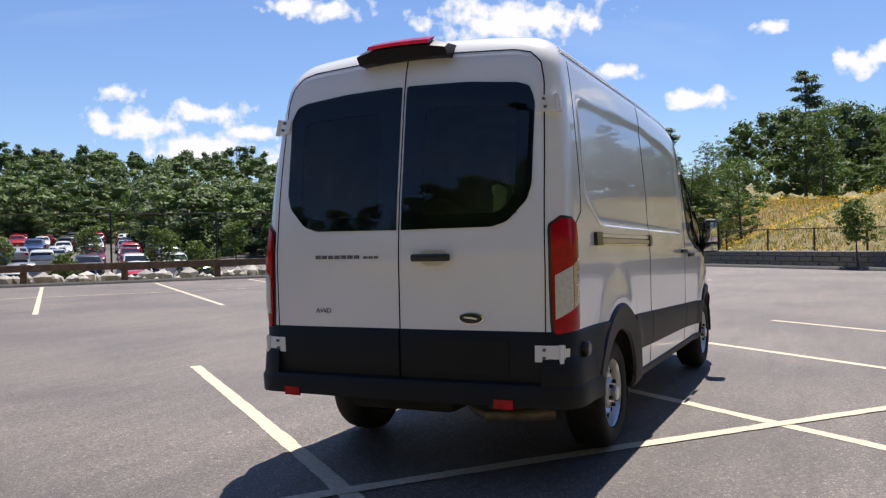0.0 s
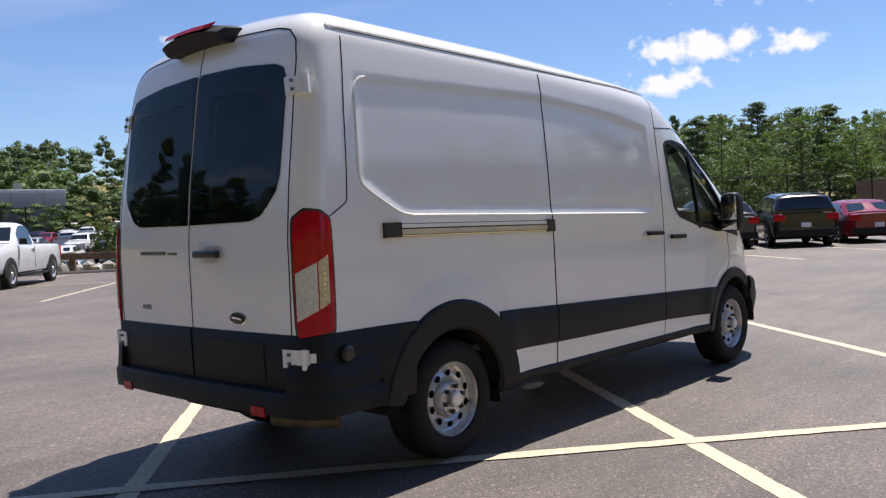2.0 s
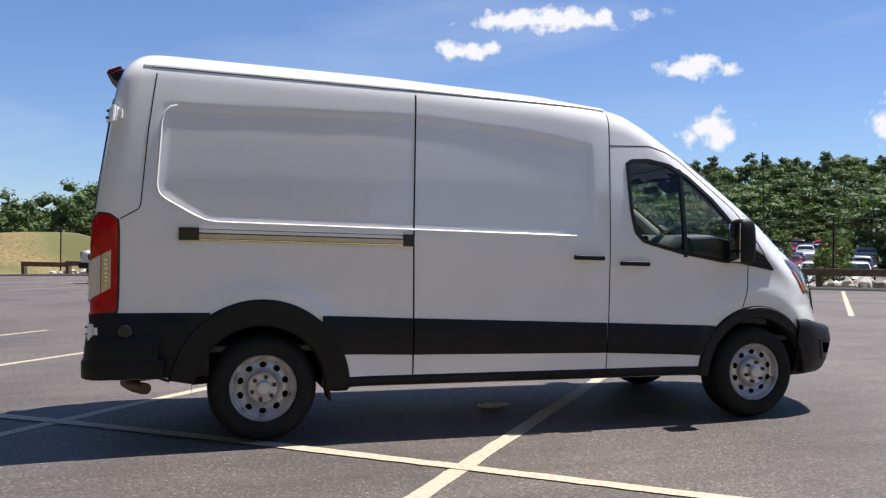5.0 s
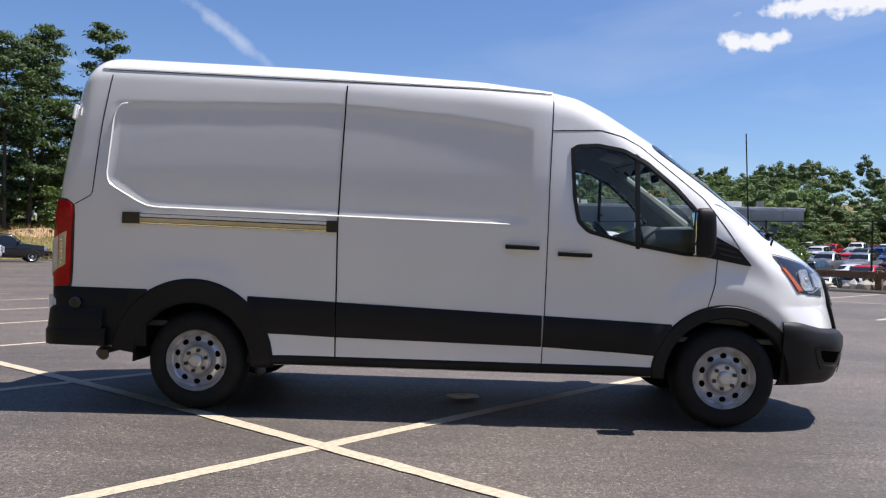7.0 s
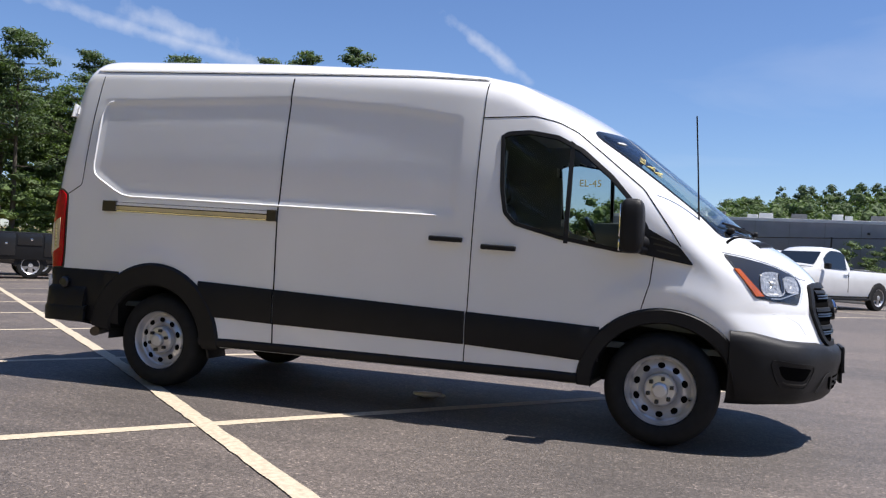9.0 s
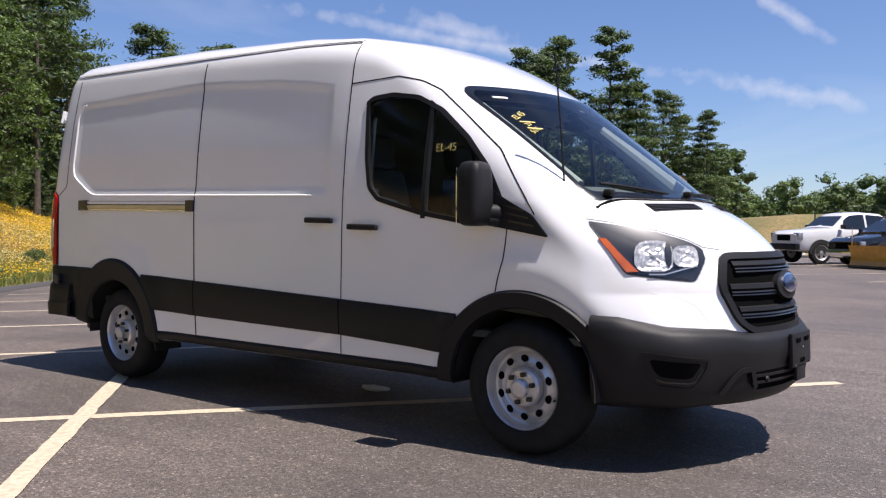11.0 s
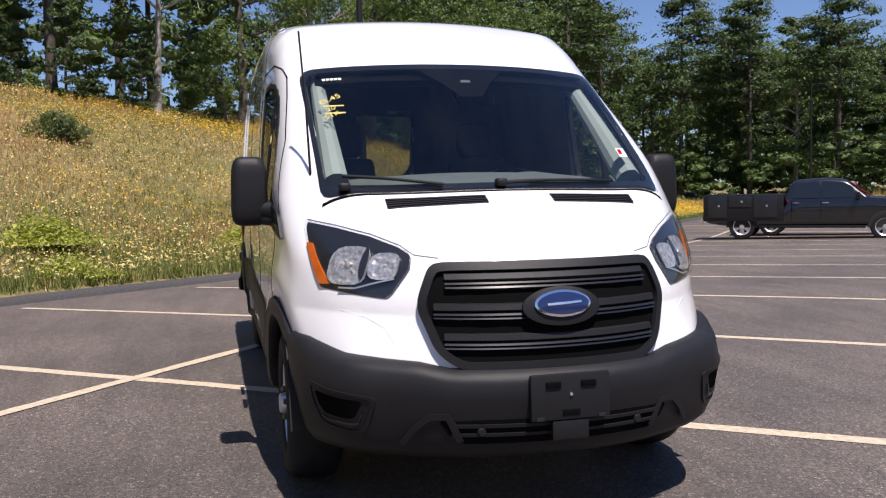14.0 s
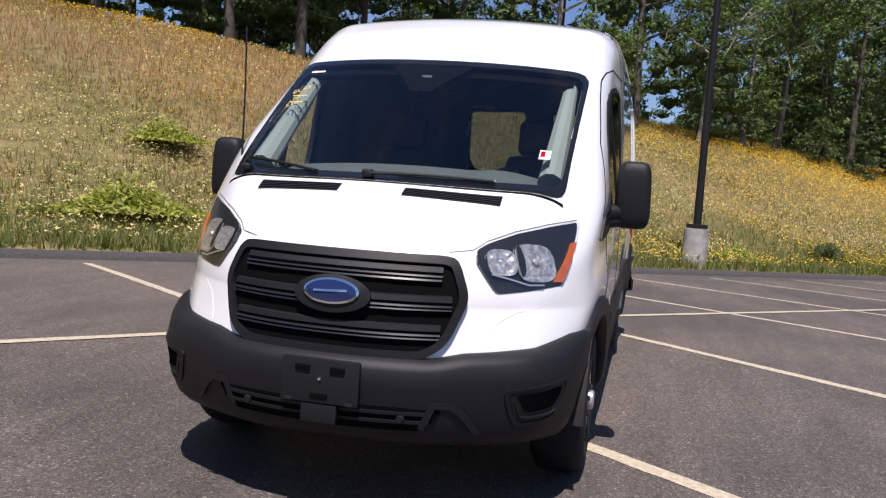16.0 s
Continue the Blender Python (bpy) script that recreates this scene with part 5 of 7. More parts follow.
# ---- round the lot ----
M_KERB = material("kerb_asphalt", (0.055, 0.052, 0.05), 0.9, vary=0.3, scale=40, bump=0.8, bump_scale=90)
M_TIMBER = material("weathered_timber", (0.17, 0.105, 0.065), 0.8, vary=0.3, scale=5, bump=0.4, bump_scale=60)
M_ROCK = material("pale_riprap", (0.42, 0.39, 0.35), 0.9, vary=0.2, scale=6, bump=0.5, bump_scale=20, spread=0.35)
M_BLOCKWALL = material("grey_block", (0.17, 0.17, 0.165), 0.9, vary=0.2, scale=10, bump=0.4, bump_scale=50)
M_CONCRETE = material("concrete", (0.42, 0.40, 0.37), 0.85, vary=0.15, scale=8, bump=0.3, bump_scale=60, second=(0.30, 0.28, 0.26), second_scale=3.0)
M_POLE = material("dark_bronze_pole", (0.018, 0.016, 0.015), 0.45, 0.3)
M_SAND = material("bare_sand", (0.33, 0.225, 0.13), 0.95, vary=0.35, scale=3)
M_FENCE = material("black_fence_steel", (0.02, 0.02, 0.02), 0.5, 0.4)
M_RUSTPOST = material("rusty_post", (0.10, 0.06, 0.04), 0.8, vary=0.25, scale=8)
M_MESHWIRE = bpy.data.materials.new("chain_link_fabric")
M_MESHWIRE.use_nodes = True
_nt = M_MESHWIRE.node_tree
_nt.nodes.clear()
_o, _t, _d, _m = (_nt.nodes.new(k) for k in ("ShaderNodeOutputMaterial", "ShaderNodeBsdfTransparent", "ShaderNodeBsdfDiffuse", "ShaderNodeMixShader"))
_d.inputs[0].default_value = (0.03, 0.03, 0.03, 1)
_m.inputs[0].default_value = 0.16
_nt.links.new(_t.outputs[0], _m.inputs[1])
_nt.links.new(_d.outputs[0], _m.inputs[2])
_nt.links.new(_m.outputs[0], _o.inputs[0])
M_WALLGREY = material("grey_cladding", (0.21, 0.215, 0.225), 0.7, vary=0.08, scale=0.8)
M_ROOFWHITE = material("pale_roof", (0.62, 0.62, 0.60), 0.7, vary=0.1, scale=1.0)


def gh(u, v):
    return float(ground_height(np.array(u, float), np.array(v, float)))


def kerb(name, line, label):
    """A low berm of asphalt along a line of lot places."""
    vs, fs = [], []
    prof = [(-0.02, -0.05), (0.02, 0.045), (0.10, 0.105), (0.20, 0.115), (0.30, 0.09), (0.42, -0.05)]
    pts = [Vector(p) for p in line]
    for i, p in enumerate(pts):
        d = (pts[min(i + 1, len(pts) - 1)] - pts[max(i - 1, 0)]).normalized()
        nrm = Vector((-d.y, d.x))
        for o, z in prof:
            j = random.uniform(-0.008, 0.008)
            q = p + nrm * (o + j)
            vs.append(lot(q.x, q.y, z + j))
    m = len(prof)
    for i in range(len(pts) - 1):
        for k in range(m - 1):
            fs.append((i * m + k, (i + 1) * m + k, (i + 1) * m + k + 1, i * m + k + 1))
    ob = link_mesh(name, vs, fs, M_KERB, sharp=60)
    return tagged(ob, label, "kerb", kind="structure")


kerb("kerb", [(float(kerb_u(v)), v) for v in np.arange(-20, 60, 0.5)], "low dark asphalt kerb at the foot of the bank")
kerb("kerb", [(30.0, v) for v in np.arange(60, -20.6, -0.5)], "low dark asphalt kerb by the timber guard rail")
kerb("kerb", [(u, -20.4) for u in np.arange(30, -6, -0.5)], "low dark asphalt kerb below the block wall")
kerb("kerb", [(u, 60.0) for u in np.arange(-3, 30.1, 0.5)], "low dark asphalt kerb at the far end")

# timber guard rail
rail_thing = new("guard_rail")
tagged(rail_thing, "weathered brown timber guard rail along the lot edge", "guard rail")
for k in range(18):
    v0 = -19.5 + k * 3.6
    block("post", Matrix.Translation(lot(31.6, v0, 0.32)) @ Matrix.Rotation(TH, 4, "Z"), (0.24, 0.24, 1.0), M_TIMBER, rail_thing, "", 0.015)
    if k < 17:
        block("rail", Matrix.Translation(lot(31.42, v0 + 1.8, 0.64)) @ Matrix.Rotation(TH + radians(random.uniform(-0.3, 0.3)), 4, "Z"), (0.15, 3.58, 0.27), M_TIMBER, rail_thing, "", 0.015)

# riprap behind it
rng = np.random.RandomState(5)
vs, fs = [], []
ico = bmesh.new()
bmesh.ops.create_icosphere(ico, subdivisions=1, radius=1.0)
ico_v = np.array([v.co[:] for v in ico.verts])
ico_f = [tuple(v.index for v in f.verts) for f in ico.faces]
ico.free()
for k in range(950):
    u, v = rng.uniform(31.9, 36.5), rng.uniform(-20, 41)
    s = rng.uniform(0.13, 0.42)
    z = gh(u, v) + s * 0.3
    p = ico_v * (s * rng.uniform(0.6, 1.15, 3)) * rng.uniform(0.8, 1.15, (len(ico_v), 1))
    a = rng.uniform(0, 6.28)
    base = len(vs)
    c = lot(u, v, z)
    for q in p:
        vs.append((c[0] + q[0] * math.cos(a) - q[1] * math.sin(a), c[1] + q[0] * math.sin(a) + q[1] * math.cos(a), c[2] + q[2]))
    fs += [tuple(base + i for i in f) for f in ico_f]
riprap = link_mesh("riprap", vs, fs, M_ROCK, smooth=False)
tagged(riprap, "loose pale stones on the slope below the rail", "stones", kind="stuff")


def chain_fence(name, label, pts, height, mat, step=3.0):
    """Posts, a top rail and the wire fabric along lot places; it follows the land."""
    root = new(name)
    tagged(root, label, "fence")
    line = []
    for (u0, v0), (u1, v1) in zip(pts[:-1], pts[1:]):
        n = max(1, int(math.hypot(u1 - u0, v1 - v0) / step))
        for i in range(n):
            line.append((u0 + (u1 - u0) * i / n, v0 + (v1 - v0) * i / n))
    line.append(pts[-1])
    tops = []
    for u, v in line:
        z = gh(u, v)
        zt = z + height
        tops.append((lot(u, v, z), lot(u, v, zt)))
        tube("fence_post", [lot(u, v, z - 0.3), lot(u, v, zt + 0.05)], 0.04, mat, root, "", 8)
    tube("top_rail", [t[1] for t in tops], 0.025, mat, root, "", 6)
    vs = [q for t in tops for q in t]
    link_mesh("wire_fabric", vs, [(2 * i, 2 * i + 2, 2 * i + 3, 2 * i + 1) for i in range(len(tops) - 1)], M_MESHWIRE, root, "thin chain-link wire", smooth=False)
    return root


chain_fence("chain_link_fence", "tall black chain-link fence above the lower lot", [(34.5, -24), (34.5, 42)], 3.15, M_FENCE, 4.3)
chain_fence("wire_fence", "low rusty wire fence at the foot of the hillside", [(36, -23.6), (-4, -23.6)], 1.5, M_RUSTPOST, 2.4)

# stacked block wall at the lot's end, one course of pieces on another
wall = link_mesh("retaining_wall", [lot(u, v, z) for u in (-5.5, 36) for v in (-22.55, -22.0) for z in (-0.2, 0.62)], [(0, 1, 3, 2), (4, 6, 7, 5), (0, 4, 5, 1), (2, 3, 7, 6), (1, 5, 7, 3)], M_BLOCKWALL, smooth=False)
tagged(wall, "low wall of stacked grey concrete blocks", "wall", kind="structure")
bm = bmesh.new()
bmesh.ops.create_cube(bm, size=1.0)
for v_ in bm.verts:
    v_.co = Vector((v_.co.x * 0.60, v_.co.y * 0.12, v_.co.z * 0.195))
bmesh.ops.bevel(bm, geom=bm.edges[:], offset=0.02, segments=1, affect="EDGES")
block_mesh = bpy.data.meshes.new("block")
bm.to_mesh(block_mesh)
bm.free()
block_mesh.materials.append(M_BLOCKWALL)
for row in range(3):
    for k in range(66):
        u = -5.2 + k * 0.62 + (0.31 if row % 2 else 0)
        ob = new("block", block_mesh)
        ob.parent = wall
        ob.matrix_local = Matrix.Translation(lot(u, -21.98 + random.uniform(-0.02, 0.02), 0.11 + row * 0.205)) @ Matrix.Rotation(TH, 4, "Z")

# wooden steps screen by the wall
screen_fence = new("timber_screen")
tagged(screen_fence, "grey timber slat screen beside the block wall", "fence")
for k in range(9):
    block("slat", Matrix.Translation(lot(35 + k * 0.55, -25.5 - k * 0.12, 1.2)) @ Matrix.Rotation(TH, 4, "Z"), (0.42, 0.06, 2.6), M_TIMBER, screen_fence, "", 0.01)


def lamp_post(label, u, v, z0, top, base=True, arms=1, turn=0.0):
    root = new("lamp_post")
    tagged(root, label, "lamp post")
    p = lot(u, v, z0)
    if base:
        vs, fs = [], []
        tube("concrete_base", [(p[0], p[1], z0 - 0.5), (p[0], p[1], z0 + 0.78)], 0.29, M_CONCRETE, root, "pale round concrete base", 28)
        zb = z0 + 0.78
        block("base_plate", pose(p[0], p[1], zb + 0.05, 0, 0, 30), (0.36, 0.36, 0.10), M_POLE, root, "", 0.015)
    else:
        zb = z0
    tube("pole", [(p[0], p[1], zb), (p[0], p[1], top)], [0.095, 0.065], M_POLE, root, "dark bronze pole", 16)
    for k in range(arms):
        a = turn + math.pi * k
        d = Vector((math.cos(a), math.sin(a), 0))
        c = Vector((p[0], p[1], top - 0.05))
        tube("lamp_arm", [c, c + d * 0.35], 0.03, M_POLE, root, "", 8)
        block("lamp_head", Matrix.Translation(c + d * 0.65) @ Matrix.Rotation(a, 4, "Z"), (0.6, 0.34, 0.10), M_POLE, root, "flat dark lamp head", 0.03)
    return root


lamp_post("dark lamp post on a concrete base beside the meadow", -6.2, 13.85, gh(-6.2, 13.85) - 0.22, 8.0, True, 1, 0.6)
lamp_post("dark twin lamp post standing in the lower lot", 39.5, -9.3, gh(39.5, -9.3), 3.9, False, 2, 2.0)
lamp_post("dark lamp post standing in the lower lot", 48.5, 24.5, gh(48.5, 24.5), 5.9, False, 1, 2.0)
lamp_post("dark lamp post near the far woods", 2.0, 66.0, gh(2, 66), 9.0, False, 1, 1.0)
# radio mast on the wooded hill
mast = new("radio_mast")
tagged(mast, "thin steel radio mast above the trees", "mast")
mp = Vector((293, 237, 0))
for k in range(3):
    a = 2.1 * k
    tube("mast_leg", [mp + Vector((1.1 * math.cos(a), 1.1 * math.sin(a), 5)), mp + Vector((0.8 * math.cos(a), 0.8 * math.sin(a), 43))], 0.16, M_BLOCKWALL, mast, "", 5)
for k in range(14):
    z = 8 + k * 2.5
    for j in range(3):
        a, b = 2.1 * j, 2.1 * (j + 1)
        tube("mast_brace", [mp + Vector((math.cos(a), math.sin(a), z)), mp + Vector((math.cos(b), math.sin(b), z + 2.4))], 0.08, M_BLOCKWALL, mast, "", 4)
block("mast_antenna", Matrix.Translation(mp + Vector((0, 0, 42.5))), (2.6, 2.6, 1.2), M_BLOCKWALL, mast, "", 0.2)

# lower lot
low_u, low_v = np.linspace(42, 126, 10), np.linspace(-45, 62, 9)
lu, lv = np.meshgrid(low_u, low_v, indexing="ij")
lower = link_mesh("road", np.stack([1.165 + lu * CU - lv * SU, -1.874 + lu * SU + lv * CU, dip(1.165 + lu * CU - lv * SU) + low_z(lu)], -1).reshape(-1, 3), grid_faces(*lu.shape), M_ASPHALT)
tagged(lower, "asphalt of the lower car park", "pavement", kind="structure")

# warehouse beyond
ware = new("warehouse")
tagged(ware, "long low grey warehouse with a pale roof", "building")
WM = Matrix.Translation((16.5, 119, 0.5)) @ Matrix.Rotation(radians(-3), 4, "Z")
block("wall", WM @ pose(0, 0, 3.5), (58, 18, 7.0), M_WALLGREY, ware, "dark grey clad wall", 0.05)
block("roof", WM @ pose(0, 0.2, 7.15), (58.4, 18.3, 0.45), M_ROOFWHITE, ware, "pale roof edge", 0.05)
rng = np.random.RandomState(11)
for k in range(16):
    x = -25 + k * 3.3 + rng.uniform(-1.2, 1.2)
    block("roof_unit", WM @ pose(x, rng.uniform(-8, -3), 7.35 + 0.4), (rng.uniform(0.7, 2.4), rng.uniform(0.8, 1.6), rng.uniform(0.5, 1.5)), M_ROOFWHITE if k % 3 else M_BLOCKWALL, ware, "pale roof plant", 0.05)
for k in range(14):
    block("wall_joint", WM @ pose(-27 + k * 4.1, -9.01, 3.5), (0.06, 0.05, 6.9), M_BLOCKWALL, ware, "", 0.0)
for x in (-12, 2.5, 15):
    block("wall_lamp", WM @ pose(x, -9.15, 5.8), (0.35, 0.3, 0.3), M_POLE, ware, "", 0.05)

# a scrap of plastic under the van
bm = bmesh.new()
bmesh.ops.create_uvsphere(bm, u_segments=14, v_segments=8, radius=1.0)
for v_ in bm.verts:
    w_ = noise.noise(v_.co * 2.2)
    v_.co = Vector((1.92 + v_.co.x * 0.13 * (1 + 0.3 * w_), -0.1 + v_.co.y * 0.05 * (1 + 0.4 * w_), 0.022 + v_.co.z * 0.02 * (1 + 0.5 * w_)))
me = bpy.data.meshes.new("crushed_bottle")
bm.to_mesh(me)
bm.free()
me.shade_smooth()
me.materials.append(M_LABEL)
tagged(new("crushed_bottle", me), "crushed pale plastic bottle on the asphalt under the van", "litter")

# ---- parked vehicles ----
M_CARGLASS = material("car_glass", (0.012, 0.015, 0.017), 0.06, coat=0.6)
PAINTS = {}


def paint(name, rgb, rough=0.25, metal=0.0):
    if name not in PAINTS:
        PAINTS[name] = material(name + "_car_paint", rgb, rough, metal, vary=0.04, scale=2, coat=0.8)
    return PAINTS[name]


P_BLACK = paint("black", (0.008, 0.008, 0.009))
P_GREY = paint("dark_grey", (0.05, 0.052, 0.055), 0.3, 0.3)
P_WHITE = paint("white", (0.72, 0.72, 0.71))
P_RED = paint("dark_red", (0.22, 0.008, 0.015))
P_BRIGHT = paint("bright_red", (0.5, 0.01, 0.012))
P_SILVER = paint("silver", (0.42, 0.43, 0.44), 0.3, 0.6)
P_BLUE = paint("mid_blue", (0.03, 0.07, 0.2))
M_YELLOW = material("plow_yellow", (0.55, 0.27, 0.02), 0.45, vary=0.15, scale=6, coat=0.3)

SPECS = {
    "sedan": dict(L=4.9, W=1.85, wb=2.83, fo=0.95, R=0.34, gc=0.2, belt=0.93, nose=0.72, cowl=0.95, tail=1.0, roof=[(-1.95, 1.0), (-1.1, 1.40), (-0.2, 1.46), (0.35, 1.42), (1.25, 0.97)], win=[(-1.15, -0.25), (-0.17, 0.85)]),
    "suv": dict(L=5.0, W=2.0, wb=3.0, fo=0.93, R=0.39, gc=0.25, belt=1.12, nose=1.0, cowl=1.15, tail=1.12, roof=[(-2.35, 1.15), (-2.15, 1.68), (-0.6, 1.78), (0.35, 1.74), (1.25, 1.18)], win=[(-2.0, -1.1), (-1.0, -0.1), (0.0, 0.9)]),
    "crossover": dict(L=4.8, W=1.95, wb=2.85, fo=0.95, R=0.37, gc=0.24, belt=1.08, nose=0.95, cowl=1.1, tail=1.08, roof=[(-2.25, 1.12), (-1.75, 1.58), (-0.6, 1.70), (0.3, 1.66), (1.25, 1.12)], win=[(-1.7, -1.05), (-0.95, -0.1), (0.0, 0.9)]),
    "pickup": dict(L=5.9, W=2.03, wb=3.68, fo=0.95, R=0.41, gc=0.36, belt=1.22, nose=1.15, cowl=1.27, tail=1.25, roof=[(-0.92, 1.25), (-0.80, 1.86), (0.1, 1.93), (0.72, 1.88), (1.45, 1.27)], win=[(-0.72, 0.0), (0.1, 0.98)]),
    "single": dict(L=5.9, W=2.03, wb=3.6, fo=0.98, R=0.42, gc=0.38, belt=1.25, nose=1.2, cowl=1.32, tail=1.28, roof=[(-0.15, 1.28), (-0.05, 1.90), (0.55, 1.97), (0.85, 1.92), (1.55, 1.32)], win=[(0.02, 1.1)]),
    "crew": dict(L=6.2, W=2.05, wb=4.0, fo=0.98, R=0.44, gc=0.45, belt=1.34, nose=1.3, cowl=1.4, tail=1.36, roof=[(-0.98, 1.36), (-0.85, 1.98), (0.2, 2.05), (0.85, 2.0), (1.6, 1.4)], win=[(-0.75, 0.05), (0.15, 1.1)]),
    "utility": dict(L=6.7, W=2.1, wb=4.4, fo=1.0, R=0.43, gc=0.45, belt=1.36, nose=1.32, cowl=1.42, tail=0.9, roof=[(-0.65, 1.38), (-0.52, 1.98), (0.5, 2.06), (1.2, 2.0), (1.9, 1.42)], win=[(-0.42, 0.38), (0.48, 1.42)]),
}


def vehicle(kind, name, label, cat, mat, u, v, heading, detail=True, cap=False, chrome=False, z=0.0, group="", far=False):
    """A parked vehicle at a lot place. heading: degrees from the u axis to its nose."""
    sp = SPECS[kind]
    root = new(name)
    tagged(root, label, cat, group)
    L, W, R, gc, belt = sp["L"], sp["W"], sp["R"], sp["gc"], sp["belt"]
    h = L / 2
    xr, zr = [p[0] for p in sp["roof"]], [p[1] for p in sp["roof"]]
    nose_x = h
    xs = np.concatenate([np.linspace(-h, -h + 0.3, 5), np.linspace(-h + 0.5, h - 0.5, 18), np.linspace(h - 0.3, h, 5)])
    ctop = np.interp(xs, [-h, xr[0] - 0.05, xr[0] + 0.05, xr[-1], h - 0.25, h], [sp["tail"] - 0.04, sp["tail"], belt, sp["cowl"], sp["nose"], sp["nose"] - 0.14])
    half = W / 2 * (1 - 0.10 * np.abs(xs / h) ** 5 - 0.10 * np.abs(xs / h) ** 22)
    lift = 0.16 * np.abs(xs / h) ** 12
    prof = [(0.0, 0.0), (0.82, 0.0), (0.96, 0.08), (1.0, 0.3), (1.0, 0.62), (0.985, 0.86), (0.95, 0.97), (0.84, 1.0), (0.0, 1.02)]
    ring = [(y, t) for y, t in prof] + [(-y, t) for y, t in prof[-2:0:-1]]
    m = len(ring)
    vs, fs = [], []
    for x, t, w, g in zip(xs, ctop, half, lift):
        for y, k in ring:
            vs.append((x, y * w, gc + g + (t - gc - g) * k))
    for i in range(len(xs) - 1):
        for k in range(m):
            j = (k + 1) % m
            fs.append((i * m + k, i * m + j, (i + 1) * m + j, (i + 1) * m + k))
    fs += [tuple(range(m))[::-1], tuple(range((len(xs) - 1) * m, len(xs) * m))]
    link_mesh("body", vs, fs, mat, root, "", sharp=40)

    wb_, wt_ = W / 2 * 0.955, W / 2 * 0.76
    zmax = max(zr)

    def wide(zz, base=belt, up=zmax):
        return wb_ + (wt_ - wb_) * np.clip((zz - base) / (up - base), 0, 1)

    def cabin(nm, rx, rz, mt):
        line = table(list(zip(rx, rz)), 0.10)
        ex = np.unique(np.concatenate([np.linspace(rx[0], rx[-1], 26), rx]))
        vs, fs = [], []
        for x in ex:
            t = float(line(x))
            b0 = belt - 0.06
            tt = max(t, b0 + 0.03)
            sec = [(wide(b0), b0), (wide(b0 + (tt - b0) * 0.5), b0 + (tt - b0) * 0.5), (wide(tt - 0.05), max(tt - 0.10, b0)), (wide(tt) - 0.045, tt - 0.045), (wide(tt) - 0.12, tt - 0.012), (wide(tt) * 0.5, tt + 0.012), (0, tt + 0.018)]
            sec = sec + [(-y, zz) for y, zz in sec[-2::-1]]
            for y, zz in sec:
                vs.append((x, float(y), float(zz)))
        n = 13
        for i in range(len(ex) - 1):
            for k in range(n - 1):
                fs.append((i * n + k, i * n + k + 1, (i + 1) * n + k + 1, (i + 1) * n + k))
        fs += [tuple(range(n)), tuple(range((len(ex) - 1) * n, len(ex) * n))[::-1]]
        bm = bmesh.new()
        bv = [bm.verts.new(q) for q in vs]
        for f in fs:
            bm.faces.new([bv[i] for i in f])
        return part(nm, bm, mt, root, "", sharp=35)

    def side_glass(x0, x1, rx, rz, top_gap=0.10):
        for s in (-1, 1):
            ex = np.linspace(x0, x1, 8)
            zt = np.maximum(table(list(zip(rx, rz)), 0.10)(ex) - top_gap, belt + 0.06)
            lo = [(x, s * (wide(belt + 0.03) + 0.008), belt + 0.03) for x in ex]
            hi = [(x, s * (wide(t) + 0.008), t) for x, t in zip(ex, zt)]
            link_mesh("side_window", lo + hi, [(i, i + 1, 9 + i, 8 + i) for i in range(7)], M_CARGLASS, root, "dark side window", smooth=False)

    def end_glass(nm, pa, pb, out):
        rows = []
        for t in (0.14, 0.45, 0.80):
            x, zz = pa[0] + (pb[0] - pa[0]) * t, pa[1] + (pb[1] - pa[1]) * t
            w = wide(zz) - 0.10
            rows.append([(x + out[0], y * w, zz + out[1]) for y in (-1, -0.5, 0, 0.5, 1)])
        link_mesh(nm, [q for r in rows for q in r], grid_faces(3, 5), M_CARGLASS, root, "dark glass", smooth=False)

    cabin("cabin", xr, zr, mat)
    for x0, x1 in sp["win"]:
        side_glass(x0, x1, xr, zr)
    end_glass("windscreen", (xr[-1], zr[-1]), (xr[-2], zr[-2]), (0.012, 0.012))
    end_glass("rear_window", (xr[0], zr[0]), (xr[1], zr[1]), (-0.012, 0.010))
    if cap:
        cx = [-h + 0.06, -h + 0.30, xr[0] - 0.12, xr[0] - 0.05]
        cz = [belt + 0.04, zmax - 0.04, zmax - 0.01, zmax - 0.05]
        cabin("bed_cap", cx, cz, mat)
        side_glass(cx[1] + 0.05, cx[2] - 0.05, cx, cz)
        end_glass("cap_window", (cx[0], cz[0]), (cx[1], cz[1]), (-0.012, 0.01))
    elif kind in ("pickup", "single", "crew"):
        block("bed_floor", pose((-h + xr[0]) / 2, 0, sp["tail"] + 0.012), (xr[0] + h - 0.25, W * 0.80, 0.02), M_BLACK, root, "dark open load bed", 0.004)
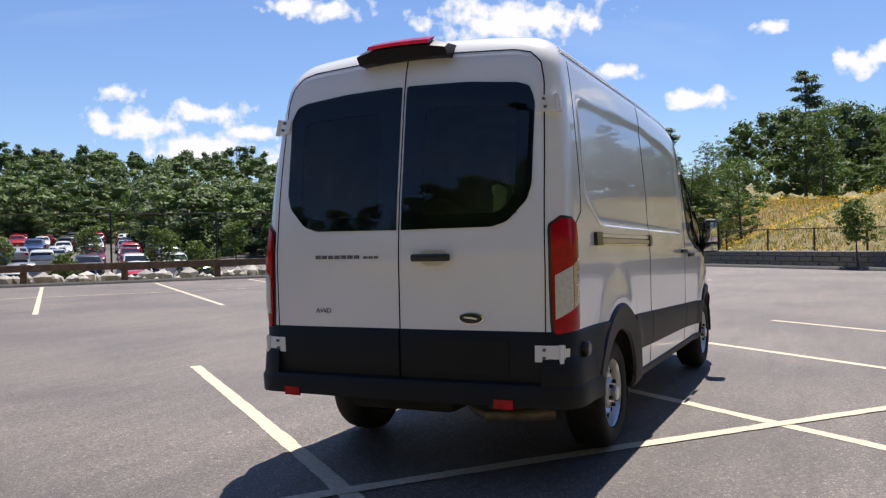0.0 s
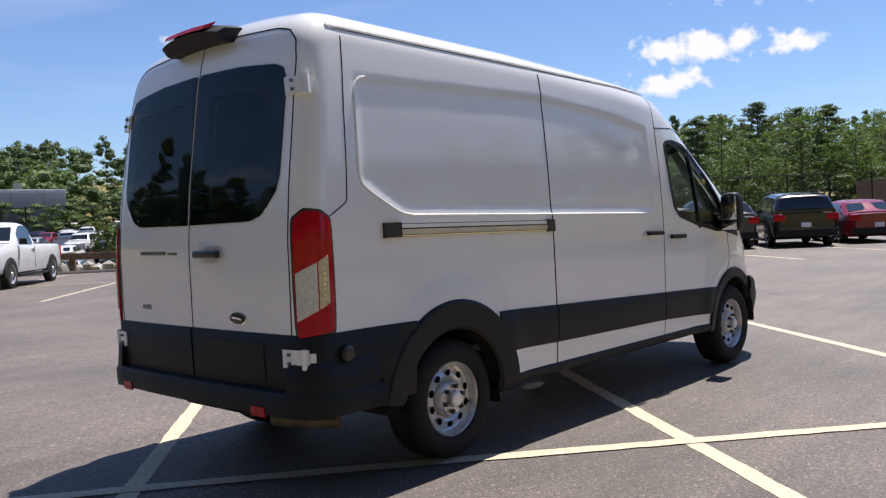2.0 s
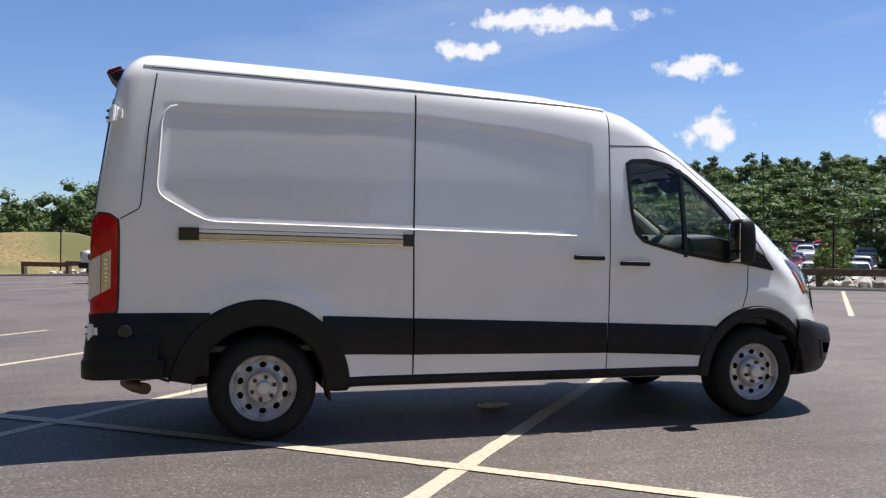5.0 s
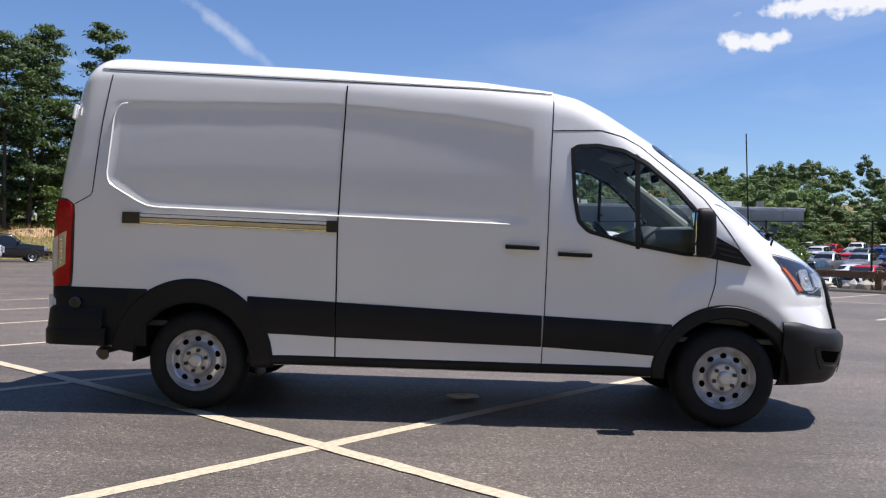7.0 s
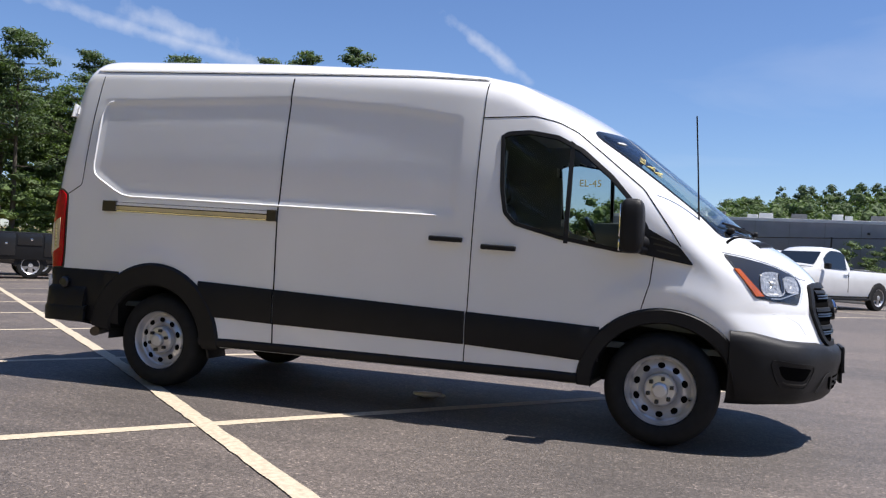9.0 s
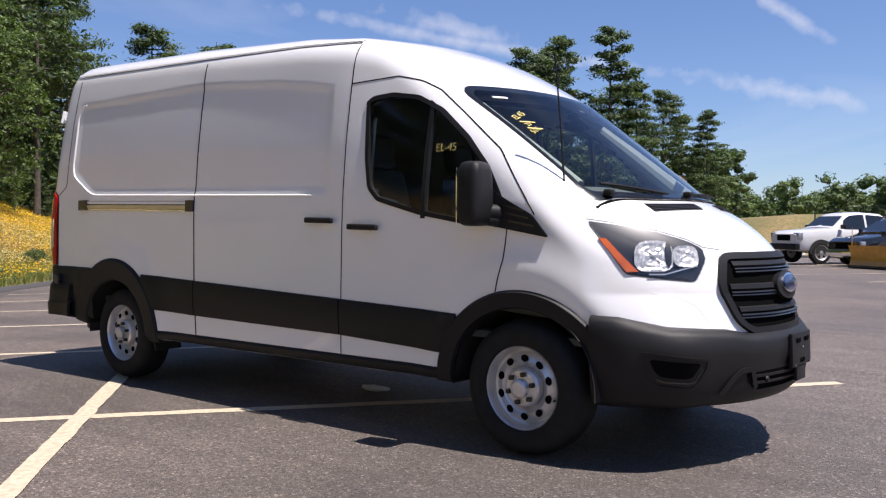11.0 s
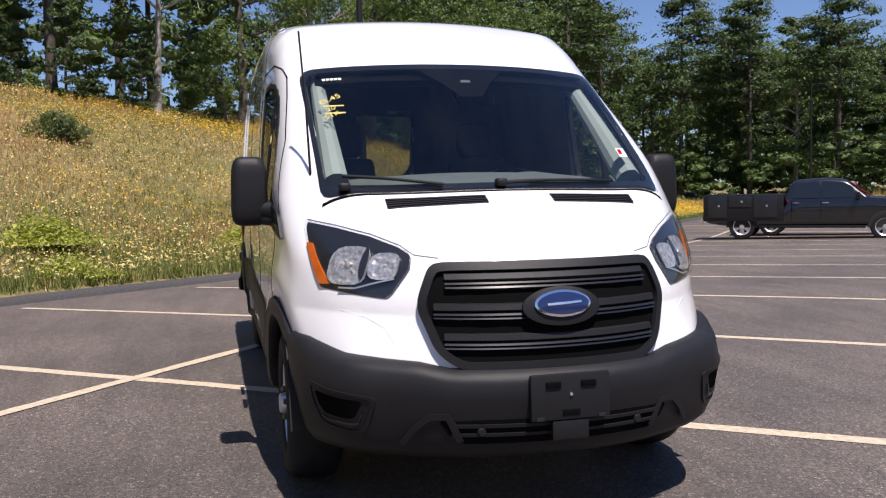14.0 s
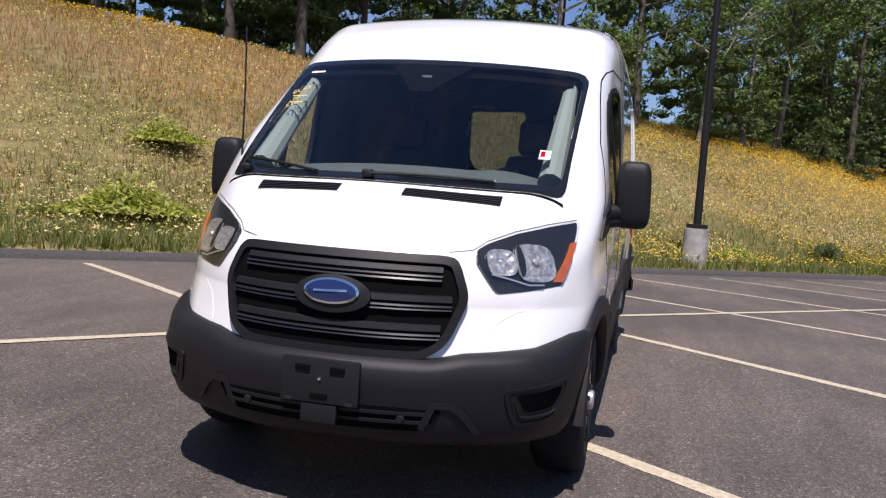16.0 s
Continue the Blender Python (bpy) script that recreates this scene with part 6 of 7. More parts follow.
    if kind == "utility":
        bx0, bx1 = -h + 0.02, xr[0] - 0.06
        ln = bx1 - bx0
        bed = block("service_body", pose((bx0 + bx1) / 2, 0, 1.08), (ln, W * 1.06, 0.92), M_BLACK, root, "black steel service body", 0.03)
        for s in (-1, 1):
            for k, (fx, fw) in enumerate(((0.14, 0.24), (0.43, 0.28), (0.74, 0.28))):
                d = block("locker_door", pose(bx0 + ln * (fx + 0.0) + 0.1, s * (W * 0.53 + 0.008), 1.12 if k != 1 else 1.3), (ln * fw, 0.02, 0.74 if k != 1 else 0.38), M_GLOSS, bed, "", 0.008)
                block("latch", pose(bx0 + ln * (fx + 0.02) + 0.1, s * (W * 0.53 + 0.02), 1.15 if k != 1 else 1.3), (0.07, 0.02, 0.07), M_CHROME, bed, "", 0.006)
    ax = (h - sp["fo"], h - sp["fo"] - sp["wb"])
    for x in ax:
        for s in (-1, 1):
            yo = W / 2 * 0.995
            # dark disc over the closed body side, painted for the shade in the arch
            vs, fs = lathe([(0.0, 0.0), (R * 1.17, 0.0), (R * 1.2, 0.03)], 28 if detail else 14)
            if not far:
                link_mesh("wheel_arch", [(v_[0] + x, s * (yo + 0.006 - v_[1]), max(v_[2] + R, gc * 0.9)) for v_ in vs], fs, M_UNDER, root, "")
            vs, fs = lathe([(R * 0.62, 0.2), (R * 0.66, -0.015), (R * 0.80, -0.02), (R * 0.95, -0.01), (R, 0.03), (R, 0.2), (R * 0.62, 0.2)], 28 if detail else 12)
            ty = link_mesh("tyre", [(v_[0] + x, s * (yo - v_[1]), v_[2] + R) for v_ in vs], fs, M_RUBBER, root, "black tyre")
            if detail:
                prof_r = [(R * 0.67, -0.014), (R * 0.62, 0.0), (R * 0.56, 0.03), (R * 0.2, 0.012), (R * 0.16, -0.02), (0, -0.02)]
            else:
                prof_r = [(R * 0.67, -0.014), (R * 0.5, 0.02), (0, 0.0)]
            if far:
                continue
            vs, fs = lathe(prof_r, 24 if detail else 12)
            rm = link_mesh("rim", [(v_[0] + x, s * (yo - v_[1] + 0.004), v_[2] + R) for v_ in vs], fs, M_STEEL, ty, "bright wheel rim")
            if detail:
                # flat black pieces paint the shade between the spokes
                for k in range(5):
                    a = 2 * math.pi * k / 5 + 0.3
                    q = [(R * 0.30, -0.16), (R * 0.54, -0.22), (R * 0.54, 0.22), (R * 0.30, 0.16)]
                    link_mesh("spoke_gap", [(x + r * math.cos(a + d), s * (yo + 0.001), R + r * math.sin(a + d)) for r, d in q], [(0, 1, 2, 3)], M_GAP, rm, "", smooth=False)
    tz = sp["tail"] - 0.02
    for s in (-1, 1):
        hgt = 0.42 if kind in ("pickup", "single", "crew") else 0.2
        block("tail_lamp", pose(-h + 0.06, s * (W / 2 * 0.84 - 0.04), tz - hgt * 0.7), (0.14, 0.17 if hgt > 0.3 else 0.36, hgt), M_RED, root, "red tail lamp", 0.02)
        block("headlamp", pose(h - 0.13, s * (W / 2 * 0.82 - 0.08), sp["nose"] - 0.22), (0.20, 0.36, 0.20 if hgt < 0.3 else 0.28), M_LENSCAR, root, "clear headlamp", 0.03)
    if detail:
        trim = M_CHROME if chrome else M_BLACK
        block("front_bumper", pose(h - 0.03, 0, gc + 0.22), (0.2, W * 0.88, 0.24), trim, root, "", 0.04)
        block("rear_bumper", pose(-h + 0.03, 0, gc + 0.2), (0.2, W * 0.90, 0.22), trim, root, "", 0.04)
        block("grille", pose(h - 0.05, 0, sp["nose"] - 0.28), (0.10, W * 0.48, 0.30), M_GLOSS if not chrome else M_CHROME, root, "", 0.03)
        block("grille_insert", pose(h - 0.005, 0, sp["nose"] - 0.28), (0.03, W * 0.42, 0.22), M_GAP, root, "", 0.005)
        block("number_plate", pose(-h - 0.012, 0, tz - 0.38 if kind in ("sedan", "suv", "crossover") else gc + 0.3), (0.02, 0.30, 0.15), M_LABEL, root, "plain pale plate", 0.004)
        for s in (-1, 1):
            mx = xr[-1] - 0.35
            block("door_mirror", pose(mx, s * (W / 2 + 0.10), belt + 0.12), (0.14, 0.2, 0.18), M_BLACK, root, "", 0.04)
            for x0, x1 in sp["win"]:
                block("door_handle", pose(x0 + 0.1, s * (W / 2 + 0.006), belt - 0.13), (0.2, 0.03, 0.03), mat if not chrome else M_CHROME, root, "", 0.01)
                block("door_gap", pose(x0 - 0.04, s * (W / 2 * 0.999), (belt + gc) / 2 + 0.08), (0.012, 0.012, (belt - gc) * 0.72), M_GAP, root, "", 0)
            block("side_step", pose((ax[0] + ax[1]) / 2, s * (W / 2 - 0.04), gc - 0.02), (sp["wb"] - 2.6 * R, 0.14, 0.08), M_BLACK, root, "", 0.02)
        if kind in ("suv", "crossover"):
            for s in (-1, 1):
                tube("roof_rail", [(-1.6, s * wt_ * 0.9, zmax - 0.02), (-1.2, s * wt_ * 0.9, zmax + 0.05), (0.1, s * wt_ * 0.9, zmax + 0.04), (0.4, s * wt_ * 0.9, zmax - 0.03)], 0.02, M_BLACK, root, "", 6)
            block("rear_spoiler", pose(xr[1] - 0.06, 0, zr[1] + 0.005), (0.22, W * 0.62, 0.04), mat, root, "", 0.015)
    root.matrix_world = Matrix.Translation(lot(u, v, z)) @ Matrix.Rotation(TH + radians(heading), 4, "Z")
    return root


def snow_plow(label, u, v, heading, width=2.5):
    root = new("snow_plow")
    tagged(root, label, "snow plow")
    prof = [(0.05, 0.06), (0.12, 0.16), (0.16, 0.35), (0.13, 0.55), (0.04, 0.72), (0.0, 0.76), (0.03, 0.70), (0.10, 0.53), (0.12, 0.35), (0.08, 0.17), (0.0, 0.06)]
    vs, fs = [], []
    for y in np.linspace(-width / 2, width / 2, 9):
        for x, z in prof:
            vs.append((-x, y, z))
    n = len(prof)
    for i in range(8):
        for k in range(n):
            j = (k + 1) % n
            fs.append((i * n + k, i * n + j, (i + 1) * n + j, (i + 1) * n + k))
    fs += [tuple(range(n)), tuple(range(8 * n, 9 * n))[::-1]]
    bm = bmesh.new()
    bv = [bm.verts.new(q) for q in vs]
    for f in fs:
        bm.faces.new([bv[i] for i in f])
    part("blade", bm, M_YELLOW, root, "yellow curved plow blade", sharp=30)
    block("cutting_edge", pose(-0.02, 0, 0.05), (0.03, width, 0.10), M_UNDER, root, "", 0.006)
    for y in np.linspace(-width / 2 + 0.15, width / 2 - 0.15, 6):
        block("rib", pose(-0.26, y, 0.40), (0.14, 0.03, 0.58), M_YELLOW, root, "", 0.006)
    for s in (-1, 1):
        tube("push_frame", [(-0.3, s * 0.5, 0.3), (-1.0, s * 0.35, 0.45)], 0.05, M_GLOSS, root, "", 8)
        tube("lift_tower", [(-0.9, s * 0.35, 0.4), (-0.95, s * 0.35, 1.15)], 0.04, M_GLOSS, root, "", 8)
        block("plow_lamp", pose(-0.9, s * 0.45, 1.15), (0.16, 0.22, 0.18), M_GLOSS, root, "", 0.03)
        tube("marker_rod", [(-0.1, s * width * 0.47, 0.7), (-0.12, s * width * 0.48, 1.35)], 0.012, M_YELLOW, root, "", 5)
    tube("cross_bar", [(-0.95, -0.45, 1.05), (-0.95, 0.45, 1.05)], 0.04, M_GLOSS, root, "", 8)
    root.matrix_world = Matrix.Translation(lot(u, v, 0)) @ Matrix.Rotation(TH + radians(heading), 4, "Z")
    return root


M_LENSCAR = material("car_headlamp", (0.55, 0.56, 0.58), 0.12, 0.6, vary=0.2, scale=20, coat=0.8)
vehicle("sedan", "parked_car", "dark red saloon parked nose-in beside the block wall", "car", P_RED, 23.55, -16.0, -14)
vehicle("suv", "parked_suv", "black sport utility vehicle parked between two cars", "car", P_BLACK, 23.2, -13.4, -17)
vehicle("crossover", "parked_suv", "dark grey crossover parked beside the black pickup", "car", P_GREY, 24.0, -10.9, -9)
vehicle("pickup", "parked_pickup", "black pickup with a covered bed and bright bumpers", "truck", P_BLACK, 24.9, -7.4, 0, cap=True, chrome=True)
vehicle("single", "parked_pickup", "white single-cab pickup with a plow mount", "truck", P_WHITE, 23.4, 12.6, 180, chrome=True)
vehicle("pickup", "parked_pickup", "white pickup parked behind a yellow plow", "truck", P_WHITE, 24.2, 15.8, 180, chrome=True)
vehicle("suv", "parked_suv", "black sport utility vehicle beside the plow trucks", "car", P_BLACK, 23.8, 21.6, 180, chrome=True)
vehicle("crew", "parked_pickup", "tall white crew-cab pickup on big tyres", "truck", P_WHITE, 24.4, 25.2, 180)
snow_plow("yellow snow plow on the white single-cab pickup", 19.4, 12.6, 180)
snow_plow("yellow snow plow standing before a white pickup", 19.9, 16.2, 176)
snow_plow("yellow snow plow standing beside the black vehicle", 20.3, 18.9, 180, 2.2)
vehicle("utility", "utility_truck", "black crew-cab truck with a steel service body", "truck", P_BLACK, 3.4, 27.6, 0, chrome=True)
vehicle("crew", "parked_pickup", "bright red crew-cab pickup beside the black truck", "truck", P_BRIGHT, 3.9, 31.2, 0, chrome=True)
vehicle("sedan", "parked_car", "black saloon parked at the row's end", "car", P_BLACK, 8.2, 42.1, -24)
vehicle("crossover", "parked_suv", "black crossover parked far down the row", "car", P_BLACK, 10.1, 47.6, -20)
vehicle("single", "parked_pickup", "white work truck far down the lot", "truck", P_WHITE, 15.45, 54.6, -14)
vehicle("pickup", "parked_pickup", "black pickup far down the lot", "truck", P_BLACK, 19.52, 57.9, -14)

# the lower lot, full of parked cars
rng = np.random.RandomState(3)
bases = []
for kind, pm, word in (("sedan", P_WHITE, "white"), ("sedan", P_RED, "dark red"), ("sedan", P_BLACK, "black"), ("sedan", P_SILVER, "silver"), ("suv", P_WHITE, "white"), ("suv", P_GREY, "dark grey"), ("suv", P_BLUE, "blue"), ("pickup", P_WHITE, "white"), ("pickup", P_SILVER, "silver"), ("crossover", P_BRIGHT, "red")):
    bases.append((kind, pm, word))
made = {}
for row, u in enumerate((46, 52, 62, 68, 79, 85, 96, 102, 113, 119)):
    for v in np.arange(-0.06 * u, (0.42 if u > 88 else 0.72) * u + 2, 3.1):
        v += rng.uniform(-0.25, 0.25)
        if rng.rand() < 0.12:
            continue
        i, far = rng.randint(len(bases)), u > 75
        uu = u + rng.uniform(-0.4, 0.4)
        m = Matrix.Translation(lot(uu, v, float(low_z(uu)) + 0.01)) @ Matrix.Rotation(TH + (0 if row % 2 else math.pi), 4, "Z") @ Matrix.Rotation(-0.04 if row % 2 else 0.04, 4, "Y")
        if (i, far) in made:
            copy_thing(made[i, far], m)
        else:
            kind, pm, word = bases[i]
            made[i, far] = vehicle(kind, "distant_car", word + " vehicle in the rows of the lower lot", "car", pm, u, v, 0, detail=False, group="cars in the lower lot", far=far)
            made[i, far].matrix_world = m

# ---- plants ----


def leaf_material(name, rgb, spread):
    m = material(name, rgb, 0.65, spread=spread)
    nt = m.node_tree
    b = nt.nodes["Principled BSDF"]
    out = nt.nodes["Material Output"]
    tr = nt.nodes.new("ShaderNodeBsdfTranslucent")
    src = b.inputs["Base Color"].links[0].from_socket
    sc = nt.nodes.new("ShaderNodeVectorMath")
    sc.operation = "MULTIPLY"
    sc.inputs[1].default_value = (1.3, 1.5, 0.6)
    nt.links.new(src, sc.inputs[0])
    nt.links.new(sc.outputs[0], tr.inputs[0])
    mx = nt.nodes.new("ShaderNodeMixShader")
    mx.inputs[0].default_value = 0.3
    nt.links.new(b.outputs[0], mx.inputs[1])
    nt.links.new(tr.outputs[0], mx.inputs[2])
    nt.links.new(mx.outputs[0], out.inputs[0])
    return m


M_LEAF = leaf_material("oak_leaves", (0.095, 0.142, 0.038), 0.5)
M_LEAF2 = leaf_material("birch_leaves", (0.115, 0.165, 0.042), 0.4)
M_NEEDLE = leaf_material("pine_needles", (0.070, 0.104, 0.040), 0.45)
M_BARK = material("grey_bark", (0.085, 0.070, 0.055), 0.95, vary=0.35, scale=5, bump=0.8, bump_scale=25)
M_BIRCH = material("pale_bark", (0.32, 0.29, 0.25), 0.9, vary=0.35, scale=6, bump=0.4, bump_scale=25)
M_DRY = leaf_material("dry_grass", (0.335, 0.235, 0.108), 0.55)
M_HERB = leaf_material("meadow_herb_leaves", (0.17, 0.165, 0.05), 0.45)
M_OLIVE = leaf_material("olive_shrub_leaves", (0.12, 0.15, 0.055), 0.4)
M_WEED = leaf_material("yellow_green_leaves", (0.30, 0.31, 0.06), 0.35)
M_GREEN = leaf_material("green_grass", (0.13, 0.155, 0.035), 0.4)
M_RUSSET = leaf_material("russet_grass", (0.44, 0.235, 0.115), 0.45)
M_YELLOWF = leaf_material("yellow_flowers", (0.72, 0.44, 0.02), 0.3)
M_PALEF = leaf_material("pale_flowers", (0.70, 0.55, 0.24), 0.3)


def leaf_blades(name, centers, normals, sizes, mat, parent, aspect=1.0, rng=None):
    """Many small leaves, each a single pointed blade."""
    n = len(centers)
    normals = normals / (np.linalg.norm(normals, axis=1, keepdims=True) + 1e-9)
    t = rng.normal(size=(n, 3))
    t -= normals * np.sum(t * normals, axis=1, keepdims=True)
    t /= np.linalg.norm(t, axis=1, keepdims=True) + 1e-9
    b = np.cross(normals, t)
    s = sizes[:, None]
    p = np.empty((n, 3, 3))
    p[:, 0] = centers - t * s * aspect - b * s * 0.35
    p[:, 1] = centers + t * s * aspect - b * s * 0.2
    p[:, 2] = centers + b * s * 0.75
    me = bpy.data.meshes.new(name)
    me.vertices.add(3 * n)
    me.vertices.foreach_set("co", p.reshape(-1))
    me.loops.add(3 * n)
    me.loops.foreach_set("vertex_index", np.arange(3 * n, dtype=np.int32))
    me.polygons.add(n)
    me.polygons.foreach_set("loop_start", np.arange(0, 3 * n, 3, dtype=np.int32))
    me.polygons.foreach_set("loop_total", np.full(n, 3, dtype=np.int32))
    me.update(calc_edges=True)
    me.materials.append(mat)
    ob = new(name, me)
    if parent is not None:
        ob.parent = parent
    return ob


def limb(vs, fs, pts, radii, n=7):
    base = len(vs)
    for i, p in enumerate(pts):
        d = (pts[min(i + 1, len(pts) - 1)] - pts[max(i - 1, 0)]).normalized()
        a = d.orthogonal().normalized()
        b = d.cross(a)
        for k in range(n):
            t = 2 * math.pi * k / n
            vs.append(p + (a * math.cos(t) + b * math.sin(t)) * radii[i])
    for i in range(len(pts) - 1):
        for k in range(n):
            j = (k + 1) % n
            fs.append((base + i * n + k, base + i * n + j, base + (i + 1) * n + j, base + (i + 1) * n + k))


def broad_tree(name, label, height, seed, leaves, mat=None, bark=None, bare=0.28, leaf=0.165):
    """A tapered trunk with forking limbs, and leaves in loose clumps at their ends."""
    rng = np.random.RandomState(seed)
    root = new(name)
    tagged(root, label, "tree")
    vs, fs, tips = [], [], []
    lean = Vector((rng.uniform(-0.06, 0.06), rng.uniform(-0.06, 0.06), 1))
    trunk = [lean * (height * t) + Vector((0.15 * math.sin(3 * t + seed), 0.12 * math.cos(2.3 * t + seed), 0)) for t in np.linspace(0, 0.9, 9)]
    r0 = height * 0.016
    limb(vs, fs, trunk, [r0 * (1.25 if i == 0 else 1) * (1 - 0.85 * i / 8) for i in range(9)], 9)
    nb = 15
    for k in range(nb):
        t = bare + (0.92 - bare) * (k + rng.rand() * 0.6) / nb
        base = trunk[min(int(t / 0.9 * 8), 7)].lerp(trunk[min(int(t / 0.9 * 8) + 1, 8)], 0.5)
        a = k * 2.4 + rng.uniform(-0.5, 0.5)
        ln = height * (0.30 - 0.19 * abs(t - 0.45)) * rng.uniform(0.7, 1.15) * (1 - 0.55 * max(0, t - 0.6) / 0.4)
        up = rng.uniform(0.25, 0.7)
        d = Vector((math.cos(a), math.sin(a), up)).normalized()
        mid = base + d * ln * 0.55 + Vector((0, 0, rng.uniform(-0.1, 0.2)))
        end = base + d * ln + Vector((0, 0, ln * 0.12))
        limb(vs, fs, [base, mid, end], [r0 * 0.38, r0 * 0.22, r0 * 0.07], 5)
        tips += [(end, 1.0), (mid, 0.8)]
        for j in range(2):
            d2 = (d + Vector(rng.normal(size=3) * 0.55)).normalized()
            e2 = mid + d2 * ln * 0.5
            limb(vs, fs, [mid, e2], [r0 * 0.16, r0 * 0.05], 4)
            tips.append((e2, 0.9))
    tips.append((trunk[-1] + Vector((0, 0, height * 0.05)), 0.9))
    link_mesh("trunk", vs, fs, bark or M_BARK, root, "", sharp=70)
    per = leaves // len(tips)
    cen, out_n = [], []
    for p, k in tips:
        sub = rng.normal(size=(7, 3)) * height * 0.048
        w = sub[rng.randint(7, size=per)]
        o = rng.normal(size=(per, 3))
        o /= np.linalg.norm(o, axis=1, keepdims=True)
        o[:, 2] = np.where(o[:, 2] < -0.3, -o[:, 2], o[:, 2])
        q = w + o * rng.uniform(0.35, 1.25, (per, 1)) * height * np.array([0.036, 0.036, 0.024]) * k
        cen.append(np.array(p) + q)
        out_n.append(o)
    cen = np.concatenate(cen)
    nrm = np.concatenate(out_n) + rng.normal(size=cen.shape) * 0.45 + np.array([0, 0, 0.25])
    leaf_blades("crown", cen, nrm, leaf * rng.uniform(0.6, 1.35, len(cen)), mat or M_LEAF, root, 1.1, rng)
    return root


def pine_tree(name, label, height, seed, leaves, bare=0.35, leaf=0.195, nb=58):
    """A straight trunk with tiers of uneven, level boughs."""
    rng = np.random.RandomState(seed)
    root = new(name)
    tagged(root, label, "tree")
    vs, fs, cen, nrm = [], [], [], []
    r0 = height * 0.014
    trunk = [Vector((0.1 * math.sin(2 * t + seed), 0.1 * math.cos(2 * t), height * t)) for t in np.linspace(0, 1, 9)]
    limb(vs, fs, trunk, [r0 * (1 - 0.9 * i / 8) for i in range(9)], 9)
    per = leaves // nb
    for k in range(nb):
        t = bare * rng.uniform(0.7, 1) if k < 5 else bare + (0.98 - bare) * (k - 5 + rng.rand()) / (nb - 5)
        z = height * t
        a = rng.uniform(0, 6.28)
        ln = height * (0.22 * (1 - (max(0.0, t - bare) / (1.04 - bare)) ** 1.4) + 0.035) * rng.uniform(0.55, 1.2)
        if k < 5:
            ln *= 0.7
        up = rng.uniform(-0.08, 0.28)
        d = Vector((math.cos(a), math.sin(a), up))
        base = Vector((0, 0, z))
        limb(vs, fs, [base, base + d * ln * 0.6, base + d * ln + Vector((0, 0, 0.06 * ln))], [r0 * 0.22, r0 * 0.13, r0 * 0.04], 4)
        tuft = rng.uniform(0.3, 1.02, 9) ** 0.8
        pick = rng.randint(9, size=per)
        side = (rng.normal(size=9) * ln * 0.20 * (0.35 + tuft))[pick]
        pv = Vector((-d.y, d.x, 0))
        o = rng.normal(size=(per, 3))
        o *= rng.uniform(0.3, 1.0, (per, 1)) / np.linalg.norm(o, axis=1, keepdims=True)
        q = np.array(base) + np.outer(tuft[pick] * ln, np.array(d)) + np.outer(side, np.array(pv)) + np.array([0, 0, 0.04 * ln])
        cen.append(q + o * height * np.array([0.048, 0.048, 0.020]))
        nrm.append(o + rng.normal(size=(per, 3)) * 0.5 + np.array([0, 0, 0.8]))
    link_mesh("trunk", vs, fs, M_BARK, root, "", sharp=70)
    cen, nrm = np.concatenate(cen), np.concatenate(nrm)
    leaf_blades("crown", cen, nrm, leaf * rng.uniform(0.6, 1.3, len(cen)), M_NEEDLE, root, 1.5, rng)
    return root


LEAVES = 6800
kinds = [
    broad_tree("oak_tree", "broad green oak at the edge of the woods", 11, 1, LEAVES, leaf=0.088),
    broad_tree("oak_tree", "tall green oak with an open crown", 12.5, 2, LEAVES, bare=0.42, leaf=0.088),
    broad_tree("birch_tree", "slender pale-barked birch with light leaves", 10, 3, 6000, M_LEAF2, M_BIRCH, 0.4, 0.075),
    pine_tree("pine_tree", "tall dark pine with a bare lower trunk", 13.5, 4, 8500, 0.48, 0.105),
    pine_tree("pine_tree", "dark pine with layered level boughs", 12, 5, 9500, 0.18, 0.105),
    broad_tree("young_tree", "young leafy tree with low branches", 5.5, 6, 4200, M_LEAF2, None, 0.12, 0.075),
    pine_tree("young_pine", "young bushy green pine in the grass", 5, 7, 4200, 0.05, 0.07),
    broad_tree("oak_tree", "bushy green oak with low branches", 9.5, 8, LEAVES, bare=0.12, leaf=0.088),
]
rng = np.random.RandomState(21)
spots = []


def wood_edge(v):
    """Where the woods begin behind the bank."""
    return np.interp(v, [-34, 8, 18, 26, 38, 46, 60, 72], [-28, -26, -22, -19.5, -17.5, -14.5, -12.5, -10])


for v in np.arange(-34, 66, 3.6):
    e, tall = float(wood_edge(v)), float(np.interp(v, [20, 40, 50, 60], [1.1, 0.92, 1.05, 1.22]))
    spots.append((e - rng.uniform(0.2, 3.5), v + rng.uniform(-1.2, 1.2), (0, 3, 4, 1, 2, 7, 3, 6)[rng.randint(8)], tall))
    if v < 34 or rng.rand() < 0.6:
        spots.append((e - rng.uniform(5, 11), v + rng.uniform(-1.5, 1.5), (0, 1, 3, 3, 4, 7)[rng.randint(6)], tall * 1.08))
    if v > 14:
        spots.append((e - rng.uniform(0.0, 1.5), v + rng.uniform(-1.5, 1.5), (5, 6, 5, 6)[rng.randint(4)], rng.uniform(0.45, 0.9)))
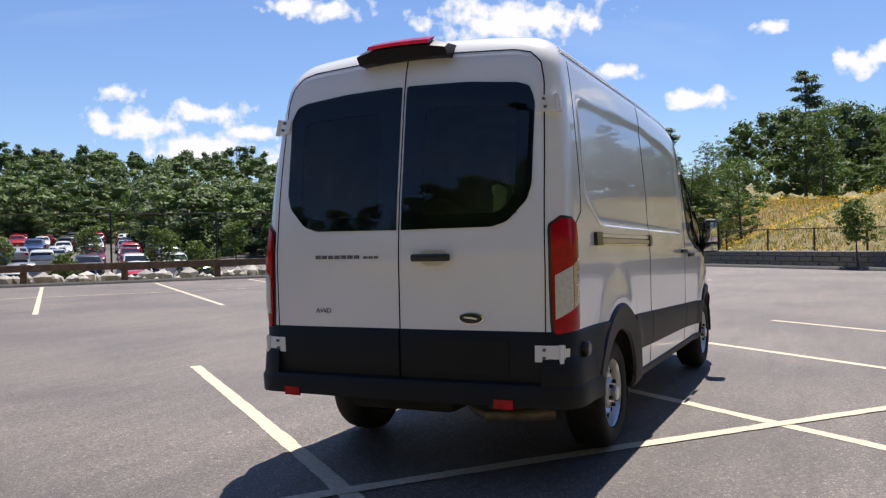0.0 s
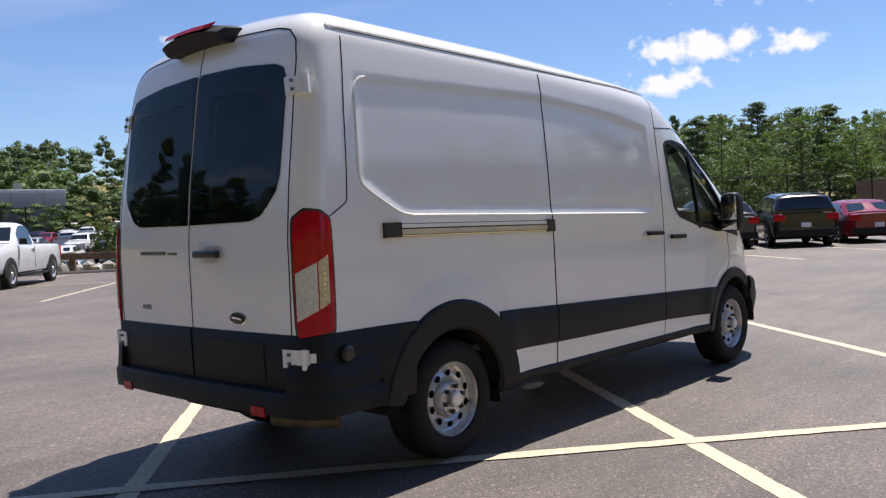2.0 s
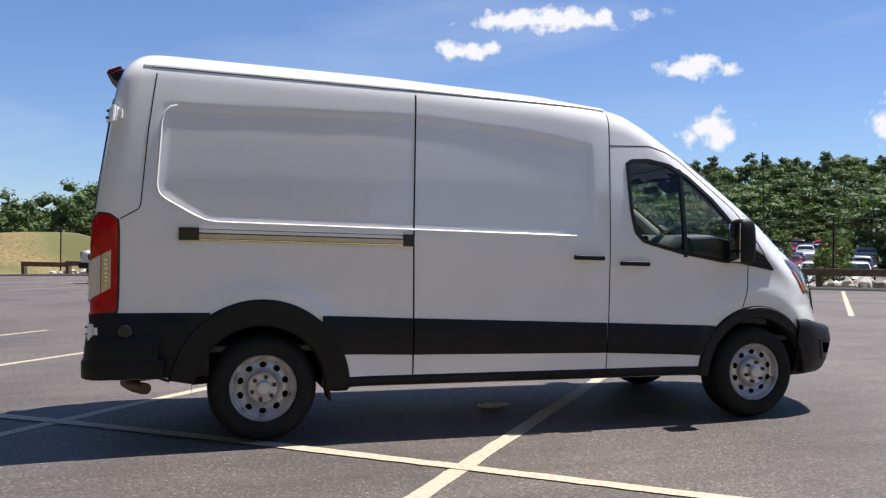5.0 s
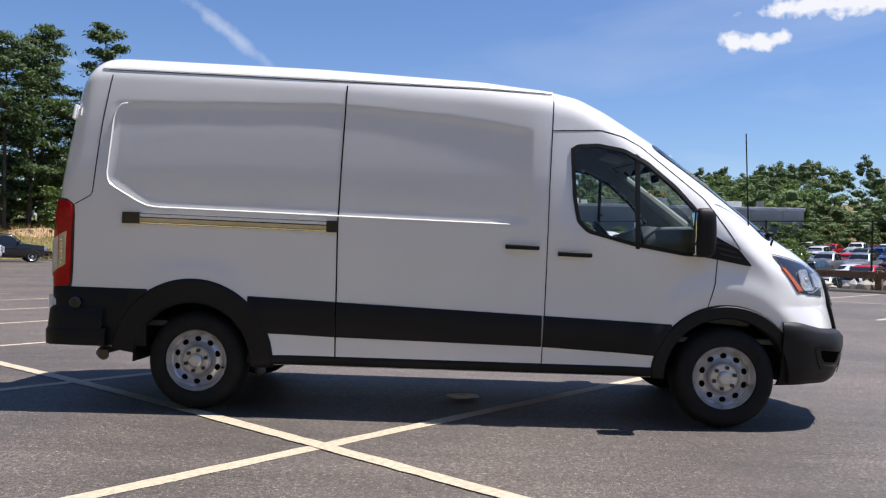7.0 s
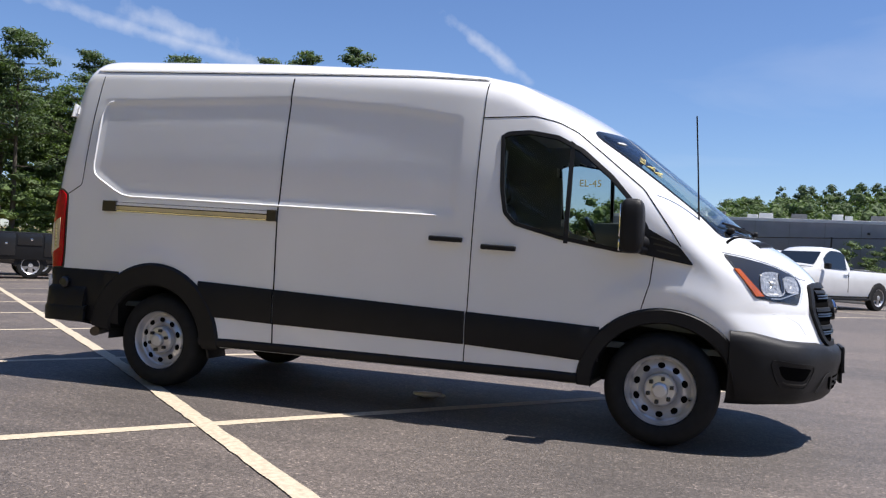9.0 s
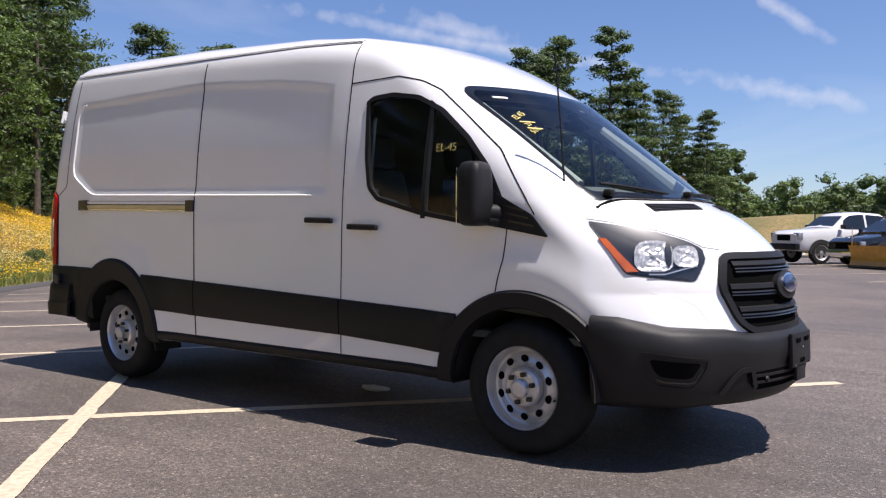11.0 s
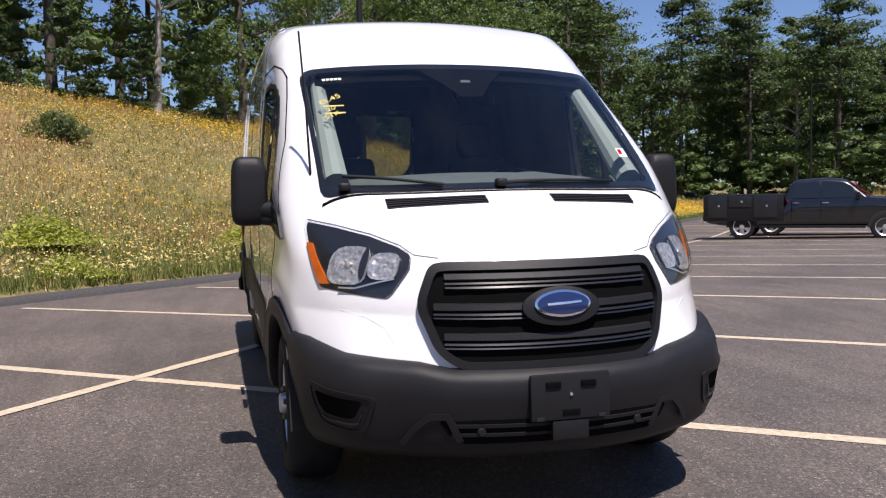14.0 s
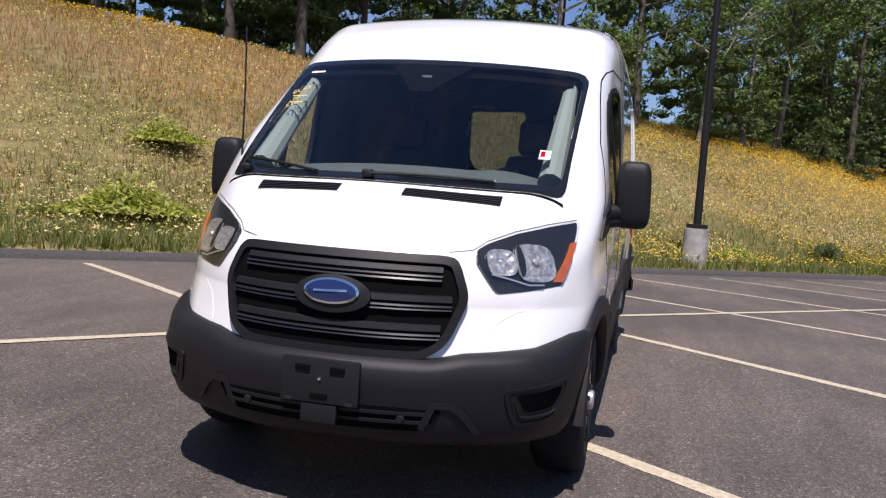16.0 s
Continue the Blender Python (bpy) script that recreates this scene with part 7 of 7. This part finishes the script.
for u in np.arange(-24, 46, 4.0):
    s = float(np.interp(u, [-24, -10, 2, 10, 18, 24, 32, 40, 46], [1.05, 1.06, 1.08, 1.08, 1.0, 1.06, 1.06, 0.92, 0.7]))
    spots.append((u + rng.uniform(-1, 1), rng.uniform(70.5, 74.5), (4, 3, 4, 3, 4, 7)[rng.randint(6)] if u > 20 else (0, 3, 5, 7, 4, 6, 2, 3)[rng.randint(8)], s))
    spots.append((u + rng.uniform(-1, 1), rng.uniform(76, 84), (1, 3, 3, 4, 0)[rng.randint(5)], s * 1.02))
for v in np.arange(65, 100, 4.5):
    spots.append((rng.uniform(-33, -25), v + rng.uniform(-1, 1), (3, 1, 0, 4, 2)[rng.randint(5)], 1.12))
for u in np.arange(-6, 60, 4.4):
    s = 0.70 + 0.10 * float(sstep(46, 56, u))
    spots.append((u + rng.uniform(-1, 1), rng.uniform(-64, -58), (1, 4, 4, 0, 7, 4)[rng.randint(6)], s))
for a in np.arange(7, 24, 2.4):
    r = rng.uniform(92, 108)
    spots.append((*lot_uv(r * math.cos(radians(a)), r * math.sin(radians(a))), (0, 7, 1, 3, 7, 0, 2)[rng.randint(7)], 0.82))
for a in np.arange(8, 29, 1.5):
    r = rng.uniform(60, 72)
    spots.append((*lot_uv(r * math.cos(radians(a)) - 4, r * math.sin(radians(a)) - 4), (0, 7, 1, 4, 0, 7)[rng.randint(6)], 0.66))
for u in np.arange(0, 50, 4.0):
    spots.append((u + rng.uniform(-1, 1), rng.uniform(-71, -66), (0, 7, 4, 1)[rng.randint(4)], 0.72))
# two tall pines before the far woods
spots += [(28.4, 72.6, 4, 1.42), (33.0, 71.0, 4, 1.38)]
used = set()
for u, v, k, size in spots:
    s = size * rng.uniform(0.86, 1.1)
    m = Matrix.Translation(lot(u, v, gh(u, v) - 0.1)) @ Matrix.Rotation(rng.uniform(0, 6.28), 4, "Z") @ Matrix.Scale(s, 4)
    if k in used:
        copy_thing(kinds[k], m)
    else:
        used.add(k)
        kinds[k].matrix_world = m
for k in range(len(kinds)):
    if k not in used:
        kinds[k].matrix_world = Matrix.Translation(lot(-36, -20 + k, 6))
# bare sand along the mound's crest
su, sv = np.meshgrid(np.linspace(22, 45, 47), np.linspace(-2.2, 2.2, 13), indexing="ij")
edge = np.abs(sv) / (1.1 + 0.7 * np.sin(su * 0.9) * np.cos(su * 0.37 + 1)) + 2.2 * sstep(8, 12, np.abs(su - 33.5))
sv = sv + 68.6 - 0.10 * np.maximum(su - 30, 0) ** 1.35
sand_z = ground_height(su, sv) + 0.10 - 0.10 * edge
sand_x, sand_y = 1.165 + su * CU - sv * SU, -1.874 + su * SU + sv * CU
sand = link_mesh("sand_patch", np.stack([sand_x, sand_y, sand_z + dip(sand_x)], -1).reshape(-1, 3), grid_faces(*su.shape), M_SAND, sharp=80)
tagged(sand, "bare tan sand along the crest of the grassy mound", "sand", kind="stuff")
# staked saplings
sap = broad_tree("sapling", "small staked sapling in the grass", 3.6, 31, 2600, M_LEAF2, None, 0.35, 0.085)
for u, v, s in ((14.0, 62.6, 1.0), (20.2, 65.5, 1.3), (25.3, 62.4, 1.5), (29.5, 64.2, 1.15), (38.2, -2.0, 0.9), (38.0, 12.0, 1.0), (39.0, 20.0, 0.9), (38.5, 4.0, 0.8), (56, -12, 1.0), (56, -2, 1.1), (56, 8, 1.0), (56, 18, 1.0), (72, -10, 1.1), (72, 2, 1.0), (72, 14, 1.1), (36.5, 27.0, 0.8)):
    copy_thing(sap, Matrix.Translation(lot(u, v, gh(u, v))) @ Matrix.Rotation(u, 4, "Z") @ Matrix.Scale(s, 4))
sap.matrix_world = Matrix.Translation(lot(17.0, -21.4, 0)) @ Matrix.Scale(0.68, 4)
# round shrubs on the bank
shrub = new("meadow_shrub")
tagged(shrub, "round grey-green shrub in the dry meadow", "shrub")
r2 = np.random.RandomState(9)
stem = r2.normal(size=(60, 3)) * np.array([0.30, 0.30, 0])
pick = r2.randint(60, size=5200)
rise = r2.uniform(0.05, 1.0, 5200)
tall = 1.0 - 0.9 * np.hypot(stem[:, 0], stem[:, 1])[pick] ** 1.4
cen = stem[pick] * (0.75 + 0.45 * rise[:, None]) + r2.normal(size=(5200, 3)) * 0.05
cen[:, 2] = np.maximum(cen[:, 2] + rise * np.clip(tall, 0.35, 1) * 0.72, 0.02)
leaf_blades("foliage", cen, r2.normal(size=(5200, 3)) + np.array([0, 0, 0.3]), 0.030 * r2.uniform(0.7, 1.4, 5200), M_OLIVE, shrub, 1.7, r2)
vs, fs = [], []
for k in range(5):
    limb(vs, fs, [Vector((0, 0, -0.05)), Vector((0.2 * math.cos(k * 1.3), 0.2 * math.sin(k * 1.3), 0.4))], [0.02, 0.008], 5)
link_mesh("stems", vs, fs, M_BARK, shrub)
shrub.matrix_world = Matrix.Translation(lot(-16.8, 13.8, gh(-16.8, 13.8))) @ Matrix.Scale(1.15, 4)
for u, v, s in ((-17.6, 11.0, 0.9), (-6.9, 21.0, 0.7), (-7.2, 28.5, 0.7), (31.2, 8.7, 0.6), (31.4, -6.0, 0.5), (31.5, 17.0, 0.6)):
    copy_thing(shrub, Matrix.Translation(lot(u, v, gh(u, v))) @ Matrix.Rotation(v, 4, "Z") @ Matrix.Scale(s, 4))

# low leafy weeds near the kerb
weed = new("leafy_weed")
tagged(weed, "low yellow-green leafy weed patch in the dry grass", "weeds")
cen = r2.normal(size=(3000, 3)) * np.array([0.42, 0.30, 0.10])
cen[:, 2] = 0.10 + np.abs(cen[:, 2]) * 2.0 * np.exp(-(cen[:, 0] ** 2 + cen[:, 1] ** 2) / 0.4)
leaf_blades("foliage", cen, r2.normal(size=(3000, 3)) * 0.6 + np.array([0, 0, 1.0]), 0.042 * r2.uniform(0.7, 1.4, 3000), M_WEED, weed, 1.2, r2)
vs, fs = [], []
for k in range(9):
    limb(vs, fs, [Vector((0.1 * math.cos(k), 0.1 * math.sin(k), -0.05)), Vector((0.35 * math.cos(k * 1.7), 0.25 * math.sin(k * 1.7), 0.16))], [0.01, 0.005], 4)
link_mesh("stems", vs, fs, M_GREEN, weed)
WEEDS = [(-13.2, 3.4, 1.1), (-8.6, 1.3, 1.15), (-9.2, 6.9, 1.1), (-8.4, 11.9, 0.9), (-6.9, 5.5, 0.7), (-6.8, 16.4, 0.7)]
for k, (u, v, sz) in enumerate(WEEDS):
    m = Matrix.Translation(lot(u, v, gh(u, v))) @ Matrix.Rotation(u * 3, 4, "Z") @ Matrix.Scale(sz, 4)
    if k:
        copy_thing(weed, m)
    else:
        weed.matrix_world = m


def patch_noise(u, v, s, seed):
    return np.array([noise.noise(Vector((a * s, b * s, seed))) for a, b in zip(u, v)])


def tufts(name, label, cat, n, region, height, mat, seed, keep=None, blades=4, lean=0.35, width=0.012):
    """Grass as many thin leaning blades over a stretch of the land."""
    rng = np.random.RandomState(seed)
    u, v = rng.uniform(region[0], region[1], n), rng.uniform(region[2], region[3], n)
    ok = (u < kerb_u(v) - 0.42) | (v < LOT_V0 - 2.6) | (v > LOT_V1 + 0.6)
    u, v = u[ok], v[ok]
    if keep is not None:
        ok = keep(u, v, rng)
        u, v = u[ok], v[ok]
    z = ground_height(u, v)
    x, y = 1.165 + u * CU - v * SU, -1.874 + u * SU + v * CU
    z = z + dip(x)
    n = len(u)
    u = np.repeat(np.stack([x, y, z], -1), blades, 0) + rng.normal(size=(n * blades, 3)) * np.array([0.07, 0.07, 0.0])
    k = len(u)
    h = height * rng.uniform(0.5, 1.2, k)
    a = rng.uniform(0, 6.28, k)
    d = np.stack([np.cos(a), np.sin(a), 0 * a], -1)
    w = np.stack([-np.sin(a), np.cos(a), 0 * a], -1) * width * rng.uniform(0.7, 1.4, (k, 1))
    tip = u + d * (h * lean * rng.uniform(0.2, 1.2, k))[:, None] + np.array([0, 0, 1.0]) * h[:, None]
    p = np.empty((k, 3, 3))
    p[:, 0], p[:, 1], p[:, 2] = u - w, u + w, tip
    me = bpy.data.meshes.new(name)
    me.vertices.add(3 * k)
    me.vertices.foreach_set("co", p.reshape(-1))
    me.loops.add(3 * k)
    me.loops.foreach_set("vertex_index", np.arange(3 * k, dtype=np.int32))
    me.polygons.add(k)
    me.polygons.foreach_set("loop_start", np.arange(0, 3 * k, 3, dtype=np.int32))
    me.polygons.foreach_set("loop_total", np.full(k, 3, dtype=np.int32))
    me.update(calc_edges=True)
    me.materials.append(mat)
    return tagged(new(name, me), label, cat, kind="stuff")


def near_kerb(u, v, rng):
    d = kerb_u(v) - u
    return rng.rand(len(u)) < 1.15 * np.exp(-d / 1.9) + 0.03


def clumped(seed, cut):
    def f(u, v, rng):
        return patch_noise(u, v, 0.16, seed) + rng.normal(size=len(u)) * 0.12 > cut
    return f


BANK = (-31, -3, -18, 60)
tufts("dry_grass", "dry tan meadow grass on the bank", "grass", 70000, BANK, 0.20, M_DRY, 41, None, 3, 0.9, 0.0075)
tufts("green_grass", "low green grass along the kerb and in patches", "grass", 80000, (-12, -3, -18, 60), 0.26, M_GREEN, 42, near_kerb, 5, 0.8, 0.009)
tufts("meadow_herbs", "green meadow herbs in loose patches", "grass", 60000, BANK, 0.17, M_HERB, 45, clumped(1.5, -0.02), 4, 1.2, 0.009)
tufts("russet_grass", "russet seed grass towards the ridge", "grass", 70000, BANK, 0.34, M_RUSSET, 43, lambda u, v, r: (1.1 * patch_noise(u, v, 0.14, 7.7) + 0.055 * (kerb_u(v) - u - 11) + r.normal(size=len(u)) * 0.15) > 0.10, 4, 0.5, 0.006)
tufts("dry_grass", "dry tan grass on the hillside past the wall", "grass", 26000, (-30, 70, -58, -22.5), 0.28, M_DRY, 44, None, 2, 0.9, 0.02)
tufts("russet_grass", "russet seed grass on the hillside past the wall", "grass", 24000, (-30, 70, -60, -36), 0.34, M_RUSSET, 48, lambda u, v, r: 0.8 * patch_noise(u, v, 0.1, 5.5) + 0.03 * (-44 - v) + r.normal(size=len(u)) * 0.15 > 0.0, 2, 0.6, 0.02)
tufts("green_grass", "green meadow grass on the hillside past the wall", "grass", 26000, (-30, 70, -58, -22.5), 0.26, M_HERB, 47, clumped(4.4, -0.15), 3, 0.9, 0.025)
tufts("dry_grass", "dry tan grass past the end of the lot", "grass", 12000, (-30, 36, 60, 80), 0.45, M_DRY, 46, None, 2, 0.7, 0.03)


def blooms(name, label, n, region, mat, seed, keep, size=0.03, lift=0.42):
    rng = np.random.RandomState(seed)
    u, v = rng.uniform(region[0], region[1], n), rng.uniform(region[2], region[3], n)
    ok = ((u < kerb_u(v) - 0.5) | (v < LOT_V0 - 2.6) | (v > LOT_V1 + 0.6)) & keep(u, v, rng)
    u, v = u[ok], v[ok]
    c = np.stack([1.165 + u * CU - v * SU, -1.874 + u * SU + v * CU, ground_height(u, v) + dip(1.165 + u * CU - v * SU) + lift * rng.uniform(0.6, 1.35, len(u))], -1)
    ob = leaf_blades(name, c, rng.normal(size=c.shape) * 0.5 + np.array([0, 0, 1]), size * rng.uniform(0.6, 1.3, len(c)), mat, None, 1.0, rng)
    return tagged(ob, label, "flowers", kind="stuff")


def more_far(seed, base):
    def f(u, v, rng):
        return patch_noise(u, v, 0.22, seed) + 0.6 * patch_noise(u, v, 0.07, seed + 3) + 0.010 * (v - 8) + rng.normal(size=len(u)) * 0.16 > base
    return f


blooms("yellow_flowers", "bright yellow meadow flowers on the bank", 110000, BANK, M_YELLOWF, 51, more_far(3.3, 0.19), 0.040, 0.27)
blooms("pale_flowers", "small pale yellow flower heads in the meadow", 170000, BANK, M_PALEF, 52, more_far(9.1, -0.05), 0.034, 0.24)
blooms("yellow_flowers", "drifts of yellow flowers below the crest of the bank", 46000, (-20, -4, 18, 66), M_YELLOWF, 54, lambda u, v, r: 0.9 * patch_noise(u, v, 0.15, 6.1) + 0.020 * (v - 34) - 0.05 * (u - wood_edge(v) - 5) + r.normal(size=len(u)) * 0.2 > 0.05, 0.05, 0.3)
blooms("yellow_flowers", "yellow flowers on the hillside past the wall", 34000, (-30, 70, -56, -24), M_YELLOWF, 53, lambda u, v, r: patch_noise(u, v, 0.07, 2.2) + r.normal(size=len(u)) * 0.2 + 0.010 * (u - 16) > 0.05, 0.07, 0.4)


# ---- far woods, beyond counting ----
_ico = bmesh.new()
bmesh.ops.create_icosphere(_ico, subdivisions=1, radius=1.0)
ICO_V = np.array([v.co for v in _ico.verts])
ICO_F = np.array([[v.index for v in f.verts] for f in _ico.faces])
_ico.free()


def canopy_material(name, rgb):
    """Massed leaves seen from far: broken light and dark, with a rough relief."""
    m = material(name, rgb, 0.8, vary=0.35, scale=1.6, bump=0.7, bump_scale=2.2, spread=0.25)
    for n in m.node_tree.nodes:
        if n.bl_idname == "ShaderNodeBump":
            n.inputs["Distance"].default_value = 0.5
    return m


def woods(name, label, spots, clumps, leaves, size, mat, canopy, seed, peak=0.0, low=0.04):
    """Crowns massed together: each a heap of ragged leafy clumps, fringed with leaves that face outwards."""
    rng = np.random.RandomState(seed)
    cen, nrm, vs, fs = [], [], [], []
    for x, y, z, h, w in spots:
        f = np.linspace(low, 1.0, clumps) ** 0.75 * rng.uniform(0.85, 1.0, clumps)
        a = rng.uniform(0, 6.28, clumps)
        reach = w * 0.5 * np.sqrt(np.clip(1 - (2 * f - 0.95) ** 2, 0.05, 1)) * (1 - peak * f)
        kk = np.stack([np.cos(a) * reach * rng.uniform(0.5, 1, clumps), np.sin(a) * reach * rng.uniform(0.5, 1, clumps), h * (0.06 + 0.86 * f)], -1) + np.array([x, y, z])
        r = (rng.uniform(0.13, 0.23, clumps) * (1 - 0.45 * peak))[:, None] * np.array([w, w, h * 0.5])
        for c, q in zip(kk, r):
            vs.append(c + ICO_V * q * rng.uniform(0.45, 0.78, (len(ICO_V), 1)))
            fs.append(ICO_F + len(ICO_V) * len(fs))
        pick = np.repeat(np.arange(clumps), leaves)
        o = rng.normal(size=(len(pick), 3))
        o /= np.linalg.norm(o, axis=1, keepdims=True)
        o[:, 2] = np.where(o[:, 2] < -0.25, -o[:, 2], o[:, 2])
        cen.append(kk[pick] + o * r[pick] * rng.uniform(0.66, 1.15, (len(pick), 1)))
        nrm.append(o + rng.normal(size=o.shape) * 0.5 + np.array([0, 0, 0.3]))
    cen, nrm = np.concatenate(cen), np.concatenate(nrm)
    vs, fs = np.concatenate(vs), np.concatenate(fs)
    me = bpy.data.meshes.new(name)
    me.from_pydata(vs.tolist(), [], fs.tolist())
    me.materials.append(canopy)
    tagged(new(name, me), label, "woods", kind="stuff")
    return tagged(leaf_blades(name, cen, nrm, size * rng.uniform(0.6, 1.4, len(cen)), mat, None, 1.1, rng), "leaves of the " + label, "woods", kind="stuff")


M_FARLEAF = leaf_material("far_oak_leaves", (0.060, 0.094, 0.028), 0.3)
M_CANOPY = canopy_material("green_canopy", (0.075, 0.115, 0.032))
M_CANOPY2 = canopy_material("light_canopy", (0.090, 0.132, 0.036))
M_CANOPY3 = canopy_material("pine_canopy", (0.040, 0.070, 0.028))
rng = np.random.RandomState(77)
green, dark, light, dark_tops = [], [], [], []
for k in range(800):
    u, v = rng.uniform(122, 205), rng.uniform(-115, 140)
    h = rng.uniform(6.8, 10.2)
    x, y, _ = lot(u, v)
    if 2 < math.degrees(math.atan2(y, x)) < 100 and not (-16 < x < 50 and 98 < y < 132):
        t = (x, y, gh(u, v) - 0.8, h, h * 0.9)
        if u > 168:
            dark_tops.append((x, y, t[2], h + 1.5, h * 0.62))
        else:
            (light if rng.rand() < 0.3 else green).append(t)
# the nearer woods beside the lower lot
for k in range(110):
    a, r = radians(rng.uniform(24, 45.5)), rng.uniform(84, 126)
    x, y = r * math.cos(a), r * math.sin(a)
    h = rng.uniform(7.0, 9.4)
    (light if rng.rand() < 0.3 else green).append((x, y, gh(*lot_uv(x, y)) - 0.8, h, h * 0.9))
for k in range(190):
    a, r = radians(rng.uniform(68, 114)), rng.uniform(125, 172)
    h = rng.uniform(12.5, 17) * (1 - 0.28 * float(sstep(94, 102, math.degrees(a))))
    if -16 < r * math.cos(a) < 50 and r * math.sin(a) < 132:
        continue
    (green if rng.rand() < 0.6 else light).append((r * math.cos(a), r * math.sin(a), -3.5 + rng.uniform(0, 2), h, h * 0.6))
for k in range(170):
    u, v = rng.uniform(-62, 60), rng.uniform(86, 112)
    h = rng.uniform(12, 16.5) * (1 - 0.4 * float(sstep(28, 44, u)))
    x, y, _ = lot(u, v)
    (dark if rng.rand() < 0.4 else green).append((x, y, gh(min(u, 30), v), h, h * 0.55))
for k in range(90):
    v = rng.uniform(-70, 95)
    u = float(wood_edge(v)) - rng.uniform(13, 34)
    h = rng.uniform(11, 16)
    x, y, _ = lot(u, v)
    (dark if rng.rand() < 0.45 else green).append((x, y, gh(u, v), h, h * 0.5))
for k in range(110):
    u, v = rng.uniform(-30, 85), rng.uniform(-92, -66)
    h = rng.uniform(9, 12.5)
    x, y, _ = lot(u, v)
    (dark if rng.rand() < 0.4 else green).append((x, y, gh(u, v), h, h * 0.55))
low = []
for k in range(250):
    u, v = rng.uniform(-44, 46), rng.uniform(70, 84)
    low.append((u, v))
for k in range(110):
    v = rng.uniform(-36, 100)
    low.append((float(wood_edge(v)) - rng.uniform(2.5, 8), v))
for k in range(70):
    low.append((rng.uniform(-10, 66), rng.uniform(-68, -62)))
for k in range(60):
    a, r = radians(rng.uniform(8, 30)), rng.uniform(60, 76)
    low.append(lot_uv(r * math.cos(a) - 4, r * math.sin(a) - 4))
for k in range(120):
    low.append((rng.uniform(120, 124), rng.uniform(-60, 75)))
for k in range(34):
    low.append(lot_uv(rng.uniform(-14, 48), rng.uniform(104, 108)))
brush = []
for u, v in low:
    h = rng.uniform(3.2, 6.2)
    x, y, _ = lot(u, v)
    brush.append((x, y, gh(u, v) + float(dip(x)) - 0.4, h, h * 1.0))
woods("undergrowth", "dark leafy undergrowth between the trunks", brush, 5, 60, 0.12, M_LEAF, M_CANOPY, 64)
woods("far_woods", "mixed green woods on the rising ground", green, 12, 46, 0.25, M_FARLEAF, M_CANOPY, 61)
woods("far_woods", "lighter leafy woods on the rising ground", light, 12, 46, 0.25, M_LEAF, M_CANOPY2, 62)
woods("far_pines", "dark pine woods near the lot", dark, 13, 40, 0.22, M_NEEDLE, M_CANOPY3, 63, 0.5)
woods("far_pines", "dark pine tops along the skyline", dark_tops, 9, 36, 0.26, M_NEEDLE, M_CANOPY3, 66, 0.6, 0.5)
